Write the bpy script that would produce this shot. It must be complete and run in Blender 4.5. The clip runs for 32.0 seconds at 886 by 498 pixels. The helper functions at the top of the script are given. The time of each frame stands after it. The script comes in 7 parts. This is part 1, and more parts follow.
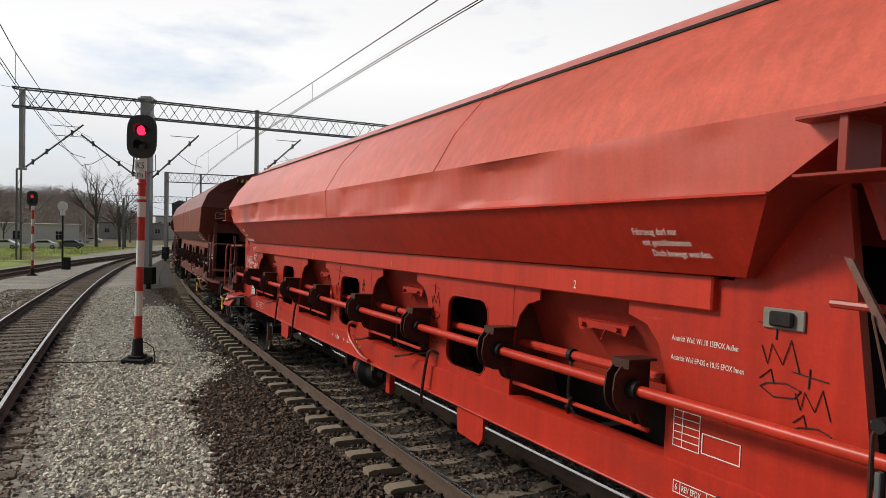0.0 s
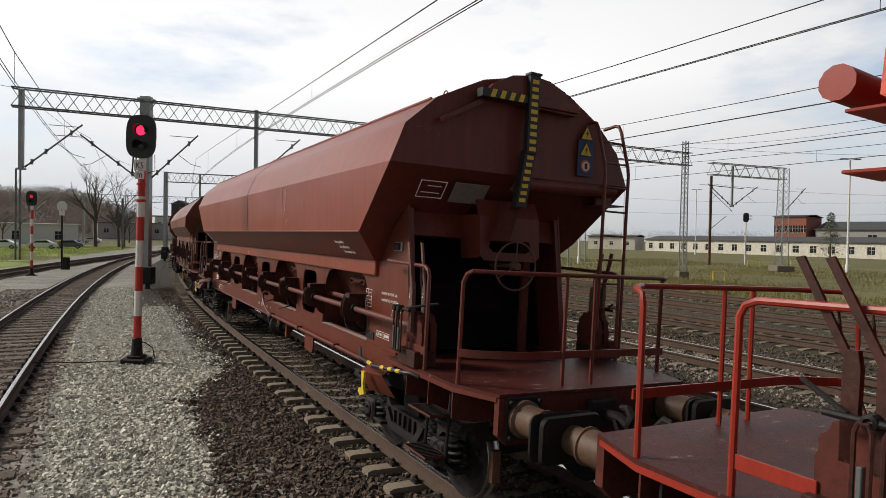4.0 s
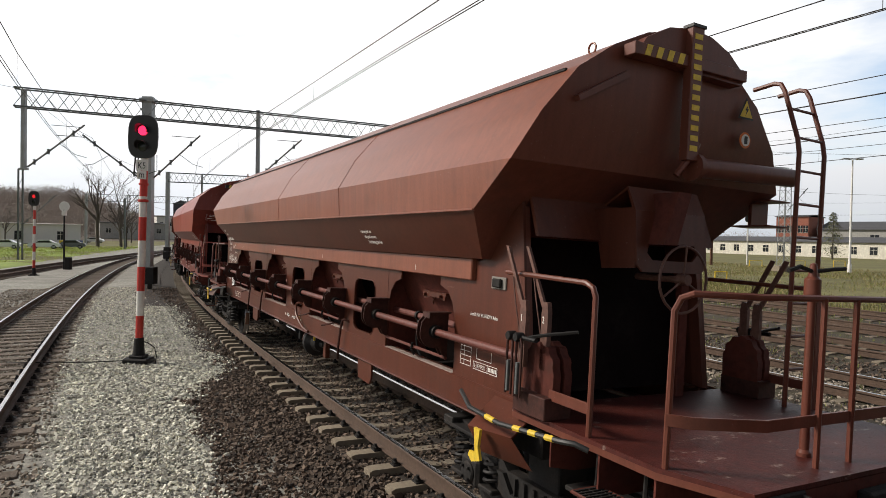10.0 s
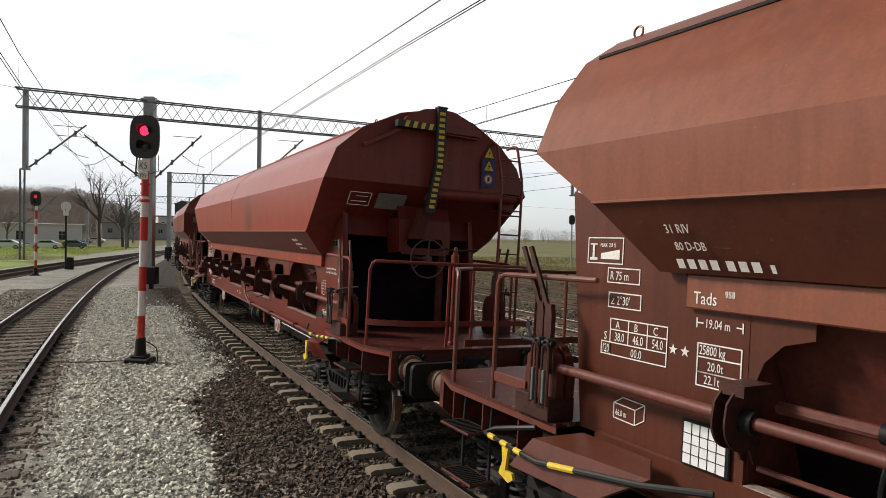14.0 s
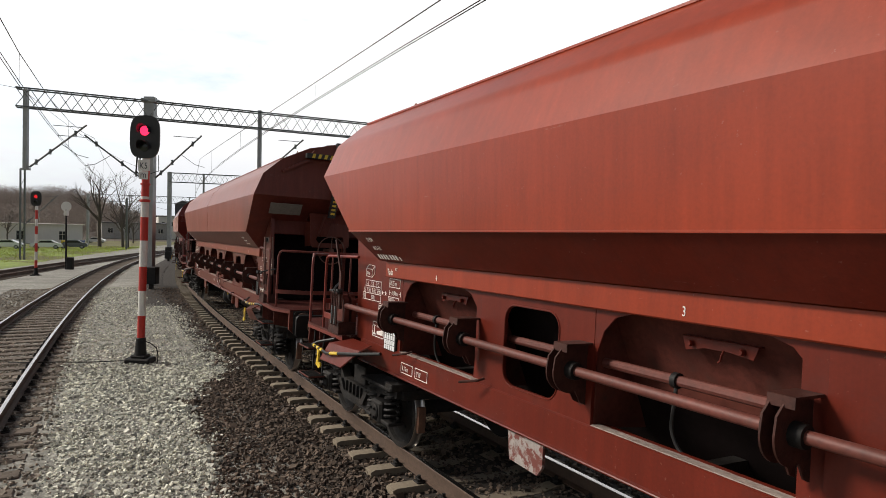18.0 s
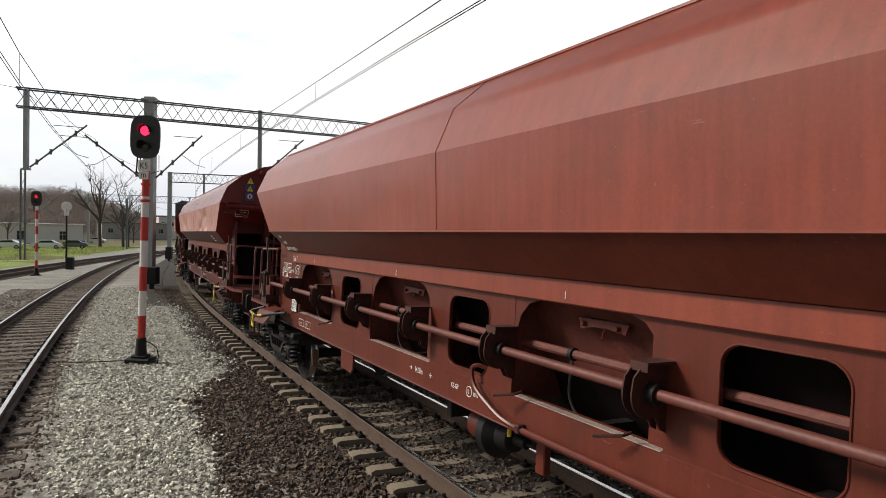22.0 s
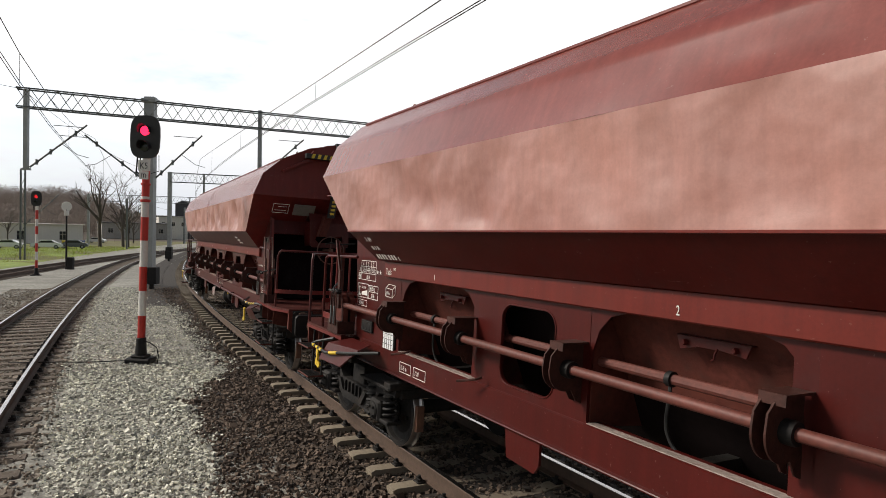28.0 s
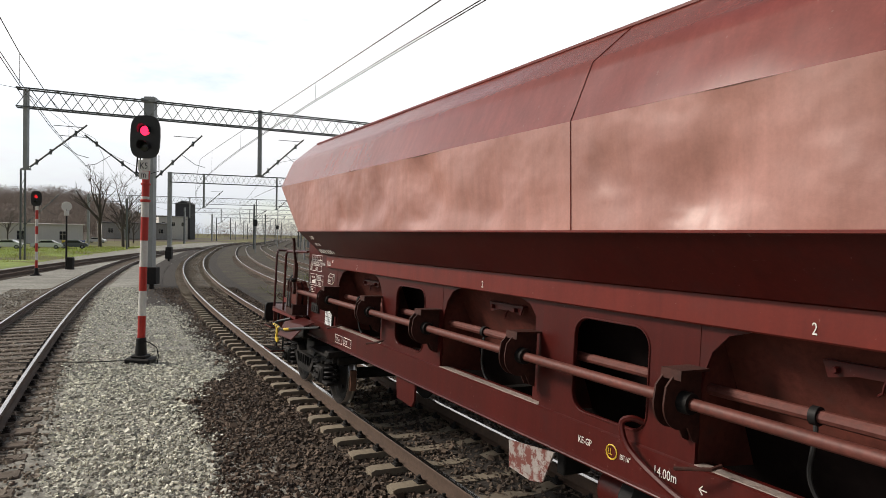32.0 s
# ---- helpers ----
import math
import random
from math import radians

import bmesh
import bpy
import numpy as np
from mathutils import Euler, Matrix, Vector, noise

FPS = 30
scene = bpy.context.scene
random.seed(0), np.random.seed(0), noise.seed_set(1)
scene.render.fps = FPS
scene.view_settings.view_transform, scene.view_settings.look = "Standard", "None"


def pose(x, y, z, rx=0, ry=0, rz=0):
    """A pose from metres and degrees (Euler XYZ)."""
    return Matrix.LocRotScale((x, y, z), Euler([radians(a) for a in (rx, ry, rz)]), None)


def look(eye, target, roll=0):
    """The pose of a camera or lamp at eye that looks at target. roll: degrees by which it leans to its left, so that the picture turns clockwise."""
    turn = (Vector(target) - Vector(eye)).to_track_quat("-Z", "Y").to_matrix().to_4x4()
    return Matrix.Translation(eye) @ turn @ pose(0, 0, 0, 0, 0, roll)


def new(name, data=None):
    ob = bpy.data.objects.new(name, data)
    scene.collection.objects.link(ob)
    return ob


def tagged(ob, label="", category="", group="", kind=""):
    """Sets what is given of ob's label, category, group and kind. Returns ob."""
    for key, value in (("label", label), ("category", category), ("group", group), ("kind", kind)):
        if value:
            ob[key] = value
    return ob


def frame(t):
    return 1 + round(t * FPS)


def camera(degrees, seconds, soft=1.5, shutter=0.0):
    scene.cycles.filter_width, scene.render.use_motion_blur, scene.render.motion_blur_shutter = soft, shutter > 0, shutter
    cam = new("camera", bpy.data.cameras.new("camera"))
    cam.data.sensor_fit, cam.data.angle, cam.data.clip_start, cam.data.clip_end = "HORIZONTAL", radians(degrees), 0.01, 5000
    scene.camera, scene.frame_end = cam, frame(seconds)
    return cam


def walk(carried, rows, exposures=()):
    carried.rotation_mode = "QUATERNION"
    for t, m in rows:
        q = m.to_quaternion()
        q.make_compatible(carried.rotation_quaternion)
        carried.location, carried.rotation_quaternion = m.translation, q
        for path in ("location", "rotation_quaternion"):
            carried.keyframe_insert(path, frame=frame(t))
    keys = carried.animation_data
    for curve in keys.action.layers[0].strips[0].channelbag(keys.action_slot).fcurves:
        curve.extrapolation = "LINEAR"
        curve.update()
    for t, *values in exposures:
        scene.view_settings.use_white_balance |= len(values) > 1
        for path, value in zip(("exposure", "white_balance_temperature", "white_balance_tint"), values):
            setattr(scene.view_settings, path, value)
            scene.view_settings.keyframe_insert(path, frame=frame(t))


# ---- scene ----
PITCH, ROLL, EYE_Z = 1.041, 1.057, 2.623


def gaze(turn):
    """Camera pose with a small turn to the right, in degrees."""
    a = radians(turn)
    return look((0, 0, EYE_Z), (10 * math.sin(a), 10 * math.cos(a), EYE_Z - 10 * math.tan(radians(PITCH))), ROLL)


cam = camera(69.86, 32.0, 0.65)
TURNS = [(0, .255), (1.5, .255), (2.5, .306), (7.5, .306), (8.5, .255), (9.5, .23), (10, .153), (11, .102), (13, .051), (14, .041),
         (18.5, .015), (20, -.015), (22.5, 0), (32, 0)]
walk(cam, [(t, gaze(a)) for t, a in TURNS], exposures=[(0, -0.12), (3.5, -0.12), (5.5, 0.17), (9.6, 0.2), (10.7, 0.45), (11.9, 0.2), (19.9, 0.17), (20.7, 0.48), (21.8, 0.18), (32, 0.17)])

# ---- world and sun ----
SUN_AZ, SUN_EL = radians(-84), radians(36)   # azimuth from +y towards +x
world = bpy.data.worlds.new("overcast_sky")
scene.world = world
world.use_nodes = True
wn, wl = world.node_tree.nodes, world.node_tree.links
wn.clear()
w_out, w_mix = wn.new("ShaderNodeOutputWorld"), wn.new("ShaderNodeMixShader")
w_sky, w_bg1, w_bg2 = wn.new("ShaderNodeTexSky"), wn.new("ShaderNodeBackground"), wn.new("ShaderNodeBackground")
w_sky.sky_type, w_sky.sun_disc, w_sky.sun_elevation, w_sky.sun_rotation = "NISHITA", False, SUN_EL, SUN_AZ
w_bg1.inputs["Strength"].default_value = 0.15
w_tc, w_sep, w_map = wn.new("ShaderNodeTexCoord"), wn.new("ShaderNodeSeparateXYZ"), wn.new("ShaderNodeMapping")
w_map.inputs["Scale"].default_value = (1.0, 1.0, 3.2)
w_noise, w_r1, w_r2 = wn.new("ShaderNodeTexNoise"), wn.new("ShaderNodeValToRGB"), wn.new("ShaderNodeValToRGB")
w_noise.inputs["Scale"].default_value, w_noise.inputs["Detail"].default_value, w_noise.inputs["Roughness"].default_value = 2.3, 7, 0.55
w_r1.color_ramp.elements[0].position, w_r1.color_ramp.elements[1].position = 0.27, 0.50     # cloud cover
w_r2.color_ramp.elements[0].position, w_r2.color_ramp.elements[0].color = 0.0, (0.57, 0.61, 0.66, 1)
w_r2.color_ramp.elements[1].position, w_r2.color_ramp.elements[1].color = 0.24, (1.0, 1.0, 1.0, 1)
for pos, v in ((0.12, .82), (0.40, .88), (0.58, .24), (0.85, .09)):   # the cloud thickens towards the zenith
    w_r2.color_ramp.elements.new(pos).color = (v, v, v * 1.02, 1)
# the cloud is thin and bright ahead and to the left, thick and grey behind
GLOW_AZ, GLOW_EL = radians(-24), radians(30)
w_dot, w_half, w_r3, w_dbl = wn.new("ShaderNodeVectorMath"), wn.new("ShaderNodeMapRange"), wn.new("ShaderNodeValToRGB"), wn.new("ShaderNodeMath")
w_dot.operation, w_dbl.operation = "DOT_PRODUCT", "MULTIPLY"
w_dot.inputs[1].default_value = (math.sin(GLOW_AZ) * math.cos(GLOW_EL), math.cos(GLOW_AZ) * math.cos(GLOW_EL), math.sin(GLOW_EL))
w_half.inputs["From Min"].default_value = -1.0
w_r3.color_ramp.elements[0].color = (.17, .17, .17, 1)
w_r3.color_ramp.elements[1].color = (.56, .56, .56, 1)
for pos, v in ((.35, .20), (.55, .30), (.66, .42), (.79, .45), (.90, .53)):
    w_r3.color_ramp.elements.new(pos).color = (v, v, v, 1)
w_r3.color_ramp.interpolation = "LINEAR"
w_dbl.inputs[1].default_value = 2.0
wl.new(w_tc.outputs["Generated"], w_dot.inputs[0])
wl.new(w_dot.outputs["Value"], w_half.inputs["Value"])
wl.new(w_half.outputs["Result"], w_r3.inputs["Fac"])
wl.new(w_r3.outputs["Color"], w_dbl.inputs[0])
wl.new(w_dbl.outputs["Value"], w_bg2.inputs["Strength"])
wl.new(w_tc.outputs["Generated"], w_map.inputs["Vector"])
wl.new(w_map.outputs["Vector"], w_noise.inputs["Vector"])
wl.new(w_noise.outputs["Fac"], w_r1.inputs["Fac"])
wl.new(w_tc.outputs["Generated"], w_sep.inputs["Vector"])
wl.new(w_sep.outputs["Z"], w_r2.inputs["Fac"])
wl.new(w_sky.outputs["Color"], w_bg1.inputs["Color"])
wl.new(w_r2.outputs["Color"], w_bg2.inputs["Color"])
wl.new(w_r1.outputs["Color"], w_mix.inputs["Fac"])
wl.new(w_bg1.outputs["Background"], w_mix.inputs[1])
wl.new(w_bg2.outputs["Background"], w_mix.inputs[2])
wl.new(w_mix.outputs["Shader"], w_out.inputs["Surface"])

sun = new("sun", bpy.data.lights.new("sun", "SUN"))
sun.data.energy, sun.data.angle, sun.data.color = 3.15, radians(14), (1.0, 0.92, 0.81)
sun.matrix_world = look((0, 0, 60), (-60 * math.sin(SUN_AZ) * math.cos(SUN_EL), -60 * math.cos(SUN_AZ) * math.cos(SUN_EL), 60 - 60 * math.sin(SUN_EL)))


# ---- materials ----
def material(name, color, rough=0.6, metal=0.0, grain=0.0, grain_scale=20.0, patches=0.0, patch_scale=2.0, bump=0.0, bump_scale=60.0,
             streak=0.0, dirt=(0.05, 0.04, 0.035), dirt_amount=0.0, dirt_scale=1.5, island=0.0, spec=0.5, dents=0.0, piece=0.0, dirt_range=(0.52, 0.75), dirt_stretch=None, dent_scale=1.3, chips=0.0):
    """Procedural surface: grain and patches vary the colour, streaks run down, dirt spots lie on it, bump gives relief."""
    mat = bpy.data.materials.new(name)
    mat.use_nodes = True
    n, l = mat.node_tree.nodes, mat.node_tree.links
    b = n["Principled BSDF"]
    b.inputs["Roughness"].default_value, b.inputs["Metallic"].default_value = rough, metal
    b.inputs["Specular IOR Level"].default_value = spec
    tc = n.new("ShaderNodeTexCoord")

    def noise_node(scale, detail=5.0, stretch=None, rough_=0.6):
        t = n.new("ShaderNodeTexNoise")
        t.inputs["Scale"].default_value, t.inputs["Detail"].default_value, t.inputs["Roughness"].default_value = scale, detail, rough_
        if stretch:
            mp = n.new("ShaderNodeMapping")
            mp.inputs["Scale"].default_value = stretch
            l.new(tc.outputs["Object"], mp.inputs["Vector"])
            l.new(mp.outputs["Vector"], t.inputs["Vector"])
        else:
            l.new(tc.outputs["Object"], t.inputs["Vector"])
        return t.outputs["Fac"]

    def scaled(fac, lo, hi):
        r = n.new("ShaderNodeMapRange")
        r.inputs["From Min"].default_value, r.inputs["From Max"].default_value = 0.25, 0.75
        r.inputs["To Min"].default_value, r.inputs["To Max"].default_value = lo, hi
        l.new(fac, r.inputs["Value"])
        return r.outputs["Result"]

    value = None

    def times(fac):
        nonlocal value
        if value is None:
            value = fac
            return
        mth = n.new("ShaderNodeMath")
        mth.operation = "MULTIPLY"
        l.new(value, mth.inputs[0])
        l.new(fac, mth.inputs[1])
        value = mth.outputs[0]

    if grain:
        times(scaled(noise_node(grain_scale), 1 - grain, 1 + grain))
    if patches:
        times(scaled(noise_node(patch_scale, 3), 1 - patches, 1 + patches))
    if streak:
        times(scaled(noise_node(1.0, 6, (11.0, 11.0, 0.6)), 1 - streak, 1 + streak))
    if island:
        g = n.new("ShaderNodeNewGeometry")
        r = n.new("ShaderNodeMapRange")
        r.inputs["To Min"].default_value, r.inputs["To Max"].default_value = 1 - island, 1 + island
        l.new(g.outputs["Random Per Island"], r.inputs["Value"])
        times(r.outputs["Result"])
    if piece:
        g = n.new("ShaderNodeObjectInfo")
        r = n.new("ShaderNodeMapRange")
        r.inputs["To Min"].default_value, r.inputs["To Max"].default_value = 1 - piece, 1 + piece
        l.new(g.outputs["Random"], r.inputs["Value"])
        times(r.outputs["Result"])
    rgb = n.new("ShaderNodeRGB")
    rgb.outputs[0].default_value = (*color, 1)
    col = rgb.outputs[0]
    if value is not None:
        v = n.new("ShaderNodeVectorMath")
        v.operation = "SCALE"
        l.new(col, v.inputs[0])
        l.new(value, v.inputs["Scale"])
        col = v.outputs["Vector"]
    if dirt_amount:
        fac = noise_node(dirt_scale, 9, dirt_stretch, 0.72)
        r = n.new("ShaderNodeMapRange")
        r.inputs["From Min"].default_value, r.inputs["From Max"].default_value = dirt_range
        r.inputs["To Max"].default_value = dirt_amount
        l.new(fac, r.inputs["Value"])
        mx = n.new("ShaderNodeMix")
        mx.data_type = "RGBA"
        l.new(r.outputs["Result"], mx.inputs["Factor"])
        l.new(col, mx.inputs["A"])
        mx.inputs["B"].default_value = (*dirt, 1)
        col = mx.outputs["Result"]
    if chips:
        for scale, stretch, lo in ((26.0, None, 0.665), (9.0, (0.25, 0.25, 2.4), 0.70)):
            r = n.new("ShaderNodeMapRange")
            r.inputs["From Min"].default_value, r.inputs["From Max"].default_value = lo, lo + 0.03
            r.inputs["To Max"].default_value = chips
            l.new(noise_node(scale, 6, stretch, 0.65), r.inputs["Value"])
            mx = n.new("ShaderNodeMix")
            mx.data_type = "RGBA"
            l.new(r.outputs["Result"], mx.inputs["Factor"])
            l.new(col, mx.inputs["A"])
            mx.inputs["B"].default_value = (color[0] * .7 + .14, color[1] * .8 + .11, color[2] * .8 + .10, 1)
            col = mx.outputs["Result"]
    l.new(col, b.inputs["Base Color"])
    normal = None
    for amount, scale, dist in ((bump, bump_scale, 0.01), (dents, dent_scale, 0.08)):
        if amount:
            bp = n.new("ShaderNodeBump")
            bp.inputs["Strength"].default_value, bp.inputs["Distance"].default_value = amount, dist
            l.new(noise_node(scale, 2.0 if dist > .05 else 4.0), bp.inputs["Height"])
            if normal:
                l.new(normal, bp.inputs["Normal"])
            normal = bp.outputs["Normal"]
    if normal:
        l.new(normal, b.inputs["Normal"])
    return mat


def glow(name, color, strength):
    mat = bpy.data.materials.new(name)
    mat.use_nodes = True
    b = mat.node_tree.nodes["Principled BSDF"]
    b.inputs["Base Color"].default_value = (*color, 1)
    b.inputs["Emission Color"].default_value, b.inputs["Emission Strength"].default_value = (*color, 1), strength
    return mat


def wagon_paint(name, color, rough, dents=0.0, dirt_amount=0.35, spec=0.22):
    rough -= .11
    color = (color[0] * .87, color[1] * .80, color[2] * .76)
    return material(name, color, rough, grain=0.10, grain_scale=45, patches=0.14, patch_scale=0.7, streak=0.18, bump=0.035, bump_scale=60,
                    dirt=(color[0] * .35 + .02, color[1] * .4 + .02, color[2] * .4 + .02), dirt_amount=dirt_amount, dirt_scale=2.2, dents=dents, spec=spec, chips=0.5)


PAINTS = {1: wagon_paint("paint_bright_red", (0.60, 0.046, 0.022), 0.48, 0.10, 0.2, 0.35),
          2: wagon_paint("paint_faded_oxide", (0.285, 0.064, 0.036), 0.46, 0.05, 0.35, 0.45),
          3: wagon_paint("paint_brown", (0.255, 0.090, 0.053), 0.48, 0.05, 0.45, 0.45),
          4: wagon_paint("paint_orange_red", (0.315, 0.047, 0.018), 0.45, 0.05, 0.25, 0.38),
          5: wagon_paint("paint_faded_oxide_light", (0.265, 0.062, 0.038), 0.45, 0.06, 0.35, 0.45),
          6: wagon_paint("paint_wine_red", (0.165, 0.022, 0.015), 0.48, 0.12, 0.3, 0.35),
          7: wagon_paint("paint_wine_red_dull", (0.170, 0.024, 0.017), 0.50, 0.12, 0.3, 0.35)}
END_PAINTS = {k: wagon_paint(name, col, 0.5, 0.0, 0.5, 0.35) for k, name, col in (
    (1, "end_paint_red", (0.36, 0.040, 0.024)), (2, "end_paint_oxide", (0.165, 0.043, 0.033)), (3, "end_paint_brown", (0.165, 0.057, 0.039)), (4, "end_paint_wine", (0.215, 0.041, 0.030)),
    (5, "end_paint_oxide_dark", (0.170, 0.042, 0.032)), (6, "end_paint_wine_dark", (0.180, 0.023, 0.020)), (7, "end_paint_wine_dull", (0.180, 0.024, 0.021)))}
FADED = {k: wagon_paint("faded_wine_roof", (0.235, 0.060, 0.050), 0.38, 0.15, 0.3, 0.65) for k in (6, 7)}
FADED[1] = wagon_paint("faded_red_roof", (0.74, 0.165, 0.115), 0.42, 0.12, 0.2, 0.45)
# paint below the hopper's edge: less bleached than above, overhang's shade added to the colour
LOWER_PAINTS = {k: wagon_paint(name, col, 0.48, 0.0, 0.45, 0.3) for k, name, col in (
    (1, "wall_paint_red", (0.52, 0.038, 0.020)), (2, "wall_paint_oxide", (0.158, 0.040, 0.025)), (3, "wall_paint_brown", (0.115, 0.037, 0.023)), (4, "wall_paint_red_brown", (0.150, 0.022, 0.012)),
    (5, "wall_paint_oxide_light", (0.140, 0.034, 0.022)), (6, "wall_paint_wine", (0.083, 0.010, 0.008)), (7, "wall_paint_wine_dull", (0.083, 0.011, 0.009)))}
SHAFT = material("worn_shaft_steel", (0.135, 0.038, 0.028), 0.58, 0.05, grain=0.3, grain_scale=30, patches=0.25, dirt=(0.05, 0.035, 0.03), dirt_amount=0.6, dirt_scale=8)
LEVER = material("worn_lever_steel", (0.150, 0.075, 0.058), 0.55, grain=0.3, grain_scale=30, patches=0.25, dirt=(0.03, 0.022, 0.018), dirt_amount=0.6, dirt_scale=6, spec=0.35)
MOTTLED = material("flaking_painted_sheet", (0.34, 0.30, 0.28), 0.6, grain=0.2, dirt=(0.16, 0.045, 0.035), dirt_amount=1.0, dirt_scale=7, dirt_range=(0.48, 0.54))
# chalky paint, made paler still to hold the sky's sheen on these sides
CHALKED_SHEEN = {1: material("chalked_sheen_bright_red", (0.60, 0.080, 0.050), 0.38, grain=0.10, grain_scale=45, patches=0.12, patch_scale=0.7, streak=0.12, bump=0.06, bump_scale=90, spec=0.75,
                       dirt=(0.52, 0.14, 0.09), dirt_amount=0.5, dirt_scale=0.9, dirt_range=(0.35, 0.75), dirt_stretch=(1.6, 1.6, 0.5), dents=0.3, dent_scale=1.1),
           6: material("chalked_sheen_wine_red", (0.41, 0.195, 0.160), 0.42, grain=0.08, grain_scale=45, patches=0.16, patch_scale=0.8, streak=0.12, bump=0.05, bump_scale=90, spec=0.7,
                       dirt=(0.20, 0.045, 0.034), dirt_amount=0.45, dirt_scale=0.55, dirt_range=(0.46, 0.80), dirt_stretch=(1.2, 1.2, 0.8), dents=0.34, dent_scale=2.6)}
CHALKED_SHEEN[7] = CHALKED_SHEEN[6]
GREASY = material("greasy_painted_steel", (0.058, 0.021, 0.016), 0.55, 0.1, grain=0.4, grain_scale=22, patches=0.3, bump=0.2, dirt=(0.010, 0.009, 0.008), dirt_amount=0.8, dirt_scale=6, spec=0.3)
LEDGE = material("dusty_worn_ledge", (0.33, 0.27, 0.24), 0.7, grain=0.35, grain_scale=30, patches=0.3, dirt=(0.16, 0.05, 0.04), dirt_amount=0.7, dirt_scale=7)
# grimy red paint, darkened to hold the shade inside the side openings too
DIRTY_SHADED_RED = material("grimy_shaded_red_paint", (0.105, 0.028, 0.020), 0.7, grain=0.3, grain_scale=20, patches=0.3, dirt=(0.03, 0.022, 0.018), dirt_amount=0.8, dirt_scale=5, bump=0.15, spec=0.2)
DECK = material("worn_platform_paint", (0.072, 0.015, 0.011), 0.50, grain=0.4, grain_scale=18, patches=0.35, patch_scale=2, dirt=(0.36, 0.29, 0.25), dirt_amount=0.9, dirt_scale=5, dirt_range=(0.60, 0.70), dirt_stretch=(1.6, .7, 1), bump=0.25, spec=0.32)
GREEN_SPRAY = material("green_spray_paint", (0.22, 0.26, 0.04), 0.6, grain=0.2)
SIGN_BLUE = material("blue_sign_sticker", (0.025, 0.045, 0.16), 0.45, grain=0.15, dirt_amount=0.3)
MARKER = material("black_marker_line", (0.012, 0.010, 0.010), 0.7)
GRIME = material("grimy_steel", (0.022, 0.020, 0.019), 0.75, 0.2, grain=0.35, grain_scale=25, patches=0.3, bump=0.3, bump_scale=45, dirt=(0.065, 0.045, 0.032), dirt_amount=0.5, dirt_scale=5, spec=0.3)
BLACK = material("black_steel", (0.012, 0.011, 0.011), 0.6, 0.1, grain=0.3, grain_scale=25, bump=0.15, dirt=(0.05, 0.035, 0.03), dirt_amount=0.35, dirt_scale=6, spec=0.3)
# near-black colour stands for the deep shade behind windows and end openings
INSIDE_SHADE = material("hopper_inside_shade", (0.010, 0.006, 0.006), 0.9, spec=0.1, grain=0.25, patches=0.25, dirt_amount=0.4)
TREAD = material("bright_wheel_steel", (0.45, 0.43, 0.41), 0.32, 1.0, grain=0.15)
BUFFER = material("greasy_buffer_steel", (0.095, 0.052, 0.031), 0.60, 0.0, grain=0.3, patches=0.4, dirt=(0.03, 0.025, 0.02), dirt_amount=0.6, dirt_scale=4)
GALV = material("galvanised_steel", (0.32, 0.33, 0.33), 0.5, 0.5, grain=0.12, patches=0.15)
DARK_GALV = material("weathered_gantry_steel", (0.13, 0.14, 0.14), 0.6, 0.3, grain=0.2, patches=0.25)
WIRE = material("copper_wire", (0.06, 0.055, 0.05), 0.5, 0.6)
WHITE = material("white_lettering", (0.80, 0.78, 0.74), 0.6, grain=0.12, grain_scale=70, dirt=(0.45, 0.30, 0.25), dirt_amount=0.5, dirt_scale=14)
CARD = material("white_card", (0.78, 0.79, 0.80), 0.5, grain=0.05)
YELLOW = material("yellow_paint", (0.72, 0.50, 0.04), 0.5, grain=0.15, dirt_amount=0.35, dirt_scale=9)
BLACKP = material("black_paint", (0.02, 0.02, 0.02), 0.5, grain=0.2)
ORANGE = material("orange_sign", (0.65, 0.16, 0.03), 0.5, grain=0.1)
PLATEGREY = material("grey_data_plate", (0.21, 0.195, 0.175), 0.5, grain=0.2, dirt_amount=0.3)
RAIL_SIDE = material("rusty_rail", (0.088, 0.055, 0.038), 0.75, 0.1, grain=0.25, grain_scale=15, patches=0.25, bump=0.2)
RAIL_TOP = material("polished_rail_head", (0.48, 0.46, 0.44), 0.25, 1.0, grain=0.1, patches=0.1)
CONCRETE = material("sleeper_concrete", (0.205, 0.168, 0.122), 0.9, grain=0.18, grain_scale=30, patches=0.2, bump=0.3, dirt=(0.10, 0.075, 0.055), dirt_amount=0.6, dirt_scale=6, piece=0.14)
TIMBER = material("weathered_timber_sleeper", (0.150, 0.118, 0.092), 0.9, grain=0.3, grain_scale=20, patches=0.3, bump=0.4, dirt=(0.23, 0.20, 0.17), dirt_amount=0.4, dirt_scale=4, piece=0.2)
BALLAST_DARK = material("brown_ballast", (0.030, 0.023, 0.018), 0.95, grain=0.5, grain_scale=22, patches=0.2, bump=1.0, bump_scale=24, dirt=(0.10, 0.08, 0.066), dirt_amount=0.6, dirt_scale=14)
BALLAST_LIGHT = material("grey_ballast", (0.28, 0.272, 0.24), 0.95, grain=0.5, grain_scale=9, patches=0.3, patch_scale=0.6, bump=1.0, bump_scale=24, dirt=(0.10, 0.09, 0.08), dirt_amount=0.5, dirt_scale=12)
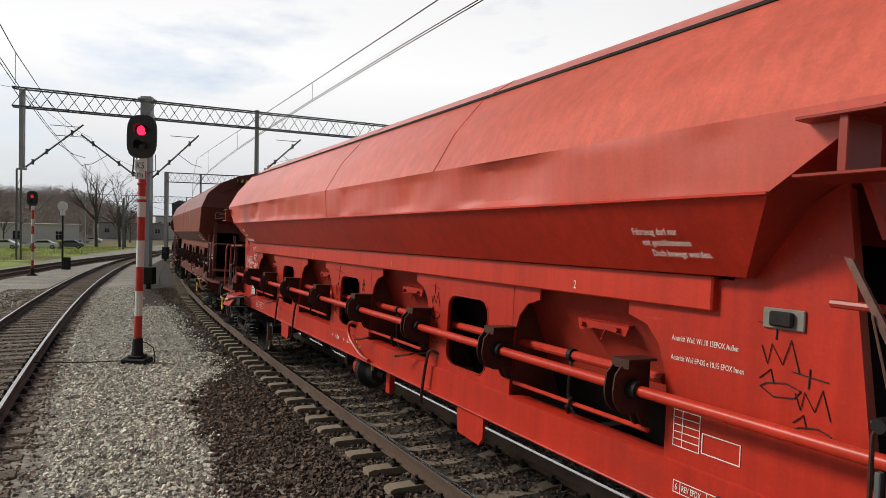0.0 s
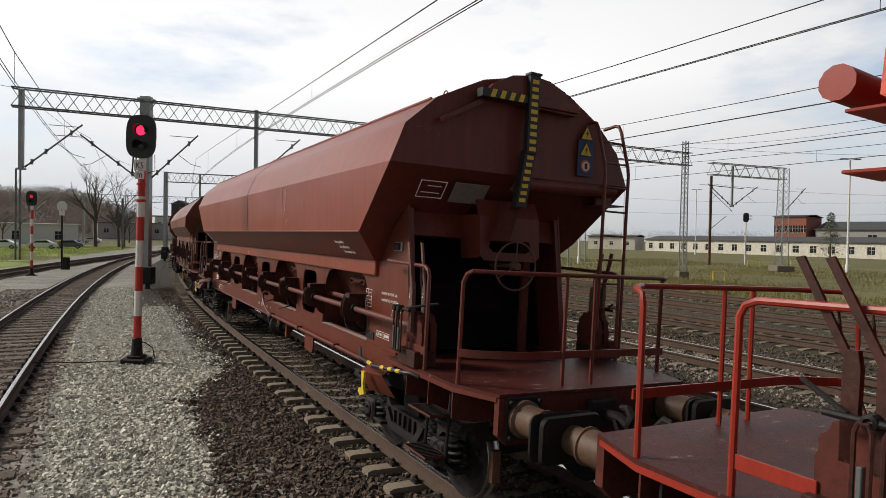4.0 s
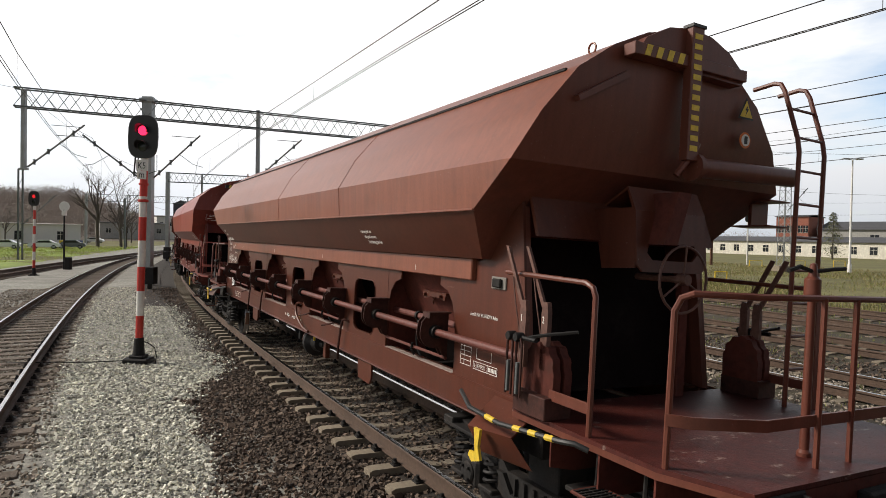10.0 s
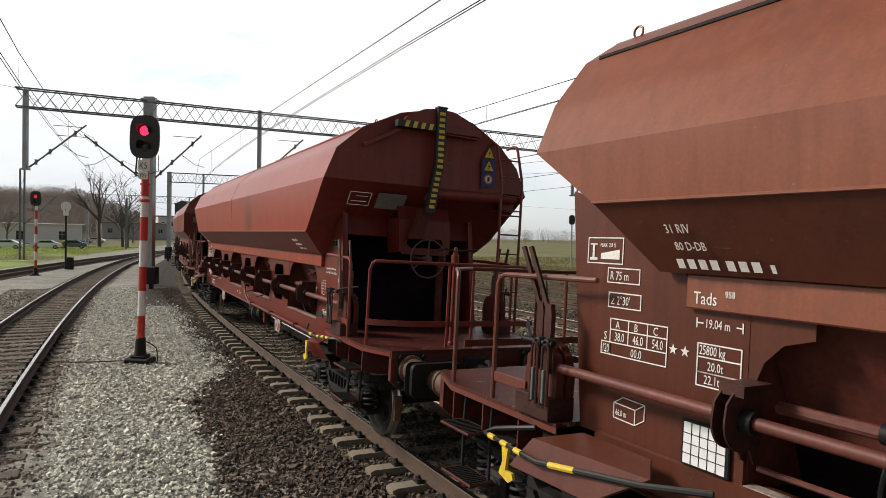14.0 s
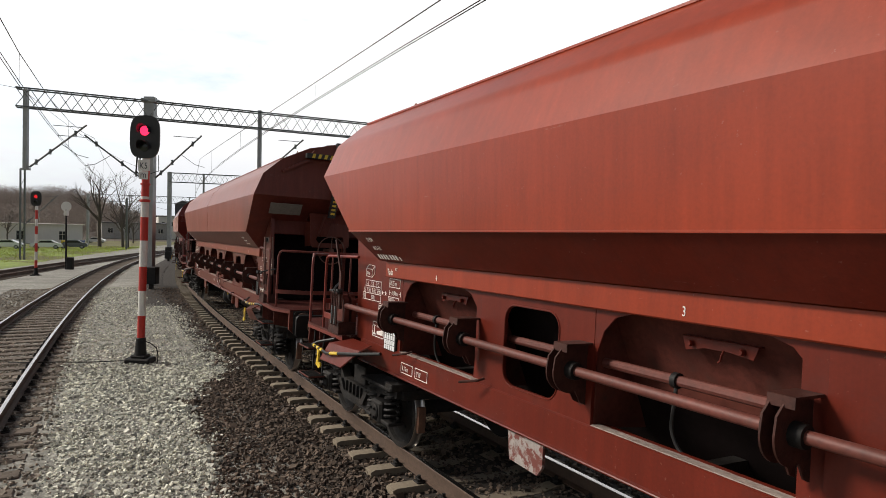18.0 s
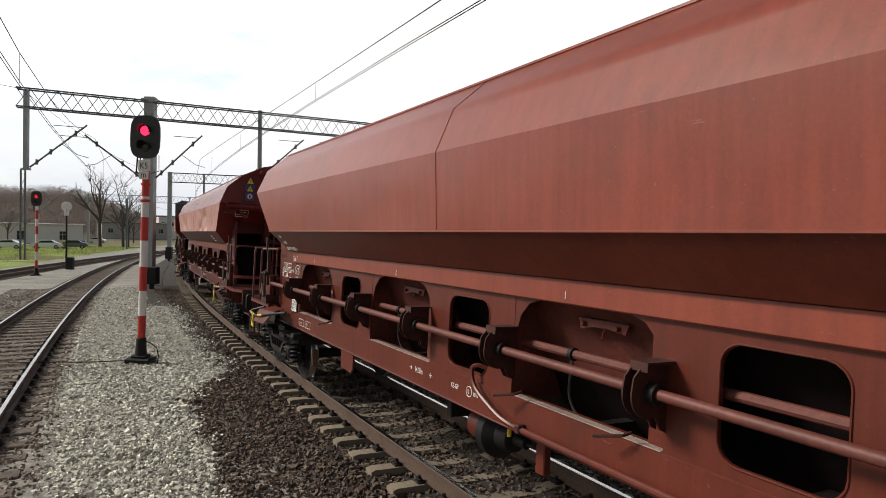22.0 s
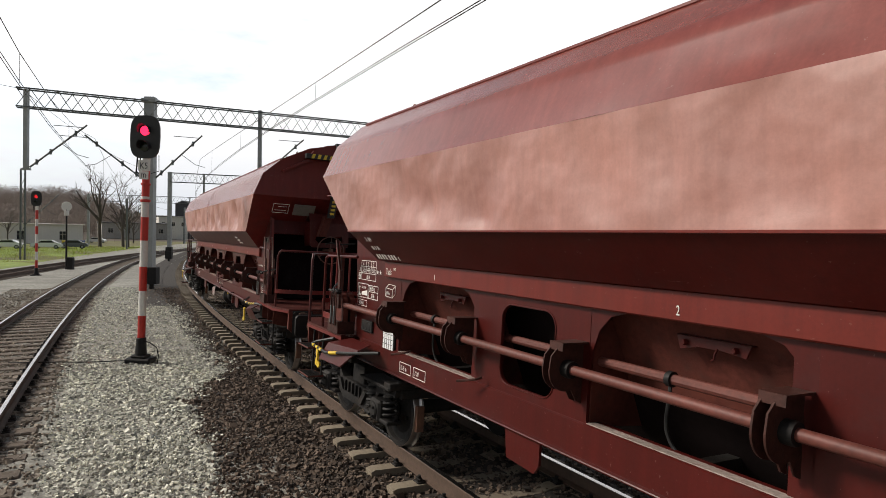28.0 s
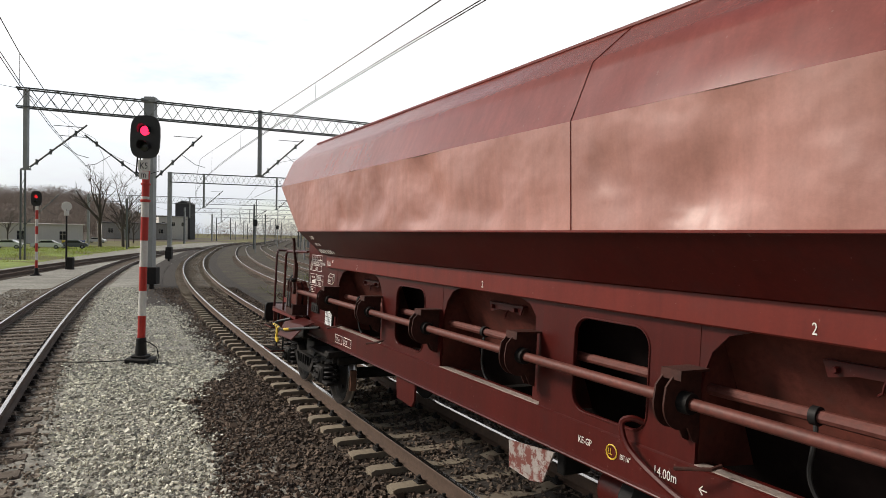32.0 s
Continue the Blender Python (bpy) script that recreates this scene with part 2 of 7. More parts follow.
BALLAST_MIXED = material("weedy_ballast", (0.044, 0.033, 0.023), 0.95, grain=0.5, grain_scale=12, patches=0.35, patch_scale=0.5, bump=1.0, bump_scale=18, dirt=(0.085, 0.082, 0.030), dirt_amount=0.85, dirt_scale=0.8, dirt_range=(0.48, 0.70))
STONE_DARK = material("brown_stones", (0.108, 0.078, 0.058), 0.9, island=0.75, grain=0.2, grain_scale=60)
STONE_LIGHT = material("grey_stones", (0.60, 0.590, 0.510), 0.9, island=0.62, grain=0.2, grain_scale=60)
LAWN = material("lawn_ground", (0.23, 0.31, 0.055), 0.95, grain=0.35, grain_scale=4, patches=0.35, patch_scale=0.25, bump=0.6, bump_scale=8, dirt=(0.20, 0.17, 0.08), dirt_amount=0.7, dirt_scale=0.35)
GRASS = material("grass_ground", (0.145, 0.135, 0.042), 0.95, grain=0.4, grain_scale=3, patches=0.35, patch_scale=0.12, bump=0.6, bump_scale=8, dirt=(0.105, 0.082, 0.045), dirt_amount=0.8, dirt_scale=0.25)
GRASS_BLADE = material("grass_blades", (0.170, 0.185, 0.045), 0.8, island=0.4)
DRY_BLADE = material("dry_grass", (0.250, 0.205, 0.090), 0.85, island=0.4)
BARK = material("bark", (0.10, 0.085, 0.07), 0.9, grain=0.3, bump=0.4)
TWIG = material("bare_twigs", (0.10, 0.08, 0.07), 0.9, island=0.35)
HILL = material("leaf_covered_hill", (0.11, 0.088, 0.070), 0.95, grain=0.3, grain_scale=0.8, patches=0.3, patch_scale=0.05)
WOODS = material("bare_winter_woods", (0.29, 0.24, 0.21), 0.95, island=0.25, patches=0.25, patch_scale=0.05)
LEAF_RUST = material("rust_leaves", (0.22, 0.09, 0.035), 0.9, island=0.4)
NEEDLE = material("conifer_needles", (0.15, 0.155, 0.075), 0.9, island=0.45)
SIGNAL_RED = material("signal_red_paint", (0.50, 0.035, 0.025), 0.45, grain=0.1, dirt_amount=0.25)
SIGNAL_WHITE = material("signal_white_paint", (0.72, 0.70, 0.66), 0.5, grain=0.08, dirt=(0.3, 0.27, 0.22), dirt_amount=0.35)
RED_LAMP = glow("red_lamp_glass", (1.0, 0.02, 0.075), 2.2)
RED_LAMP_DIM = glow("red_lamp_glass_far", (1.0, 0.03, 0.04), 0.6)
WALL_WHITE = material("whitewashed_wall", (0.60, 0.57, 0.49), 0.9, grain=0.1, patches=0.22, streak=0.2, dirt=(0.26, 0.22, 0.17), dirt_amount=0.65, dirt_scale=0.5)
WALL_CREAM = material("cream_rendered_wall", (0.72, 0.70, 0.66), 0.9, grain=0.06, patches=0.06, streak=0.06)
WALL_BRICK = material("red_brick_wall", (0.30, 0.11, 0.075), 0.9, grain=0.2, patches=0.2, dirt_amount=0.3)
WALL_GREY = material("grey_rendered_wall", (0.34, 0.33, 0.31), 0.9, grain=0.1, patches=0.2)
ROOF_DARK = material("dark_roofing_felt", (0.075, 0.075, 0.08), 0.85, grain=0.2, patches=0.2)
GLASS_DARK = material("dark_window_glass", (0.02, 0.022, 0.025), 0.12)
CAR_WHITE = material("white_car_paint", (0.75, 0.76, 0.78), 0.25)
CAR_GREY = material("grey_car_paint", (0.12, 0.13, 0.15), 0.3)
BLUE_BIN = material("blue_plastic", (0.03, 0.06, 0.22), 0.5)
YELLOW_BIN = material("yellow_plastic", (0.55, 0.42, 0.03), 0.5)
RUBBER = material("black_rubber", (0.015, 0.015, 0.015), 0.7)
LENS = material("signal_lens_dark", (0.02, 0.025, 0.02), 0.1)
RUST = material("rusty_iron", (0.13, 0.06, 0.035), 0.8, grain=0.3, patches=0.3, bump=0.2)


# ---- mesh helpers ----
class Shape:
    """Vertices and faces of one mesh, gathered from simple solids."""

    def __init__(self):
        self.v, self.f = [], []

    def add(self, verts, faces):
        n = len(self.v)
        self.v.extend(tuple(p) for p in verts)
        self.f.extend(tuple(i + n for i in f) for f in faces)
        return self

    def box(self, x0, x1, y0, y1, z0, z1, b=0.0):
        if b <= 0:
            return self.add([(x, y, z) for x in (x0, x1) for y in (y0, y1) for z in (z0, z1)],
                            [(0, 1, 3, 2), (4, 6, 7, 5), (0, 4, 5, 1), (2, 3, 7, 6), (0, 2, 6, 4), (1, 5, 7, 3)])
        b = min(b, (x1 - x0) * .45, (y1 - y0) * .45, (z1 - z0) * .45)
        c, h = ((x0 + x1) / 2, (y0 + y1) / 2, (z0 + z1) / 2), ((x1 - x0) / 2, (y1 - y0) / 2, (z1 - z0) / 2)
        idx, vs = {}, []
        for s in ((a, d, e) for a in (-1, 1) for d in (-1, 1) for e in (-1, 1)):
            for k in range(3):
                idx[s, k] = len(vs)
                vs.append(tuple(c[i] + s[i] * (h[i] if i == k else h[i] - b) for i in range(3)))
        fs = []
        for k in range(3):
            i, j = [(1, 2), (2, 0), (0, 1)][k]
            for sg in (-1, 1):
                def cor(a, d):
                    s = [0, 0, 0]
                    s[k], s[i], s[j] = sg, a, d
                    return tuple(s)
                loop = [idx[cor(a, d), k] for a, d in ((-1, -1), (1, -1), (1, 1), (-1, 1))]
                fs.append(loop if sg > 0 else loop[::-1])
        for k in range(3):
            i, j = [(1, 2), (2, 0), (0, 1)][k]
            for a in (-1, 1):
                for d in (-1, 1):
                    s0, s1 = [0, 0, 0], [0, 0, 0]
                    s0[k], s1[k] = -1, 1
                    s0[i] = s1[i] = a
                    s0[j] = s1[j] = d
                    s0, s1 = tuple(s0), tuple(s1)
                    q = [idx[s0, i], idx[s1, i], idx[s1, j], idx[s0, j]]
                    fs.append(q if a * d > 0 else q[::-1])
        for s in ((a, d, e) for a in (-1, 1) for d in (-1, 1) for e in (-1, 1)):
            q = [idx[s, 0], idx[s, 1], idx[s, 2]]
            fs.append(q if s[0] * s[1] * s[2] > 0 else q[::-1])
        return self.add(vs, fs)

    def tube(self, pts, r, n=8, cap=True):
        pts = [Vector(p) for p in pts]
        t0 = (pts[1] - pts[0]).normalized()
        u = t0.orthogonal().normalized()
        rings, prev = [], t0
        for i, p in enumerate(pts):
            if i == 0:
                t = t0
            elif i == len(pts) - 1:
                t = (p - pts[i - 1]).normalized()
            else:
                t = ((p - pts[i - 1]).normalized() + (pts[i + 1] - p).normalized()).normalized()
            u = (prev.rotation_difference(t) @ u).normalized()
            prev = t
            w = t.cross(u)
            rr = r[i] if isinstance(r, (list, tuple)) else r
            rings.append([p + (u * math.cos(2 * math.pi * k / n) + w * math.sin(2 * math.pi * k / n)) * rr for k in range(n)])
        vs = [q for ring in rings for q in ring]
        fs = [(a * n + k, a * n + (k + 1) % n, (a + 1) * n + (k + 1) % n, (a + 1) * n + k) for a in range(len(pts) - 1) for k in range(n)]
        if cap:
            fs += [tuple(range(n - 1, -1, -1)), tuple((len(pts) - 1) * n + k for k in range(n))]
        return self.add(vs, fs)

    def prism(self, poly, axis, a, b):
        """A polygon pulled from a to b along an axis; its points are the two other coordinates in order."""
        def at(p, w):
            return {"x": (w, p[0], p[1]), "y": (p[0], w, p[1]), "z": (p[0], p[1], w)}[axis]
        n = len(poly)
        vs = [at(p, a) for p in poly] + [at(p, b) for p in poly]
        fs = [tuple(range(n - 1, -1, -1)), tuple(range(n, 2 * n))] + [(k, (k + 1) % n, n + (k + 1) % n, n + k) for k in range(n)]
        return self.add(vs, fs)

    def lathe(self, profile, axis, c, n=20):
        """A profile of (radius, along) turned round an axis through c."""
        vs, m = [], len(profile)
        for k in range(n):
            a = 2 * math.pi * k / n
            for r, h in profile:
                p, q = r * math.cos(a), r * math.sin(a)
                vs.append({"x": (c[0] + h, c[1] + p, c[2] + q), "y": (c[0] + p, c[1] + h, c[2] + q), "z": (c[0] + p, c[1] + q, c[2] + h)}[axis])
        fs = [(k * m + i, ((k + 1) % n) * m + i, ((k + 1) % n) * m + i + 1, k * m + i + 1) for k in range(n) for i in range(m - 1)]
        return self.add(vs, fs)

    def coil(self, c, r, wire, z0, z1, turns, n=10):
        steps = int(turns * n)
        return self.tube([(c[0] + r * math.cos(2 * math.pi * i / n), c[1] + r * math.sin(2 * math.pi * i / n), z0 + (z1 - z0) * i / steps) for i in range(steps + 1)], wire, 5)

    def ring_plate(self, x0, x1, z0, z1, hole, y0, y1, r):
        """An upright plate in x and z with a rounded window through it."""
        hx0, hx1, hz0, hz1 = hole
        inner = rounded(hx0, hx1, hz0, hz1, r, 4)
        cx, cz = (hx0 + hx1) / 2, (hz0 + hz1) / 2
        outer = []
        for k, (px, pz) in enumerate(inner):
            q = k // 5
            outer.append([(x1, z1), (x0, z1), (x0, z0), (x1, z0)][q] if k % 5 == 2 else
                         [((px, z1) if k % 5 > 2 else (x1, pz)), ((px, z1) if k % 5 < 2 else (x0, pz)),
                          ((x0, pz) if k % 5 < 2 else (px, z0)), ((px, z0) if k % 5 < 2 else (x1, pz))][q])
        n = len(inner)
        vs = [(p[0], y0, p[1]) for p in outer] + [(p[0], y0, p[1]) for p in inner] + [(p[0], y1, p[1]) for p in outer] + [(p[0], y1, p[1]) for p in inner]
        fs = []
        for k in range(n):
            j = (k + 1) % n
            fs += [(k, j, n + j, n + k), (2 * n + k, 3 * n + k, 3 * n + j, 2 * n + j), (n + k, n + j, 3 * n + j, 3 * n + k), (k, 2 * n + k, 2 * n + j, j)]
        return self.add(vs, fs)

    def mesh(self, name):
        me = bpy.data.meshes.new(name)
        me.from_pydata(self.v, [], self.f)
        bm = bmesh.new()
        bm.from_mesh(me)
        bmesh.ops.recalc_face_normals(bm, faces=bm.faces)
        bm.to_mesh(me)
        bm.free()
        me.polygons.foreach_set("use_smooth", [True] * len(me.polygons))
        me.set_sharp_from_angle(angle=radians(32))
        return me


def rounded(x0, x1, z0, z1, r, n=4):
    """A rounded rectangle, counter-clockwise from the right top corner."""
    out = []
    for cx, cz, a0 in ((x1 - r, z1 - r, 0), (x0 + r, z1 - r, 90), (x0 + r, z0 + r, 180), (x1 - r, z0 + r, 270)):
        for k in range(n + 1):
            a = radians(a0 + 90 * k / n)
            out.append((cx + r * math.cos(a), cz + r * math.sin(a)))
    return out


STORE = {}


def stored(key, make):
    if key not in STORE:
        STORE[key] = make().mesh(str(key))
    return STORE[key]


def mesh_object(name, me, mat):
    """An object whose material sits on the object, so that alike meshes can be painted differently."""
    if not me.materials:
        me.materials.append(mat)
    ob = new(name, me)
    if me.materials[0] is not mat:
        ob.material_slots[0].link = "OBJECT"
        ob.material_slots[0].material = mat
    return ob


def part(name, shape, mat, parent, label="", at=None):
    me = shape.mesh(name) if isinstance(shape, Shape) else shape
    ob = mesh_object(name, me, mat)
    ob.parent = parent
    if at is not None:
        ob.matrix_basis = at
    return tagged(ob, label)


def thing(name, at, label, category, group="", kind=""):
    ob = new(name)
    ob.empty_display_size = 0.2
    ob.matrix_basis = at
    return tagged(ob, label, category, group, kind)


def solid(name, shape, mat, label, category, at=None, group="", kind=""):
    ob = mesh_object(name, shape.mesh(name) if isinstance(shape, Shape) else shape, mat)
    if at is not None:
        ob.matrix_basis = at
    return tagged(ob, label, category, group, kind)


def bulk(name, verts, faces, mat, flat=False):
    """One mesh from arrays of vertices and equal-sided faces."""
    me = bpy.data.meshes.new(name)
    verts, faces = np.asarray(verts, dtype=np.float32), np.asarray(faces, dtype=np.int32)
    k = faces.shape[1]
    me.vertices.add(len(verts))
    me.vertices.foreach_set("co", verts.ravel())
    me.loops.add(faces.size)
    me.loops.foreach_set("vertex_index", faces.ravel())
    me.polygons.add(len(faces))
    me.polygons.foreach_set("loop_start", np.arange(0, faces.size, k, dtype=np.int32))
    me.polygons.foreach_set("loop_total", np.full(len(faces), k, dtype=np.int32))
    me.polygons.foreach_set("use_smooth", np.full(len(faces), not flat, dtype=bool))
    me.update(calc_edges=True)
    me.materials.append(mat)
    return me


# ---- the line of the main track, and how far the train has run on it ----
X0, Y0, TH0 = 0.35162, 6.42918, -0.507283
BEND = (0.0016479574, 0.00010764939, -4.9233652e-06, 7.6066229e-08)
CANT = math.atan(0.0597 / 1.505)
_S = np.linspace(-60, 700, 7601)
_C = np.clip(_S, 0, 150)
_TH = TH0 + BEND[0] * np.minimum(_S, 150) + BEND[1] * _C ** 2 / 2 + BEND[2] * _C ** 3 / 6 + BEND[3] * _C ** 4 / 24
_X = np.concatenate([[0], np.cumsum((np.sin(_TH[1:]) + np.sin(_TH[:-1])) / 2 * 0.1)])
_Y = np.concatenate([[0], np.cumsum((np.cos(_TH[1:]) + np.cos(_TH[:-1])) / 2 * 0.1)])
_X += X0 - np.interp(0, _S, _X)
_Y += Y0 - np.interp(0, _S, _Y)


def on_line(s, off=0.0, h=0.0, cant=True):
    """A point by its way along the line, its offset to the right of the track's centre and its height over the rails."""
    t = float(np.interp(s, _S, _TH))
    c = CANT if cant else 0.0
    o = off + 0.7525
    lat, z = o * math.cos(c) + h * math.sin(c), -o * math.sin(c) + h * math.cos(c)
    return Vector((float(np.interp(s, _S, _X)) + lat * math.cos(t), float(np.interp(s, _S, _Y)) - lat * math.sin(t), z))


def heading(s):
    return float(np.interp(s, _S, _TH))


SPEED_T, SPEED_V = (0, 8, 14, 19, 23, 26, 29, 32), (3.4908, 3.5661, 3.6196, 3.6819, 3.7724, 3.915, 4.1201, 4.3455)
_T = np.linspace(0, 32, 3201)
_RUN = np.concatenate([[0], np.cumsum((np.interp(_T[1:], SPEED_T, SPEED_V) + np.interp(_T[:-1], SPEED_T, SPEED_V)) / 2 * 0.01)])


def run(t):
    return float(np.interp(t, _T, _RUN) - np.interp(20.0, _T, _RUN))


SLACK = {1: -.06, 2: -.05, 3: 0.0, 4: .02, 5: .06, 6: -.03, 7: 0.0}   # how far each wagon leads its even place


def wagon_pose(k, t):
    """Pose of the k-th wagon, carried by its two bogies fourteen metres apart; x points the way it runs."""
    sc = 0.8310 + 6.4692 - run(t) + 19.04 * (k - 5) - SLACK[k]
    a, b = on_line(sc - 7, 0, 0), on_line(sc + 7, 0, 0)
    x = (a - b).normalized()
    th = heading(sc)
    y = Vector((math.cos(th) * math.cos(CANT), -math.sin(th) * math.cos(CANT), -math.sin(CANT)))
    y = (y - x * x.dot(y)).normalized()
    z = x.cross(y)
    m = Matrix((x, y, z)).transposed().to_4x4()
    m.translation = (a + b) / 2
    return m


# ---- ground ----
def sheet(name, line, offs, z, mat, label, category, rough=0.02, kind="structure"):
    """A strip of ground along a line of (s) between side offsets, with a slightly uneven top."""
    vs, fs = [], []
    for s in line:
        for o, dz in zip(offs, z):
            p = on_line(s, o, 0, False)
            vs.append((p.x, p.y, dz + rough * (noise.noise((p.x * .9, p.y * .9, 3.1)) + .5 * noise.noise((p.x * 3, p.y * 3, 7.7)))))
    n = len(offs)
    for i in range(len(line) - 1):
        for j in range(n - 1):
            fs.append((i * n + j, i * n + j + 1, (i + 1) * n + j + 1, (i + 1) * n + j))
    me = bulk(name, vs, fs, mat)
    ob = new(name, me)
    return tagged(ob, label, category, kind=kind)


g = Shape()
N, R_ = 48, 2500.0
edges = [-R_, -900, -400, -220, -140, -100, -70, -50, -35, -20, 0, 20, 35, 50, 70, 100, 140, 220, 400, 900, R_]
gv = [(x, y + 40, -0.42 + (0.0 if abs(x) + abs(y) > 500 else .12 * noise.noise((x * .05, y * .05, 1.3)))) for y in edges for x in edges]
ne = len(edges)
ground = tagged(new("ground", bulk("ground", gv, [(j * ne + i, j * ne + i + 1, (j + 1) * ne + i + 1, (j + 1) * ne + i) for j in range(ne - 1) for i in range(ne - 1)], GRASS)),
                "uneven grass and bare earth round the station tracks", "ground", kind="structure")
near_line = [-14 + .5 * i for i in range(80)] + [26 + 3 * i for i in range(60)]
far_line = [-24 + 2 * i for i in range(40)] + [56 + 8 * i for i in range(60)]
sheet("ballast_bed", near_line, [-2.1, -1.8, -1.5, -1.25, -1.0, -.5, 0, .5, 1.0, 1.4, 1.9, 2.4, 3.0], [-.25, -.25, -.25, -.25, -.255, -.275, -.275, -.275, -.275, -.285, -.30, -.34, -.38], BALLAST_DARK,
      "dark brown stone ballast under the curved main track", "ballast", .025)
sheet("gravel_path", near_line, [-13.5, -11, -9, -8.0, -7.6, -6.5, -5.4, -4.9, -4.5, -3.6, -2.8, -2.0], [-.36, -.27, -.20, -.20, -.215, -.215, -.215, -.21, -.19, -.18, -.20, -.25], BALLAST_LIGHT,
      "light grey crushed stone between the two tracks", "gravel", .03)
sheet("brown_ballast_strip", [21 + 1.5 * i for i in range(20)] + [51 + 4 * i for i in range(38)], [-3.25, -3.0, -2.7, -2.35, -2.0], [-.215, -.172, -.178, -.20, -.228], BALLAST_DARK,
      "dark brown ballast shoulder farther along the main track", "ballast", .03)
sheet("station_ballast", far_line, [2.0, 3.2, 5, 7, 9, 11, 13, 15, 17, 19, 21, 23, 24.6], [-.30, -.27, -.26, -.28, -.26, -.30, -.27, -.31, -.27, -.27, -.29, -.27, -.30], BALLAST_MIXED,
      "brown weedy ballast of the neighbouring station tracks", "ballast", .04)
sheet("grass_strip", far_line, [24.6, 25.2, 27, 29, 31, 33.5, 35], [-.30, -.29, -.31, -.29, -.32, -.35, -.46], GRASS,
      "overgrown strip of yellow-green grass beside the tracks", "grass", .04)


# ---- scattered stones ----
CUBE = np.array([(x, y, z) for x in (-1, 1) for y in (-1, 1) for z in (-1, 1)], dtype=float)
CUBE_F = np.array([(0, 1, 3, 2), (4, 6, 7, 5), (0, 4, 5, 1), (2, 3, 7, 6), (0, 2, 6, 4), (1, 5, 7, 3)])


def stones(name, centres, size, mat, label, seed):
    rng = np.random.default_rng(seed)
    n = len(centres)
    v = CUBE[None] * rng.uniform(.50, 1.0, (n, 1, 3)) * (1 + rng.uniform(-.42, .25, (n, 8, 3)))
    a, b = rng.uniform(0, 6.28, n), rng.uniform(-1.0, 1.0, n)
    ca, sa, cb, sb = np.cos(a), np.sin(a), np.cos(b), np.sin(b)
    x, y, z = v[..., 0], v[..., 1], v[..., 2] * .8
    y, z = y * cb[:, None] - z * sb[:, None], y * sb[:, None] + z * cb[:, None]
    x, y = x * ca[:, None] - y * sa[:, None], x * sa[:, None] + y * ca[:, None]
    r = (size * rng.lognormal(0, .32, n))[:, None]
    vs = np.stack([x * r, y * r, z * r], -1) + np.asarray(centres)[:, None]
    fs = (CUBE_F[None] + (np.arange(n) * 8)[:, None, None]).reshape(-1, 4)
    return tagged(new(name, bulk(name, vs.reshape(-1, 3), fs, mat, True)), label, "stones", kind="stuff")


rng = np.random.default_rng(5)


def spread(count, s0, s1, o0, o1, z, power=1.0):
    out = []
    for u, w in zip(rng.random(count) ** power, rng.random(count)):
        s, o = s0 + (s1 - s0) * u, o0 + (o1 - o0) * w
        out.append((s, o))
    return out


def dark_patch(s, o):
    """Where the brown stones spill over the grey ones beside the main track."""
    edge = float(np.interp(s, [-5, 1.5, 5.8, 7, 8.2, 20.8, 24, 35], [-2.9, -2.85, -2.72, -2.34, -1.6, -1.64, -2.75, -3.1]))
    edge += .22 * noise.noise((s * .8, o * .8, 2.0)) + .25 * noise.noise((s * 2.5, o * 2.5, 5.0)) + rng.normal(0, .10)
    return o > edge


def bed_height(o):
    return float(np.interp(o, [-13.5, -11, -9, -8.0, -7.6, -6.5, -5.4, -4.9, -4.5, -3.6, -2.8, -2.1, -1.8, -1.25, -1, -.5, .5, 1, 1.4, 2],
                           [-.36, -.27, -.20, -.20, -.213, -.213, -.213, -.208, -.19, -.18, -.20, -.24, -.245, -.245, -.25, -.27, -.27, -.27, -.275, -.29]))


dark, light, tan = [], [], []
for s, o in spread(48000, -4, 11, -8.2, 1.6, 0) + spread(36000, 11, 30, -8.5, 1.6, 0) + spread(26000, -4, 9, -4.6, -1.0, 0):
    p = on_line(s, o, 0, False)
    if p.y < 4.2:
        continue
    item = (p.x, p.y, bed_height(o) + rng.uniform(-.015, .022))
    (tan if o < -4.72 + rng.normal(0, .08) else dark if dark_patch(s, o) else light).append(item)
stones("ballast_stones", dark, .0205, STONE_DARK, "loose dark brown ballast stones beside the rail", 11)
DUSTY_STONE = material("dusty_grey_stones", (0.27, 0.23, 0.185), 0.9, island=0.6, grain=0.2, grain_scale=60)
stones("track_stones", tan, .0195, DUSTY_STONE, "dusty tan stones between the sleepers of the side track", 15)
stones("gravel_stones", light, .0190, STONE_LIGHT, "loose light grey crushed stones on the path", 12)

mixed, grey = [], []
for s, o in spread(34000, -10, 26, 2.6, 12.5, 0):
    p = on_line(s, o, 0, False)
    item = (p.x, p.y, float(np.interp(o, [2, 3.2, 5, 7, 9, 11, 13], [-.30, -.27, -.26, -.28, -.26, -.30, -.27])) + rng.uniform(-.01, .02))
    (grey if abs(o - 9.0) + rng.normal(0, .3) < 1.9 else mixed).append(item)
stones("station_stones", mixed, .026, STONE_DARK, "loose brown stones between the station tracks", 13)
stones("station_gravel", grey, .026, DUSTY_STONE, "loose grey stones of a station track", 14)


# ---- tracks ----
RAIL_POLY = [(-.075, -.172), (.075, -.172), (.075, -.160), (.012, -.140), (.009, -.05), (.036, -.036), (.036, -.008), (.030, 0), (-.030, 0), (-.036, -.008), (-.036, -.036), (-.009, -.05), (-.012, -.140), (-.075, -.160)]


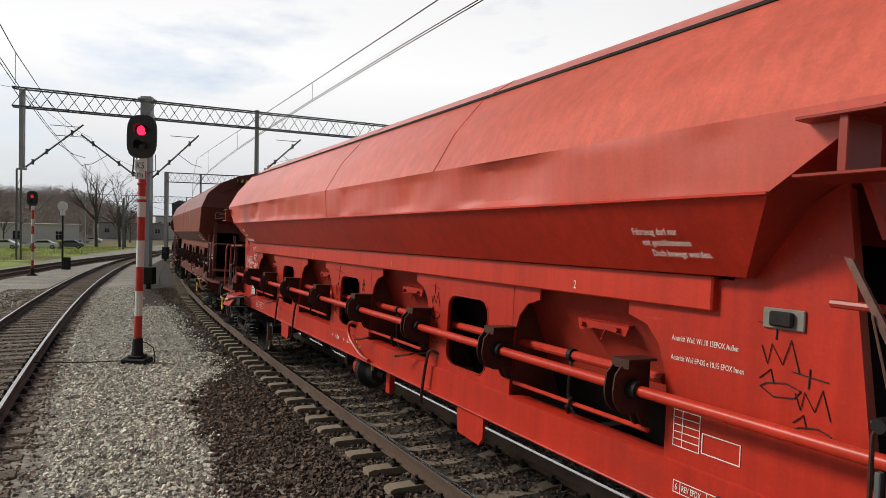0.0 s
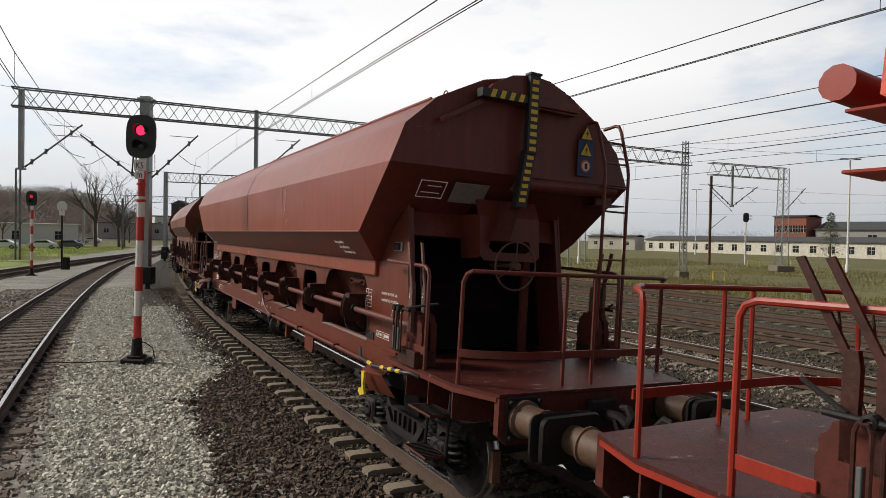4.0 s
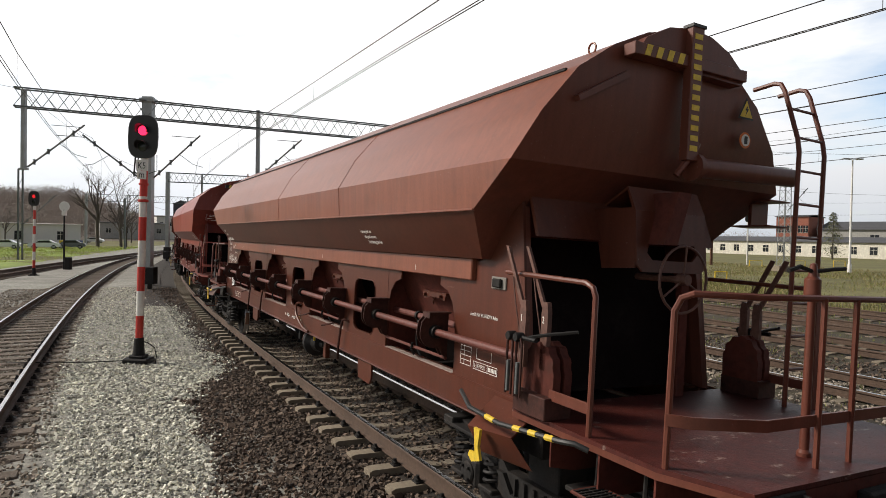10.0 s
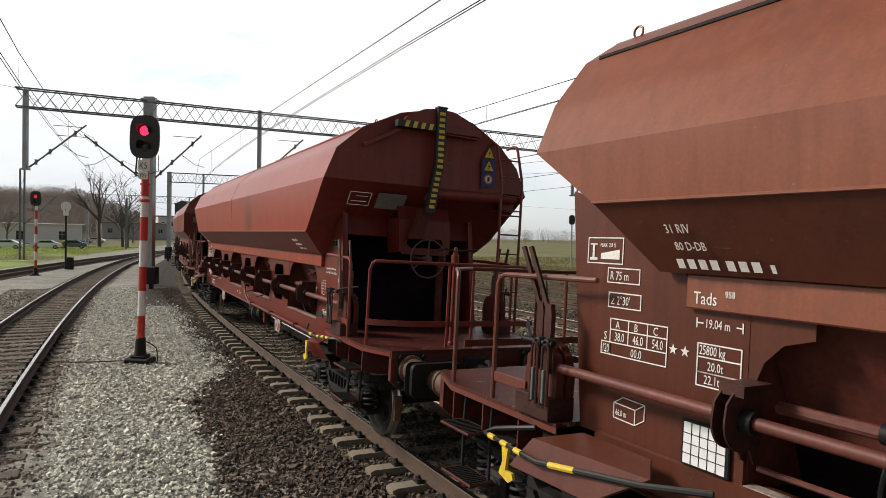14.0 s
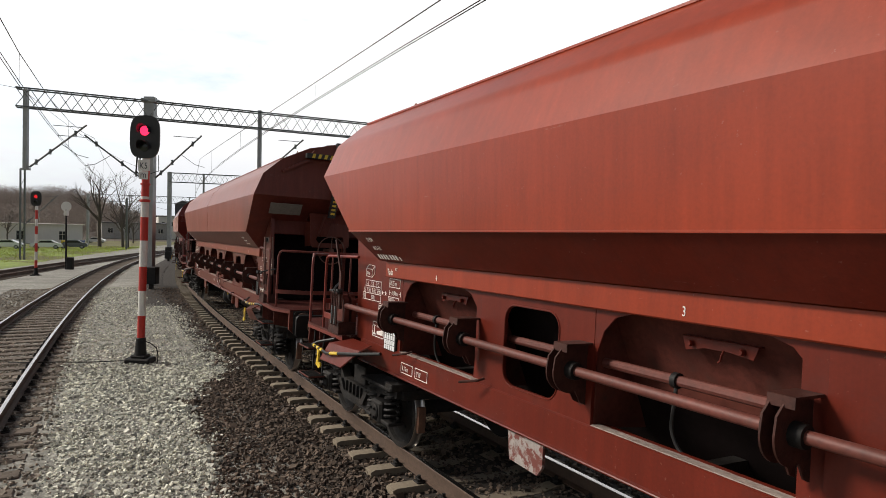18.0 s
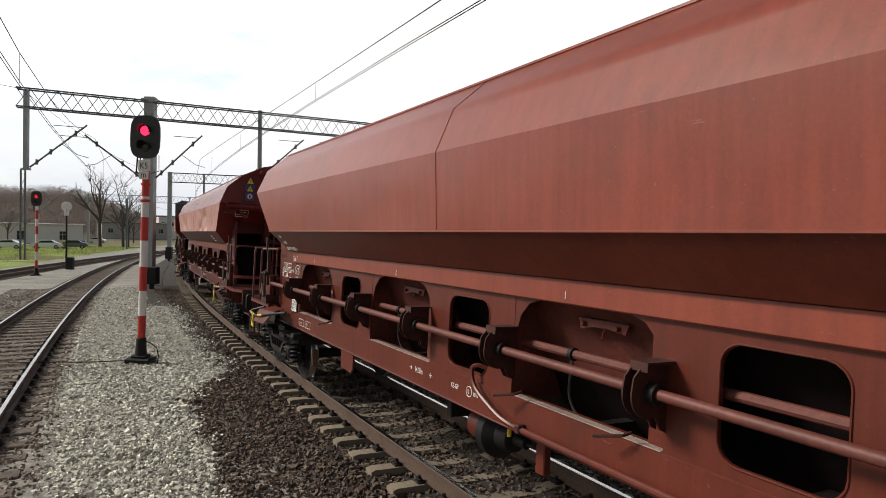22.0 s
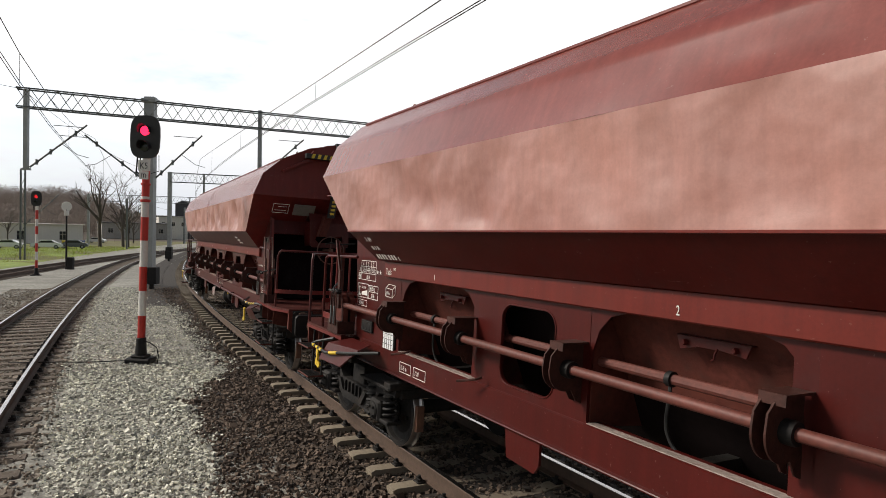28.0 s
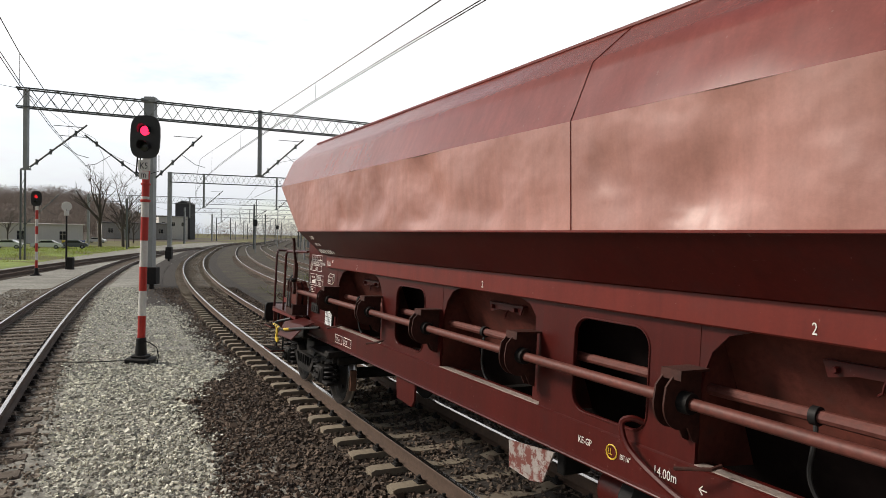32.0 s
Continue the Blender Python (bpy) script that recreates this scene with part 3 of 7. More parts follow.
def swept(points, sides, poly):
    """A profile carried along points with their side directions (unit vectors); up is z."""
    s = Shape()
    n = len(poly)
    vs = []
    for p, d in zip(points, sides):
        up = Vector((0, 0, 1))
        vs += [p + d * a + up * b for a, b in poly]
    fs = [(i * n + k, i * n + (k + 1) % n, (i + 1) * n + (k + 1) % n, (i + 1) * n + k) for i in range(len(points) - 1) for k in range(n)]
    return s.add(vs, fs + [tuple(range(n - 1, -1, -1)), tuple((len(points) - 1) * n + k for k in range(n))])


def sleeper_shape(wood):
    s = Shape()
    if wood:
        return s.box(-1.25, 1.25, -.125, .125, -.13, 0, .015)
    top = [(-1.25, -.02), (-1.2, 0), (-.55, 0), (-.32, -.045), (.32, -.045), (.55, 0), (1.2, 0), (1.25, -.02), (1.25, -.2), (-1.25, -.2)]
    n = len(top)
    vs = [(x, -.105, z) for x, z in top] + [(x, .105, z) for x, z in top]
    for i in range(8):
        vs[i] = (vs[i][0], -.09, vs[i][2])
        vs[n + i] = (vs[n + i][0], .09, vs[n + i][2])
    return s.add(vs, [tuple(range(n - 1, -1, -1)), tuple(range(n, 2 * n))] + [(k, (k + 1) % n, n + (k + 1) % n, n + k) for k in range(n)])


def fastening_shape():
    s = Shape()
    for sg in (-1, 1):
        s.box(sg * .13 - .05, sg * .13 + .05, -.06, .06, 0, .018, .006)
        s.tube([(sg * .085, -.045, .03), (sg * .15, -.05, .045), (sg * .165, 0, .05), (sg * .15, .05, .045), (sg * .085, .045, .03)], .009, 6)
        s.lathe([(0, .085), (.022, .083), (.024, .05), (.036, .045), (.040, .015)], "z", (sg * .135, 0, 0), 8)
    return s


def track(name, point, head, s_list, label, wood=False, spacing=0.6, s0=0.0, pieces=120, total=200, fasten=0, cant=0.0, shine=RAIL_TOP):
    """A track: two rails with polished heads, sleepers as pieces of their own near by and joined farther off."""
    root = thing(name, Matrix.Identity(4), label, "railway track", kind="structure")
    for sg in (-1, 1):
        pts, sides, cap = [], [], []
        for s in s_list:
            t = head(s)
            d = Vector((math.cos(t), -math.sin(t), 0))
            pts.append(point(s, sg * .7525))
            sides.append(d)
        rail = part("rail", swept(pts, sides, RAIL_POLY), RAIL_SIDE, root)
        part("rail_head", swept([p + Vector((0, 0, .0025)) for p in pts], sides, [(-.028, -.004), (.028, -.004), (.028, .001), (0, .0025), (-.028, .001)]), shine, rail, "polished running surface")
    me = stored(("sleeper", wood), lambda: sleeper_shape(wood))
    fm = stored("fastening", fastening_shape)
    mat = TIMBER if wood else CONCRETE
    rest = Shape()
    r = random.Random(7)
    for i in range(total):
        s = s0 + spacing * i
        t = head(s)
        c = (point(s, -.7525) + point(s, .7525)) / 2
        tilt = math.asin(max(-1, min(1, (point(s, -.7525).z - point(s, .7525).z) / 1.505)))
        m = Matrix.Translation(c + Vector((0, 0, -.182))) @ Matrix.Rotation(-t, 4, "Z") @ Matrix.Rotation(tilt, 4, "Y") @ Matrix.Rotation(radians(r.uniform(-.8, .8)), 4, "Z")
        if i < pieces:
            ob = part("sleeper", me, mat, root, at=m)
            if i < fasten:
                for sg in (-1, 1):
                    part("rail_fastening", fm, GRIME, ob, at=Matrix.Translation((sg * .7525, 0, 0)))
        else:
            rest.add([m @ v.co for v in me.vertices], [tuple(p.vertices) for p in me.polygons])
    if rest.v:
        tagged(part("distant_sleepers", rest, mat, root), kind="stuff")
    return root


s_main = [-22 + 1.0 * i for i in range(70)] + [48 + 3 * i for i in range(60)]
track("main_track", lambda s, o: on_line(s, o, 0), heading, s_main, "curved main track with concrete sleepers and shiny rail heads", pieces=170, total=330, s0=0.957 - 0.6 * 22, fasten=62)
for off, wood in ((4.85, True), (9.0, False), (14.0, False), (18.45, True), (23.0, True)):
    far = off > 10
    track("station_track", lambda s, o, q=off: on_line(s, q + o, -.06, False), heading, [-24 + 2 * i for i in range(60)] + [96 + 8 * i for i in range(30)],
          "parallel station track on weedy ballast with " + ("dark timber" if wood else "concrete") + " sleepers", wood, .63, -14, pieces=60 if far else 90, total=150, fasten=0, shine=RAIL_SIDE if off > 10 else RAIL_TOP)


def side_line(a, b, c):
    """A track given by its centre x = a + b y + c y^2, run by y."""
    def head(y):
        return math.atan(b + 2 * c * y)

    def point(y, o):
        t = head(y)
        return Vector((a + b * y + c * y * y + o * math.cos(t), y - o * math.sin(t), 0.0))
    return point, head


lp, lh = side_line(-2.36, -0.544, 0.00156)
track("left_track", lp, lh, [1.0 * i for i in range(62)] + [62 + 3 * i for i in range(16)], "curved side track with weathered timber sleepers in grey ballast", True, .54, .22, pieces=127, total=197, fasten=31)
lp2, lh2 = side_line(-14.3, -0.36, 0.0009)
track("far_left_track", lp2, lh2, [5 + 2.5 * i for i in range(46)], "side track before a grassy strip with dark timber sleepers", True, .55, 5.0, pieces=60, total=200, shine=RAIL_SIDE)


# ---- hopper wagons ----
# half sections: (half width, height, half length) from the lower edge up to the ridge
SECTIONS = {"A": [(1.20, 2.42, 6.19), (1.49, 2.84, 6.50), (1.52, 3.21, 7.06), (1.32, 3.60, 7.14), (1.03, 3.98, 7.17), (.70, 4.22, 7.19), (.40, 4.37, 7.22), (0.0, 4.46, 7.26)],
            "B": [(1.20, 2.312, 6.13), (1.50, 2.655, 6.37), (1.55, 3.39, 7.30), (1.39, 3.82, 7.27), (1.05, 4.15, 7.29), (.55, 4.41, 7.36), (0.0, 4.54, 7.40)]}


LEAN = .095   # the hopper leans outwards in the curve


def lat(y):
    return y + LEAN + LEAN * y / 1.55


def body_shape(kind, lo, hi, dent, seed):
    """Skin of the hopper between two levels of its section, with plates a little wavy, closed by the two end walls."""
    sec = SECTIONS[kind][lo:hi + 1]
    rows, cols = [], 180 if dent > .02 else 72
    for (w0, z0, l0), (w1, z1, l1) in zip(sec, sec[1:]):
        n = 12 if dent > .02 else 5
        for k in range(n):
            u = k / n
            rows.append((w0 + (w1 - w0) * u, z0 + (z1 - z0) * u, l0 + (l1 - l0) * u, 4 * u * (1 - u)))
    rows.append((*sec[-1], 0))
    s = Shape()
    r = random.Random(int(seed * 10))
    z0, z1 = sec[0][1], sec[-1][1]
    pits = [(r.uniform(-6.6, 6.6), z0 + (z1 - z0) * r.betavariate(1.3, 2.2), r.uniform(.07, .26), dent * r.uniform(.2, .75)) for _ in range(46 if dent > .02 else 5)]
    for side in (-1, 1):
        vs = []
        for w, z, ln, bulge in rows:
            for i in range(cols + 1):
                q = -1 + 2 * i / cols
                x = q * (ln + (.06 if side > 0 and kind == "B" else 0))
                d = 0.0
                if dent and side < 0:
                    a = noise.noise((x * 1.1 + seed, z * 1.5, seed)) + .6 * noise.noise((x * 2.6, z * 2.2 + seed, seed * 2))
                    d = (dent * a * .8 + sum(g * math.exp(-((x - px) ** 2 + (z - pz) ** 2) / (2 * sd * sd)) for px, pz, sd, g in pits if abs(x - px) < .8)) * min(1, bulge * 1.6 + .12) * (1 - abs(q) ** 6) * (1 - math.exp(-(x / .22) ** 2))
                vs.append((x, lat(side * (w - max(-.006, d))), z))
        c = cols + 1
        s.add(vs, [(r * c + i, r * c + i + 1, (r + 1) * c + i + 1, (r + 1) * c + i) for r in range(len(rows) - 1) for i in range(cols)])
    return s


def body_end(kind, end):
    """End wall of the hopper: overhanging below, slightly bulged above."""
    vs = []
    for w, z, ln in SECTIONS[kind]:
        vs += [(end * ln, lat(-w), z), (end * (ln + (.05 if z > 3.3 else 0)), LEAN, z), (end * (ln + (.06 if kind == "B" else 0)), lat(w), z)]
    return Shape().add(vs, [(3 * r + i, 3 * r + i + 1, 3 * r + i + 4, 3 * r + i + 3) for r in range(len(SECTIONS[kind]) - 1) for i in (0, 1)])


RECESSES = ((-5.62, -3.93), (-2.42, -.75), (.75, 2.42), (3.93, 5.62))
WINDOWS = (-3.175, 0.0, 3.175)
BRACKETS = (-5.50, -3.98, -2.46, -.80, .80, 2.46, 3.98, 5.50)
INSET = Matrix.Translation((0, .10, 0))   # the side gear stands this far inside the hopper's edge


def side_sill():
    """Pressed channel: a web with a flange above and a wider one below."""
    return Shape().prism([(-1.215, 1.258), (-1.195, 1.268), (-1.05, 1.268), (-1.05, 1.25), (-1.185, 1.25), (-1.185, 1.008), (-1.05, 1.008), (-1.05, .99), (-1.245, .99), (-1.25, 1.0), (-1.245, 1.008), (-1.215, 1.015)], "x", -6.75, 6.75)


def wall_post():
    return Shape().ring_plate(-.755, .755, 1.268, 2.235, (-.36, .36, 1.345, 2.03), -1.19, -1.165, .13)


def end_edge(kind, lead):
    """Outer edge of an end panel, (x, z) at its foot and at its top."""
    if not lead:
        return (6.93, 1.25), (7.12, 2.98)
    return ((6.86, 1.25), (6.65, 2.93)) if kind == "A" else ((7.10, 1.25), (6.83, 2.99))


def end_wall(sg, kind, lead):
    low, top = end_edge(kind, lead)
    x0 = 5.79 if kind == "B" and lead else 5.62
    slope = [(6.45, 2.80), (6.05, 2.40), (x0, 2.40)] if kind == "A" else [(6.45, 2.70), (6.10, 2.32), (x0, 2.32)]
    return Shape().prism([(sg * x, z) for x, z in [(x0, 1.25), low, top] + slope], "y", -1.19, -1.165)


def chute():
    """Sloping discharge flap set back in an opening, with a lip at its lower edge."""
    return Shape().prism([(-1.10, 2.235), (-1.085, 2.235), (-.805, 1.675), (-.79, 1.67), (-.79, 1.56), (-.802, 1.56), (-.815, 1.665)], "x", -.81, .81)


def cheek(sg):
    return Shape().prism([(-1.16, 2.235), (-.60, 2.235), (-.60, 1.2), (-1.16, 1.25)], "x", sg * .825 - .008, sg * .825 + .008)


def latch():
    """Folded locking plate with two knobs and a small hook."""
    s = Shape()
    s.prism([(-.34, 2.015), (.34, 2.015), (.30, 1.935), (.10, 1.955), (-.12, 1.955), (-.30, 1.925)], "y", -1.125, -1.113)
    s.box(-.34, .34, -1.125, -1.03, 2.005, 2.017, .003)
    for x in (-.24, .22):
        s.lathe([(0, -.03), (.014, -.03), (.020, -.02), (.020, .01)], "y", (x, -1.13, 1.972), 8)
    return s.tube([(.05, -1.12, 1.96), (.055, -1.15, 1.93), (.05, -1.15, 1.90), (.02, -1.14, 1.885)], .009, 6)


def corner_web(sg):
    """Curved web plate that narrows the top of an opening."""
    pts = [(sg * .36, 2.23), (0, 2.23), (0, 1.62)] + [(sg * (.36 - .33 * math.cos(radians(a))), 1.75 + .37 * math.sin(radians(a))) for a in (10, 35, 60, 90)]
    return Shape().prism(pts, "y", -1.187, -1.17)


def bracket():
    """Capping plate of a bearing bracket that stands out from the wall."""
    return Shape().prism([(-1.19, 1.846), (-1.42, 1.846), (-1.425, 1.80), (-1.437, 1.80), (-1.435, 1.86), (-1.19, 1.862)], "x", -.118, .03)


def bearing_cheek(x):
    """D-shaped cheek plate round the shaft."""
    arc = [(-1.345 + .158 * math.cos(radians(a)), 1.655 + .158 * math.sin(radians(a))) for a in range(170, 291, 8)]
    return Shape().prism([(-1.19, 1.845), (-1.41, 1.845), (-1.49, 1.76)] + arc + [(-1.24, 1.42), (-1.19, 1.40)], "x", x - .006, x + .006)


def bearing_hub():
    return Shape().lathe([(.037, -.02), (.062, -.02), (.066, -.008), (.066, .07), (.062, .085), (.037, .085)], "x", (-.04, -1.345, 1.665), 14)


def platform():
    return Shape().prism([(6.95, -1.30), (8.42, -1.30), (8.93, -1.12), (8.93, 1.12), (8.42, 1.30), (6.95, 1.30)], "z", 1.245, 1.275)


def tread_ribs():
    s = Shape()
    for i in range(32):
        for j in range(45):
            x, y = 7.0 + .06 * i, -1.27 + .0575 * j
            if x > 8.4 and abs(y) > 1.27 - (x - 8.42) * .35:
                continue
            a = .012 if (i + j) % 2 else -.012
            s.add([(x - .018, y - a, 1.2755), (x, y - .006, 1.2768), (x + .018, y + a, 1.2755), (x, y + .006, 1.2768)], [(0, 1, 2, 3)])
    return s


def headstock():
    return Shape().prism([(-1.12, 1.24), (1.12, 1.24), (1.12, .92), (1.02, .83), (-1.02, .83), (-1.12, .92)], "x", 8.86, 8.93)


def platform_skirt(sg):
    """Thin folded edge below the platform, along its side and its chamfered corner."""
    def ring(o):
        return [(6.95, sg * (1.30 - o), 1.245), (8.42, sg * (1.30 - o), 1.245), (8.90, sg * (1.13 - o), 1.245), (8.90, sg * (1.13 - o), 1.205), (8.42, sg * (1.30 - o), 1.20), (6.95, sg * (1.30 - o), 1.20)]
    a, b = ring(0), ring(.012)
    return Shape().add(a + b, [(0, 1, 4, 5), (1, 2, 3, 4), (6, 11, 10, 7), (7, 10, 9, 8)] + [(k, (k + 1) % 6, 6 + (k + 1) % 6, 6 + k) for k in range(6)])


def platform_rib(x):
    return Shape().prism([(-1.28, 1.245), (1.28, 1.245), (1.28, .95), (1.05, .90), (-1.05, .90), (-1.28, .95)], "x", x - .008, x + .008)


def buffer_parts(root, end, y):
    c = (0, y, 1.06)
    def plate():
        s = Shape().box(8.93, 8.955, y - .18, y + .18, .87, 1.25, .01)
        for dy in (-.15, .15):
            for dz in (-.15, .15):
                s.lathe([(0, .045), (.02, .045), (.022, .0)], "x", (8.95, y + dy, 1.06 + dz), 6)
        return s
    m = Matrix.Identity(4) if end > 0 else Matrix.Rotation(math.pi, 4, "Z")
    ob = part("buffer", stored(("buffer", y), lambda: Shape().lathe([(.0, 8.94), (.165, 8.94), (.165, 9.0), (.135, 9.02), (.135, 9.24), (.15, 9.25), (.15, 9.27), (.115, 9.28), (.115, 9.44)], "x", c, 22)), BUFFER, root, "greasy round buffer", m)
    part("buffer_plate", stored(("buffer_plate", y), plate), GRIME, ob)

    def head():
        s = Shape()
        ring0 = [(9.44, y + a, 1.06 + b) for a, b in rounded(-.30, .30, -.18, .18, .07)]
        ring1 = [(9.475, y + a, 1.06 + b) for a, b in rounded(-.31, .31, -.19, .19, .07)]
        ring2 = [(9.50, y + a, 1.06 + b) for a, b in rounded(-.24, .24, -.14, .14, .06)]
        n = len(ring0)
        return s.add(ring0 + ring1 + ring2, [(k, (k + 1) % n, n + (k + 1) % n, n + k) for k in range(n)] + [(n + k, n + (k + 1) % n, 2 * n + (k + 1) % n, 2 * n + k) for k in range(n)] + [tuple(range(n)), tuple(range(2 * n, 3 * n))])
    part("buffer_head", stored(("buffer_head", y), head), BLACK, ob)


def coupling():
    s = Shape()
    s.box(8.93, 9.02, -.16, .16, .92, 1.18, .015)
    s.tube([(8.95, 0, 1.05), (9.2, 0, 1.06), (9.32, 0, 1.02), (9.36, 0, 1.10), (9.30, 0, 1.17), (9.22, 0, 1.16)], [.05, .05, .05, .045, .035, .025], 8)
    for sg in (-1, 1):
        s.tube([(9.22, sg * .07, 1.05), (9.34, sg * .08, .86), (9.50, sg * .08, .80)], .022, 6)
    s.tube([(9.30, -.16, .82), (9.30, .16, .82)], .03, 8)
    s.tube([(8.97, .30, 1.0), (9.15, .34, .82), (9.32, .32, .74), (9.48, .30, .80)], .025, 7)
    s.tube([(8.97, -.28, .98), (9.10, -.33, .72), (9.30, -.32, .64), (9.46, -.28, .72)], .022, 7)
    return s


def rail_hoop(y0):
    """Guard rail at the platform's side."""
    return Shape().tube([(7.80, y0, 1.27), (7.80, y0, 2.22), (7.77, y0, 2.28), (7.70, y0, 2.31), (6.68, y0 * .97, 2.33)], .021, 8)


def side_kick_bar(y0):
    return Shape().box(7.36, 7.80, y0 - .008, y0 + .008, 1.42, 1.50, .003)


def front_rail():
    return Shape().tube([(8.45, -1.26, 1.27), (8.46, -1.26, 2.20), (8.49, -1.24, 2.28), (8.56, -1.22, 2.31), (8.76, -.9, 2.31), (8.80, .9, 2.31), (8.56, 1.22, 2.31), (8.49, 1.24, 2.28), (8.46, 1.26, 2.20), (8.45, 1.26, 1.27)], .021, 8)


def front_kick_bar():
    return Shape().prism([(8.46, -1.29), (8.58, -1.20), (8.77, -.80), (8.80, .95), (8.785, .95), (8.755, -.79), (8.57, -1.18), (8.45, -1.275)], "z", 1.53, 1.60)


def ladder_rail(y):
    return Shape().tube([(7.20, y, 4.13), (7.40, y, 4.15), (7.47, y, 4.13), (7.51, y, 4.06), (7.65, y, 3.62), (7.67, y, 3.50), (7.655, y, 1.275)], .021, 7)


def ladder_rung(z):
    x = 7.66 if z < 3.55 else 7.65 - (z - 3.62) * .32
    return Shape().tube([(x, .99, z), (x, 1.36, z)], .013, 6)


def middle_rail(y):
    """Rail of a ladder in the middle of the end, leaning back against the upper wall."""
    return Shape().tube([(7.22, y, 4.03), (7.42, y, 4.03), (7.49, y, 3.98), (7.61, y, 3.42), (7.62, y, 3.30), (7.60, y, 1.275)], .021, 7)


def middle_rung(z):
    x = 7.60 if z < 3.4 else 7.61 - (z - 3.42) * .21
    return Shape().tube([(x, -.19, z), (x, .18, z)], .013, 6)


def brake_column():
    """Upright brake column with its bearing head at the platform's front."""
    return Shape().lathe([(.045, 1.275), (.045, 1.30), (.030, 1.32), (.026, 2.30), (.05, 2.31), (.05, 2.42), (.03, 2.44), (.02, 2.52), (0, 2.53)], "z", (8.60, -.16, 0), 12)


def brake_crank():
    return Shape().tube([(8.60, -.42, 2.47), (8.60, -.30, 2.50), (8.60, -.16, 2.47), (8.62, 0, 2.49), (8.62, .16, 2.50)], .014, 7)


def jamb(sg, kind, lead):
    (x0, _), (x1, z1) = end_edge(kind, lead)
    return Shape().prism([(x0, 1.27), (x1, z1 - .04), (x1 - .12, z1 - .04), (x0 - .12, 1.27)], "y", sg * 1.075 - .06 * (sg > 0), sg * 1.075 + .06 * (sg < 0))


def wheel_post():
    return Shape().box(7.03, 7.09, .32, .42, 1.275, 2.42, .006)


def bearing_plate():
    """Front of the drive box behind the handwheel, with an oblong slot through it."""
    s = Shape()
    def at(y, z, d):
        return (7.27 - .10 * (z - 2.39) - d, y, z)
    outer = [(-.36, 2.39), (.34, 2.39), (.42, 2.45), (.42, 2.90), (-.42, 2.90), (-.42, 2.45)]
    slot = [(-.24, 2.49), (.24, 2.49), (.30, 2.55), (.27, 2.63), (-.27, 2.63), (-.30, 2.55)]
    vs = [at(y, z, d) for d in (0, .02) for y, z in outer + slot]
    fs = []
    for k in range(6):
        n = (k + 1) % 6
        fs += [(k, n, 6 + n, 6 + k), (12 + k, 18 + k, 18 + n, 12 + n), (k, 12 + k, 12 + n, n), (6 + k, 6 + n, 18 + n, 18 + k)]
    return s.add(vs, fs)


def drive_box_side(sg):
    y = sg * .41
    return Shape().prism([(7.24, 2.42), (6.85, 2.40), (6.72, 2.92), (7.20, 2.92)], "y", y - .009, y + .009)


def drive_box_top():
    return Shape().prism([(7.22, 2.90), (7.12, 3.10), (6.85, 2.96), (6.86, 2.94), (7.11, 3.07), (7.19, 2.90)], "y", -.42, .42)


def head_beam():
    return Shape().prism([(6.83, 2.64), (6.70, 2.98), (6.66, 2.98), (6.79, 2.64)], "y", -1.10, 1.04)


# added dark sheet that paints the shade deep in the end opening
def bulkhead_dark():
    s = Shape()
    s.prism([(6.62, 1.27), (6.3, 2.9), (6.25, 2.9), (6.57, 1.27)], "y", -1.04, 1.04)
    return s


def handwheel():
    s = Shape()
    c = (7.38, 0, 2.34)
    s.tube([(7.38, .28 * math.cos(2 * math.pi * k / 24), 2.34 + .28 * math.sin(2 * math.pi * k / 24)) for k in range(25)], .012, 7, False)
    for a in (90, 210, 330):
        s.tube([c, (7.40, .28 * math.cos(radians(a)), 2.34 + .28 * math.sin(radians(a)))], .009, 6)
    s.lathe([(0, .05), (.045, .05), (.05, -.05), (.03, -.06), (.03, -.52), (0, -.52)], "x", c, 12)
    return s


def lever_stand(sg):
    """Low box at the platform's edge that carries the levers and their sectors."""
    y0, y1 = sorted((sg * 1.09, sg * 1.34))
    return Shape().box(7.0, 7.40, y0, y1, 1.275, 1.44, .006)


def latch_frame(sg, x):
    """Upright loop of bar iron that guides a lever's latch."""
    y = sg * 1.39
    return Shape().tube([(x - .035, y, 1.40), (x - .035, y, 1.80), (x - .02, y, 1.84), (x + .02, y, 1.84), (x + .035, y, 1.80), (x + .035, y, 1.40)], .011, 6)


def latch_bar(sg):
    s = Shape().tube([(6.95, sg * 1.37, 1.85), (7.30, sg * 1.37, 1.85)], .018, 8)
    s.tube([(7.20, sg * 1.36, 1.86), (7.34, sg * 1.28, 1.90), (7.52, sg * 1.16, 1.94)], .014, 6)
    for x in (7.0, 7.10):
        s.lathe([(0, -.05), (.030, -.05), (.036, -.04), (.036, .02), (.020, .03)], "y", (x, sg * 1.37, 1.85), 10)
    return s


def latch_spring(sg, x):
    y = sg * 1.39
    return Shape().box(x - .012, x + .012, y - .02, y + .02, 1.42, 1.66, .004)


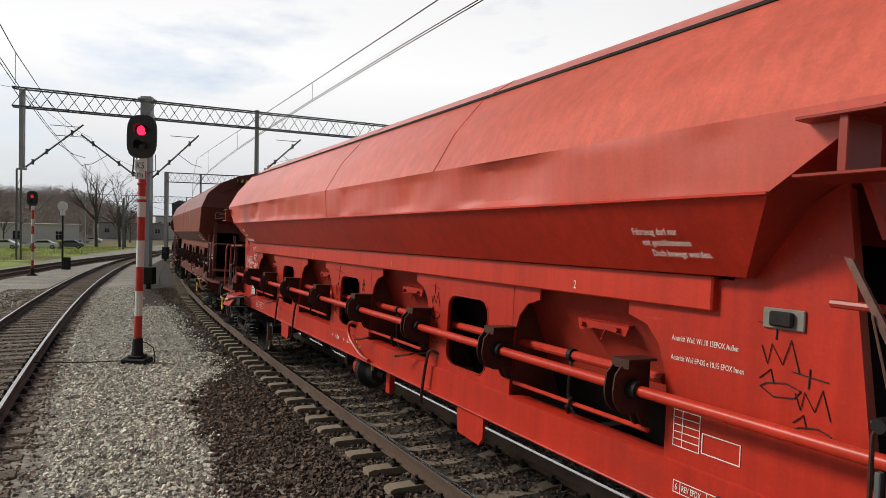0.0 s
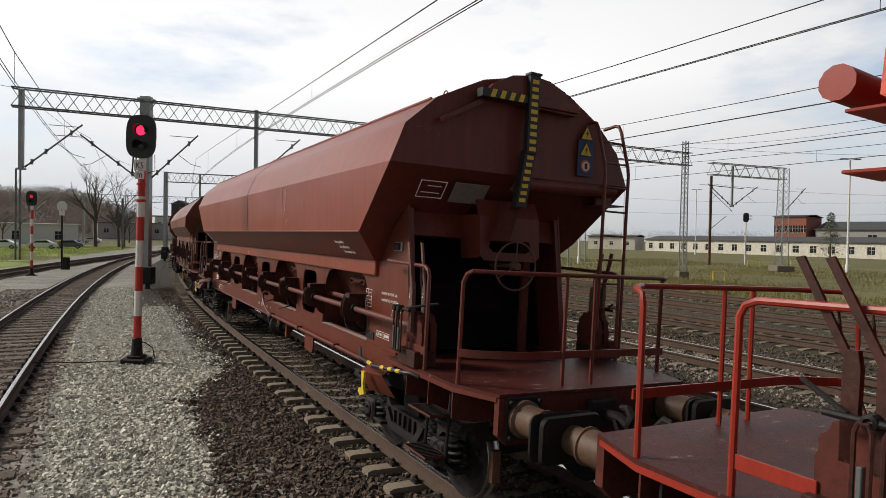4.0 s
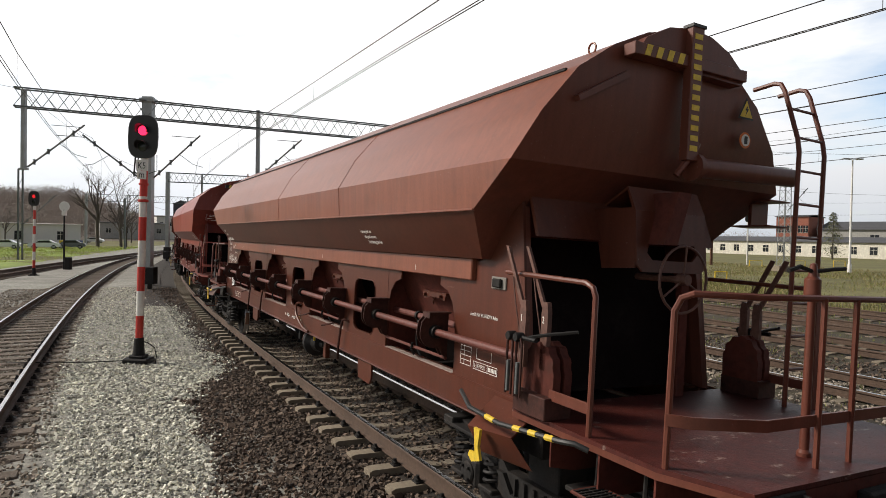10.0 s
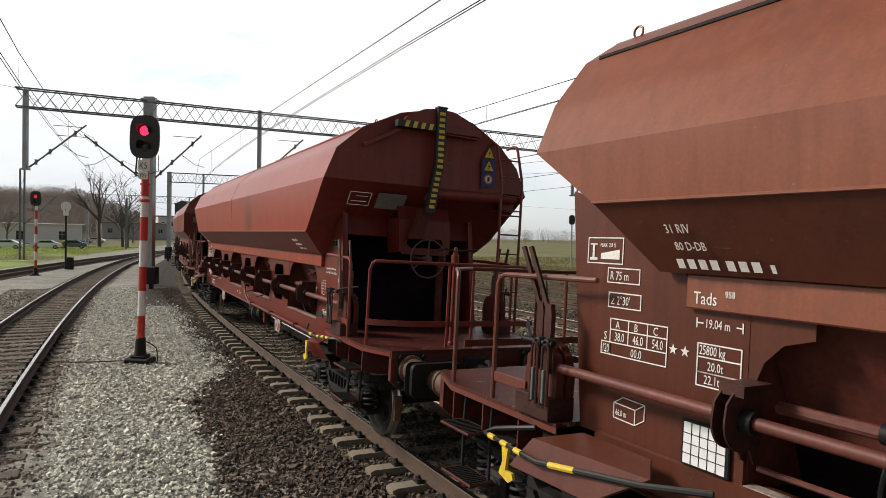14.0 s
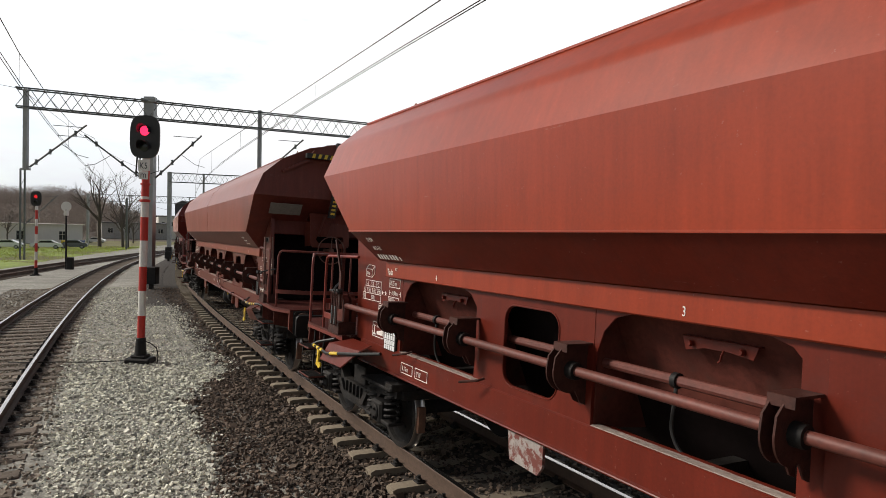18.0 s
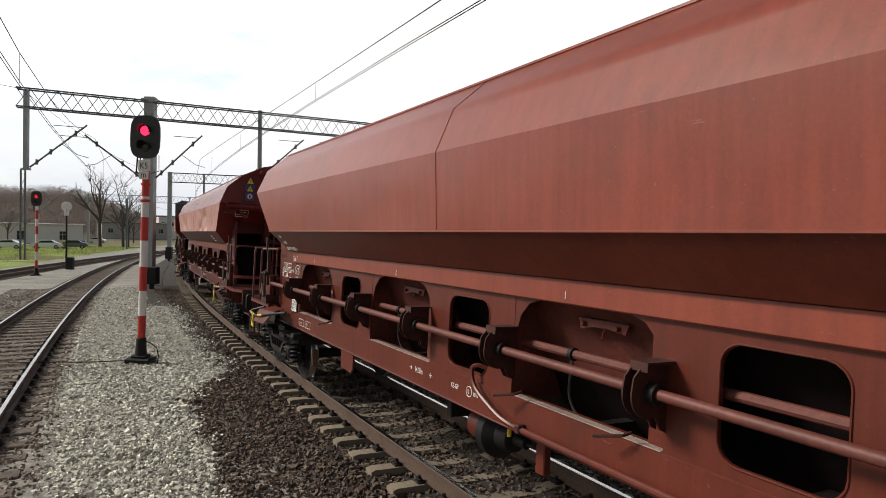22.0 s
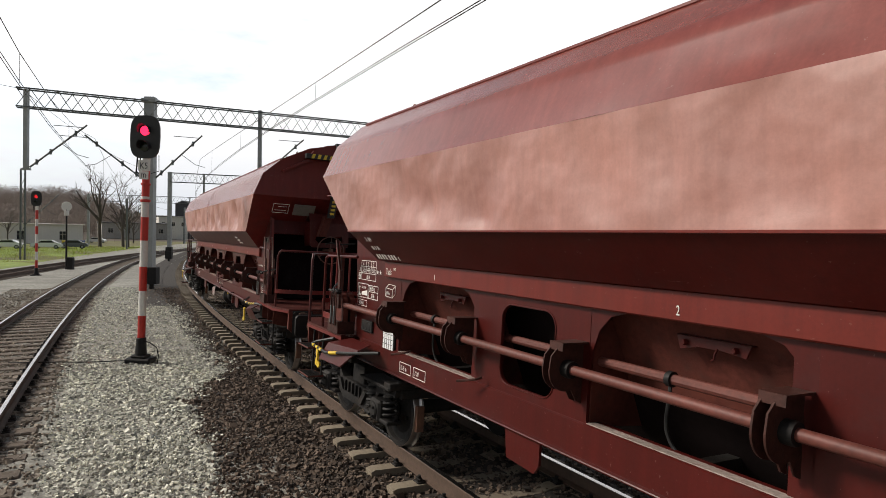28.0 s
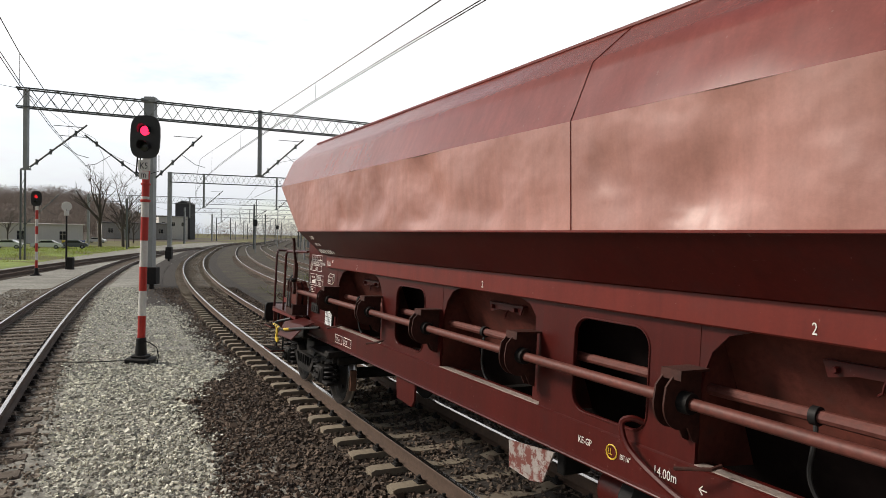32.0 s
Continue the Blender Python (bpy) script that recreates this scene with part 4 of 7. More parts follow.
def lever(sg, x0, y, lean=.27):
    """Hand lever: a forked lower plate and a thin flat arm that leans back."""
    d = sg
    low = [(x0 - .030, 1.62), (x0 + .040, 1.62), (x0 + .045, 2.05), (x0 + .03, 2.13), (x0 - .02, 2.13), (x0 - .035, 2.05)]
    top = [(x0 + d * lean * .10 - .022, 2.09), (x0 + d * lean * .10 + .022, 2.09), (x0 + d * lean + .020, 2.54), (x0 + d * lean - .018, 2.55)]
    s = Shape().prism(low, "y", sg * y - .020, sg * y + .020)
    s.prism(top, "y", sg * y - .011, sg * y + .011)
    wire = [(x0 - .05, sg * y, 1.66), (x0 - .055, sg * y, 1.86), (x0 - .02 + d * lean * .3, sg * y - .02, 2.10), (x0 + d * lean * .45 - .03, sg * y - .02, 2.30)]
    return s.tube(wire, .006, 5)


def lever_sector(sg, y):
    """Arched sector with blunt teeth on its rim."""
    arc = []
    for i in range(25):
        a, r = math.pi * (1 - i / 24), .175 + .012 * (i % 4 < 2)
        arc.append((7.20 + r * math.cos(a), 1.61 + 1.18 * r * math.sin(a)))
    return Shape().prism([(7.02, 1.43)] + arc + [(7.38, 1.43)], "y", sg * y - .035, sg * y + .035)


STEPS = ((.955, 7.87, 8.31), (.55, 7.80, 8.26))   # height and reach of the two foot steps


def foot_step(z, x0, x1):
    """Edge bar of a foot step."""
    return Shape().tube([(x0, -1.22, z), (x0, -1.45, z), (x1, -1.45, z), (x1, -1.22, z), (x0 + .01, -1.22, z)], .013, 6)


def step_grating(z, x0, x1):
    s = Shape()
    for i in range(12):
        x = x0 + (x1 - x0) * (i + .5) / 12
        s.box(x - .007, x + .007, -1.45, -1.22, z - .018, z + .012)
    for k in range(3):
        y = -1.40 + .07 * k
        s.box(x0, x1, y - .004, y + .004, z - .016, z + .008)
    return s


def step_hanger(x):
    return Shape().tube([(x, -1.22, 1.20), (x, -1.23, .95), (x - .02, -1.24, .54)], .016, 6)


def corner_plate(sg):
    """Folded sheet apron over the bogie at the body's corner."""
    top = [(7.04, -1.13, 1.24), (6.44, -1.13, 1.24), (6.53, -1.45, 1.03), (7.16, -1.45, 1.10), (6.62, -1.37, .84), (7.30, -1.35, .89)] if sg > 0 else \
          [(6.75, -1.22, 1.262), (6.15, -1.22, 1.262), (5.95, -1.45, 1.235), (7.02, -1.45, 1.17), (6.35, -1.53, .97), (7.2, -1.51, .93)]
    vs = [(sg * x, y, z) for x, y, z in top] + [(sg * x, y + .012, z - .012) for x, y, z in top]
    return Shape().add(vs, [(0, 1, 2, 3), (3, 2, 4, 5), (6, 9, 8, 7), (9, 11, 10, 8), (0, 6, 7, 1), (1, 7, 8, 2), (2, 8, 10, 4), (4, 10, 11, 5), (5, 11, 9, 3), (3, 9, 6, 0)])


def under_frame():
    s = Shape()
    s.box(-8.9, 8.9, -.22, .22, .78, 1.18, .01)
    for x in (-7.0, 7.0):
        s.box(x - .22, x + .22, -1.2, 1.2, .92, 1.15, .01)
    for x in (-4.8, -3.2, -1.6, 0, 1.6, 3.2, 4.8):
        s.box(x - .05, x + .05, -1.03, 1.03, 1.0, 1.22)
    return s


def inner_hopper():
    s = Shape()
    s.prism([(-.98, 2.3), (.98, 2.3), (.50, 1.15), (.26, .92), (-.26, .92), (-.50, 1.15)], "x", -6.0, 6.0)
    return s


def brake_gear():
    """Air reservoir, brake cylinder and pipes below the sill."""
    s = Shape()
    s.lathe([(.02, -.20), (.22, -.20), (.25, -.17), (.25, -.06), (.16, .02), (.13, .16), (.06, .18), (.05, .34), (0, .34)], "x", (0, -.98, .70), 20)
    s.tube([(.30, -.98, .70), (.75, -.98, .72), (.9, -.9, .74)], .022, 7)
    s.tube([(-5.2, -.95, .84), (-1, -.95, .84), (-.4, -.9, .78)], .016, 6)
    s.tube([(.8, -.9, .8), (5.2, -.95, .86)], .016, 6)
    s.box(-1.05, -.95, -1.05, -.75, .62, .98, .01)
    return s


def smooth(pts, n=4):
    """Points along a smooth curve through the given ones."""
    p = [Vector(q) for q in [pts[0]] + list(pts) + [pts[-1]]]
    out = []
    for a, b, c, d in zip(p, p[1:], p[2:], p[3:]):
        for i in range(n):
            u = i / n
            out.append(.5 * (2 * b + (c - a) * u + (2 * a - 5 * b + 4 * c - d) * u * u + (3 * b - a - 3 * c + d) * u ** 3))
    return out + [p[-1]]


def mud_flap():
    return Shape().prism([(-.08, .99), (.40, .99), (.40, .80), (.34, .72), (-.04, .74)], "y", -1.22, -1.195)


def bent_pipe():
    return Shape().tube(smooth([(.36, -1.16, 1.40), (.29, -1.24, 1.435), (.23, -1.27, 1.38), (.33, -1.28, 1.23), (.66, -1.275, 1.085), (.85, -1.262, 1.04), (.97, -1.262, 1.035)]), .022, 7)


def drain_pipe():
    return Shape().tube(smooth([(.10, -1.18, 1.40), (.05, -1.25, 1.43), (.01, -1.27, 1.37), (-.03, -1.28, 1.15), (-.06, -1.28, .95), (-.10, -1.26, .86)]), .017, 7)


def bogie_frame(x=0.0):
    s = Shape()
    for sg in (-1, 1):
        y0, y1 = sg * 1.0 - .06, sg * 1.0 + .06
        s.prism([(-1.32, .80), (-1.22, .86), (-.62, .80), (-.40, .62), (.40, .62), (.62, .80), (1.22, .86), (1.32, .80), (1.30, .70), (.86, .66), (.55, .42), (.38, .34), (-.38, .34), (-.55, .42), (-.86, .66), (-1.30, .70)], "y", y0, y1)
        s.prism([(-.52, .60), (-.36, .40), (.36, .40), (.52, .60), (.42, .60), (.30, .46), (-.30, .46), (-.42, .60)], "y", sg * 1.07 - .03, sg * 1.07 + .03)
        s.box(-1.38, -1.20, sg * 1.0 - .17, sg * 1.0 + .17, .80, .88, .01)
        s.box(1.20, 1.38, sg * 1.0 - .17, sg * 1.0 + .17, .80, .88, .01)
        s.box(-1.36, -.48, sg * 1.02 - .16, sg * 1.02 + .16, .795, .83, .006)
        s.box(.48, 1.36, sg * 1.02 - .16, sg * 1.02 + .16, .795, .83, .006)
        for k in range(5):
            xx = -.26 + .13 * k
            s.box(xx - .008, xx + .008, sg * 1.04 - .05, sg * 1.04 + .05, .40, .60)
    s.box(-.20, .20, -1.0, 1.0, .50, .86, .01)
    s.box(-1.36, -1.28, -1.0, 1.0, .68, .80, .01)
    s.box(1.28, 1.36, -1.0, 1.0, .68, .80, .01)
    return s


def axle_box(x, sg):
    s = Shape()
    s.box(x - .15, x + .15, sg * 1.04 - .11, sg * 1.04 + .11, .34, .60, .03)
    s.lathe([(0, sg * .14), (.085, sg * .135), (.10, sg * .12), (.10, 0)], "y", (x, sg * 1.04, .46), 14)
    s.box(x - .36, x + .36, sg * 1.03 - .10, sg * 1.03 + .10, .355, .40, .01)
    for a in (-.05, .05):
        for b in (-.05, .05):
            s.lathe([(0, sg * .165), (.014, sg * .16), (.015, sg * .13)], "y", (x + a, sg * 1.04, .46 + b), 6)
    return s


def spring_set(x, sg):
    s = Shape()
    s.coil((x, sg * 1.04), .085, .018, .41, .79, 5.2)
    return s


def wheelset_shape():
    s = Shape()
    s.lathe([(0, -1.05), (.065, -1.05), (.065, -.85), (.09, -.8), (.085, 0), (.09, .8), (.065, .85), (.065, 1.05), (0, 1.05)], "y", (0, 0, 0), 14)
    for sg in (-1, 1):
        s.lathe([(.09, sg * .70), (.13, sg * .835), (.17, sg * .82), (.30, sg * .765), (.38, sg * .78), (.395, sg * .825), (.43, sg * .825), (.455, sg * .82)], "y", (0, 0, 0), 36)
        s.lathe([(.485, sg * .71), (.47, sg * .69), (.40, sg * .69), (.30, sg * .72), (.16, sg * .70), (.09, sg * .69)], "y", (0, 0, 0), 36)
        for k in range(4):
            a = radians(90 * k + 20)
            s.lathe([(0, sg * .012), (.03, sg * .01), (.032, -sg * .01)], "y", (.23 * math.cos(a), sg * .80, .23 * math.sin(a)), 8)
    return s


def wheel_tread(sg):
    s = Shape()
    if sg:
        s.lathe([(.455, sg * .82), (.461, sg * .81), (.462, sg * .755), (.470, sg * .735), (.487, sg * .722), (.487, sg * .712), (.480, sg * .70)], "y", (0, 0, 0), 36)
    return s


def brake_shoe(cx_, sg):
    return Shape().prism([(cx_ - .03, .30), (cx_ + .03, .30), (cx_ + .03, .60), (cx_ - .03, .60)], "y", sg * .77 - .045, sg * .77 + .045)


GX = 7.50   # face of the end wall at its middle


def guard_strip(straight):
    """Chain guard down the middle of the end wall, bent aside below or straight."""
    s = Shape()
    s.box(GX - .05, GX + .04, -.07, .07, 3.44 if straight else 3.66, 4.56, .006)
    if straight:
        return s
    s.prism([(-.07, 3.70), (.07, 3.70), (-.03, 3.04), (-.17, 3.04)], "x", GX - .08, GX + .02)
    return s


def guard_cap():
    return Shape().prism([(GX - .06, -.08), (GX - .06, .08), (GX + .05, .08), (GX + .05, -.08)], "z", 4.555, 4.58)


def guard_arm(sg):
    y0, y1 = sorted((sg * .07, sg * .68))
    return Shape().box(GX - .12, GX + .01, y0, y1, 4.22, 4.32, .005)


def lower_cover():
    return Shape().prism([(-.02, 3.06), (-.18, 3.06), (-.32, 2.62), (-.16, 2.62)], "x", 7.02, GX - .09)


def stripe(i, straight):
    """Yellow stripes of the guard, on its upright run and on the slanting one."""
    if i < 10 or straight:
        z = 4.48 - .085 * i
        return Shape().box(GX + .04, GX + .044, -.045, .045, z - .026, z + .020)
    z, y = 3.62 - .082 * (i - 10), -.014 * (i - 10)
    return Shape().box(GX + .02, GX + .025, y - .05, y + .035, z - .026, z + .018)


def arm_stripe(i):
    y = -.16 - .125 * i
    return Shape().prism([(y - .045, 4.225), (y + .015, 4.225), (y + .045, 4.315), (y - .015, 4.315)], "x", GX + .01, GX + .015)


def sign_triangle(c, w):
    return Shape().prism([(c[1] - w, c[2] - w * .8), (c[1] + w, c[2] - w * .8), (c[1], c[2] + w)], "x", c[0], c[0] + .006)


def sign_disc(c, w):
    return Shape().lathe([(0, .006), (w, .006), (w, 0), (0, 0)], "x", c, 20)


def end_tube():
    """Cross tube of the roof drive, with its flat bracket at one side."""
    s = Shape()
    s.tube([(7.22, .10, 3.14), (7.22, 1.45, 3.18)], .085, 12)
    s.lathe([(0, 0), (.12, 0), (.12, .05), (0, .05)], "y", (7.22, .06, 3.14), 14)
    s.tube([(7.2, -.1, 3.05), (7.24, .0, 3.2), (7.22, .12, 3.34)], .03, 7)
    return s


def end_bracket():
    s = Shape()
    s.box(6.98, 7.42, 1.30, 1.62, 3.27, 3.285, .003)
    s.box(6.98, 7.42, 1.30, 1.62, 3.02, 3.035, .003)
    s.box(7.16, 7.20, 1.34, 1.60, 3.03, 3.28, .004)
    return s


def outline_plate():
    s = Shape()
    def at(y, u):
        return (7.062 + .168 * u, y, 3.045 + .20 * u)
    for a, b in (((-1.22, .1), (-.90, .1)), ((-1.22, .95), (-.90, .95)), ((-1.22, .1), (-1.22, .95)), ((-.90, .1), (-.90, .95)), ((-1.18, .35), (-.95, .35)), ((-1.12, .7), (-.95, .7))):
        s.tube([at(*a), at(*b)], .006, 4)
    return s


def hook():
    return Shape().tube([(.045 * math.sin(2 * math.pi * i / 14), 0, 4.375 - .045 * math.cos(2 * math.pi * i / 14)) for i in range(15)], .009, 6, False)


def bars_plate(x0, x1, z0, z1, y, w=.008, cols=(), rows=()):
    """Painted frame lines of a lettered box."""
    s = Shape()
    for x in (x0, x1, *cols):
        s.box(x - w / 2, x + w / 2, y - .002, y, z0 - w / 2, z1 + w / 2)
    for z in (z0, z1, *rows):
        s.box(x0, x1, y - .0025, y - .0005, z - w / 2, z + w / 2)
    return s


def lettering(text, size, parent, x, z, y=-1.0935, narrow=.78, mat=WHITE, tilt=0.0, center=False):
    cu = bpy.data.curves.new("lettering", "FONT")
    cu.body, cu.size, cu.extrude, cu.resolution_u = text, size, .0008, 2
    cu.align_x = "CENTER" if center else "LEFT"
    cu.materials.append(mat)
    ob = new("lettering", cu)
    ob.parent = parent
    ob.matrix_basis = Matrix.Translation((x, y, z)) @ Matrix.Rotation(radians(90 + tilt), 4, "X") @ Matrix.Diagonal((narrow, 1, 1, 1))
    return ob


LOADS = {1: ("38.0t", "46.0t", "54.0t", "66.0 m"), 2: ("38.0t", "46.0t", "54.0t", "82.5 m"), 3: ("38.0", "46.0", "54.0", "66.0 m"), 4: ("37.5t", "45.5t", "53.5t", "83.0 m"),
         5: ("37.5t", "45.5t", "53.5t", "82.5 m"), 6: ("37.5t", "45.5t", "53.5t", "83.0 m"), 7: ("37.5t", "45.5t", "53.5t", "83.0 m")}
WEIGHT = {1: "25900 kg", 2: "25850 kg", 3: "25800 kg", 4: "26020 kg", 5: "26340 kg", 6: "26380 kg", 7: "26380 kg"}


TAGS = ((-6.80, 2.22, .38), (2.42, 1.76, .37), (-.62, 1.45, .72), (.46, 1.87, .17), (6.22, 1.80, .42), (6.42, 1.62, .36), (2.45, 1.50, .30))
TAG_STROKES = (((0, .92), (.42, .86)), ((.21, 1.0), (.20, .72)), ((.05, .62), (.12, .40), (.16, .66), (.28, .42), (.36, .74), (.46, .34)),
               ((.04, .20), (.16, .34), (.20, .16)), ((.05, .10), (.20, .0), (.42, .04), (.48, .14), (.32, .20), (.12, .16), (.05, .10)))


WALL = -1.0935   # painted face of the side wall
TABLE_AT = {1: (-.08, .05), 2: (-.11, 0), 3: (-.03, .02), 4: (-.075, -.01), 5: (-.09, .03), 6: (-.22, .235), 7: (-.20, .235)}
LENGTH_AT = {1: (-.09, 0), 2: (-.05, -.11), 3: (-.06, .18), 4: (-.065, -.02), 5: (-.045, -.11), 6: (-.12, -.16), 7: (-.10, -.16)}
WEIGHT_AT = {1: (-.10, .01), 2: (-.05, -.12), 3: (-.04, .11), 4: (-.09, -.02), 5: (-.04, -.12), 6: (-.66, .07), 7: (-.64, .07)}
VOLUME_AT = {1: (.63, -.06), 2: (.67, -.17), 3: (.04, -.70), 4: (-.08, -.01), 5: (.68, -.18), 6: (.60, -.22), 7: (.62, -.22)}
SILL_AT = {1: (.40, -.30), 2: (-.06, .46), 3: (.24, -.39), 4: (-.74, .41), 5: (.12, -.89), 6: (.10, .61), 7: (.10, .61)}
NOTICE_X = {1: 5.53, 2: 5.19, 3: 3.62, 4: 5.16, 5: 5.16, 6: 4.25, 7: 4.27}
# first line, its gap to the second, table, box, strip
LEAD_AT = {1: (5.64, 2.0, .12, 5.69, 1.36, 5.90, 1.37, 5.73, 1.09), 2: (6.21, 1.90, .08, 5.70, 1.71, 6.55, 1.62, 6.10, 1.37), 3: (5.90, 1.88, 0, 5.76, 1.40, 6.05, 1.49, 6.0, 1.39),
           4: (6.20, 2.09, .06, 6.01, 1.69, 6.35, 1.70, 6.10, 1.39), 5: (6.20, 2.09, .06, 6.01, 1.69, 6.35, 1.70, 6.10, 1.39), 6: (5.69, 1.98, 0, 5.85, 1.31, 6.23, 1.42, 6.12, 1.30), 7: (5.85, 1.91, 0, 6.28, 1.32, 6.66, 1.44, 6.52, 1.31)}


def markings(root, k, kind):
    """Painted data on the trailing end, on the sill and beside the leading end."""
    w, yb = WALL, -1.1435
    style = 1 if k == 3 else 2 if k in (1, 2, 5) else 3 if k > 5 else 0     # four ways of setting out the data
    tx0, tz0 = TABLE_AT[k]
    shift = Matrix.Translation((tx0, 0, tz0))
    for i, x in enumerate((-6.64, -6.475, -6.31, -6.15)):
        part("table_line", stored(("tline", i), lambda: Shape().box(x - .004, x + .004, w - .002, w, 1.885 if i in (1, 2) else 1.796, 2.054)), WHITE, root, at=shift)
    for i, z in enumerate((1.80, 1.885, 1.975, 2.05)):
        part("table_line", stored(("trow", i), lambda: Shape().box(-6.64, -6.15, w - .0025, w - .0005, z - .004, z + .004)), WHITE, root, at=shift)
    part("load_table_tab", stored("load_tab", lambda: bars_plate(-6.72, -6.64, 1.80, 1.885, w)), WHITE, root, at=shift)
    for i, ch in enumerate("ABC"):
        lettering(ch, .075, root, tx0 - 6.575 + .165 * i, tz0 + 1.985, center=True)
        lettering(LOADS[k][i], .085, root, tx0 - 6.555 + .165 * i, tz0 + 1.90, center=True, narrow=.62)
    lettering("S", .08, root, tx0 - 6.70, tz0 + 1.90)
    lettering("120", .085, root, tx0 - 6.715, tz0 + 1.812, narrow=.55)
    lettering("00.0" if k == 3 else "00.0t", .08, root, tx0 - 6.40, tz0 + 1.812, center=True, narrow=.7)
    for cx_ in (-6.10, -6.01):
        part("painted_star", stored(("star", cx_), lambda: Shape().prism([(cx_ + (.035 if j % 2 == 0 else .014) * math.sin(2 * math.pi * j / 10), 1.92 + (.035 if j % 2 == 0 else .014) * math.cos(2 * math.pi * j / 10)) for j in range(10)], "y", w - .002, w)), WHITE, root, at=shift)
    zb = 2.38 if kind == "A" else 2.285
    lettering("Tads", .105, root, -5.96, zb - .135, yb, .8)
    lettering("958" if kind == "A" else "957", .055, root, -5.75, zb - .085, yb, .8)
    nx, nz = (-6.0, 2.335) if kind == "B" else (-6.0, 2.45)

    def foot(z):
        return (-1.1785 - (z - 2.285) * .861 if kind == "B" else -1.1785 - (z - 2.38) * .668) - .006
    lettering("31 RIV", .085, root, nx, nz + .20, foot(nz + .20), .75, tilt=40.7 if kind == "B" else 33.7)
    lettering("80 D-DB", .08, root, nx + .03, nz + .105, foot(nz + .105), .72, tilt=40.7 if kind == "B" else 33.7)
    digits = [(.076 * i, 0, .050, .075) for i in range(4)] + [(.33 + .076 * i, 0, .050, .075) for i in range(3)] + [(.585, 0, .026, .06)]
    for a, dz, wide, high in digits:
        z = nz + dz
        top = z + high * .73
        part("number_bar", stored(("nbar", kind, a, dz), lambda: Shape().add([(nx + a, foot(z), z), (nx + a + wide, foot(z), z), (nx + a + wide, foot(top), top), (nx + a, foot(top), top)], [(0, 1, 2, 3)])), WHITE, root)
    if style < 2:
        rx, rz = (-.07, 0) if style == 0 else (-.81, .32)
        part("length_box", stored("r75", lambda: bars_plate(-5.91, -5.62, 2.0, 2.10, w)), WHITE, root, at=Matrix.Translation((rx, 0, rz)))
        lettering("R 75 m", .085, root, rx - 5.89, rz + 2.02, narrow=.7)
    if style == 1:
        part("gradient_box", stored("r75", lambda: None), WHITE, root, at=Matrix.Translation((-.79, 0, .15)))
        lettering("\u2220 2\u00b030'", .085, root, -6.68, 2.17, narrow=.68)
    kx, kz = LENGTH_AT[k]
    wx, wz = WEIGHT_AT[k]
    lettering("19.04 m", .075, root, kx - 5.85, 1.925 + kz, narrow=.7)
    dims = Shape()
    for x0, x1 in ((-5.90, -5.86), (-5.64, -5.60)):
        dims.box(x0, x1, w - .002, w, 1.946, 1.954)
    for x0 in (-5.905, -5.60):
        dims.box(x0 - .004, x0 + .004, w - .002, w, 1.92, 1.98)
    part("length_marks", stored("lmarks", lambda: dims), WHITE, root, at=Matrix.Translation((kx, 0, kz)))
    part("weight_box", stored("kgbox", lambda: bars_plate(-5.91, -5.62, 1.73, 1.90, w, .008, (), (1.82,))), WHITE, root, at=Matrix.Translation((wx, 0, wz)))
    lettering(WEIGHT[k], .08, root, wx - 5.90, 1.835 + wz, narrow=.6)
    lettering("20.0t", .075, root, wx - 5.84, 1.745 + wz, narrow=.7)
    cube = Shape()
    for a, b in (((-6.64, 2.10), (-6.45, 2.09)), ((-6.45, 2.09), (-6.45, 2.19)), ((-6.45, 2.19), (-6.64, 2.20)), ((-6.64, 2.20), (-6.64, 2.10)), ((-6.64, 2.20), (-6.56, 2.25)), ((-6.56, 2.25), (-6.37, 2.24)), ((-6.37, 2.24), (-6.45, 2.19)), ((-6.37, 2.24), (-6.37, 2.14)), ((-6.37, 2.14), (-6.45, 2.09))):
        cube.tube([(a[0], w - .001, a[1]), (b[0], w - .001, b[1])], .0042, 4)
    vx, vz = VOLUME_AT[k]
    part("volume_pictogram", stored("cube", lambda: cube), WHITE, root, at=Matrix.Translation((vx, 0, vz)))
    lettering(LOADS[k][3], .06, root, vx - 6.625, vz + 2.12, narrow=.6)
    if style != 2:
        px_, pz = ((-.10, -.02), (-.61, 1.08), (0, 0), (-.62, .43))[style]
        pic = bars_plate(-6.32, -5.98, 1.37, 1.55, w)
        pic.prism([(-6.19, 1.40), (-6.01, 1.40), (-6.01, 1.47), (-6.19, 1.44)], "y", w - .002, w).box(-6.275, -6.255, w - .002, w, 1.40, 1.51).box(-6.30, -6.225, w - .002, w, 1.39, 1.41).box(-6.30, -6.23, w - .002, w, 1.50, 1.51)
        part("gradient_pictogram", stored("pict", lambda: pic), WHITE, root, at=Matrix.Translation((px_, 0, pz)))
        lettering("MAX. 2.8 %" if style == 1 else "MAX. 3,0%", .042, root, px_ - 6.20, pz + 1.485, narrow=.75)
    if k == 4:
        part("force_box", stored("kn", lambda: bars_plate(-6.27, -6.03, 1.69, 1.77, w, .006)), WHITE, root)
        lettering("23.8 kN", .07, root, -6.255, 1.705, narrow=.7)
    if k > 5:
        part("force_box", stored("kn6", lambda: bars_plate(-6.93, -6.62, 1.69, 1.765, w, .006)), WHITE, root)
        lettering("23.8 kN", .065, root, -6.88, 1.705, narrow=.7)
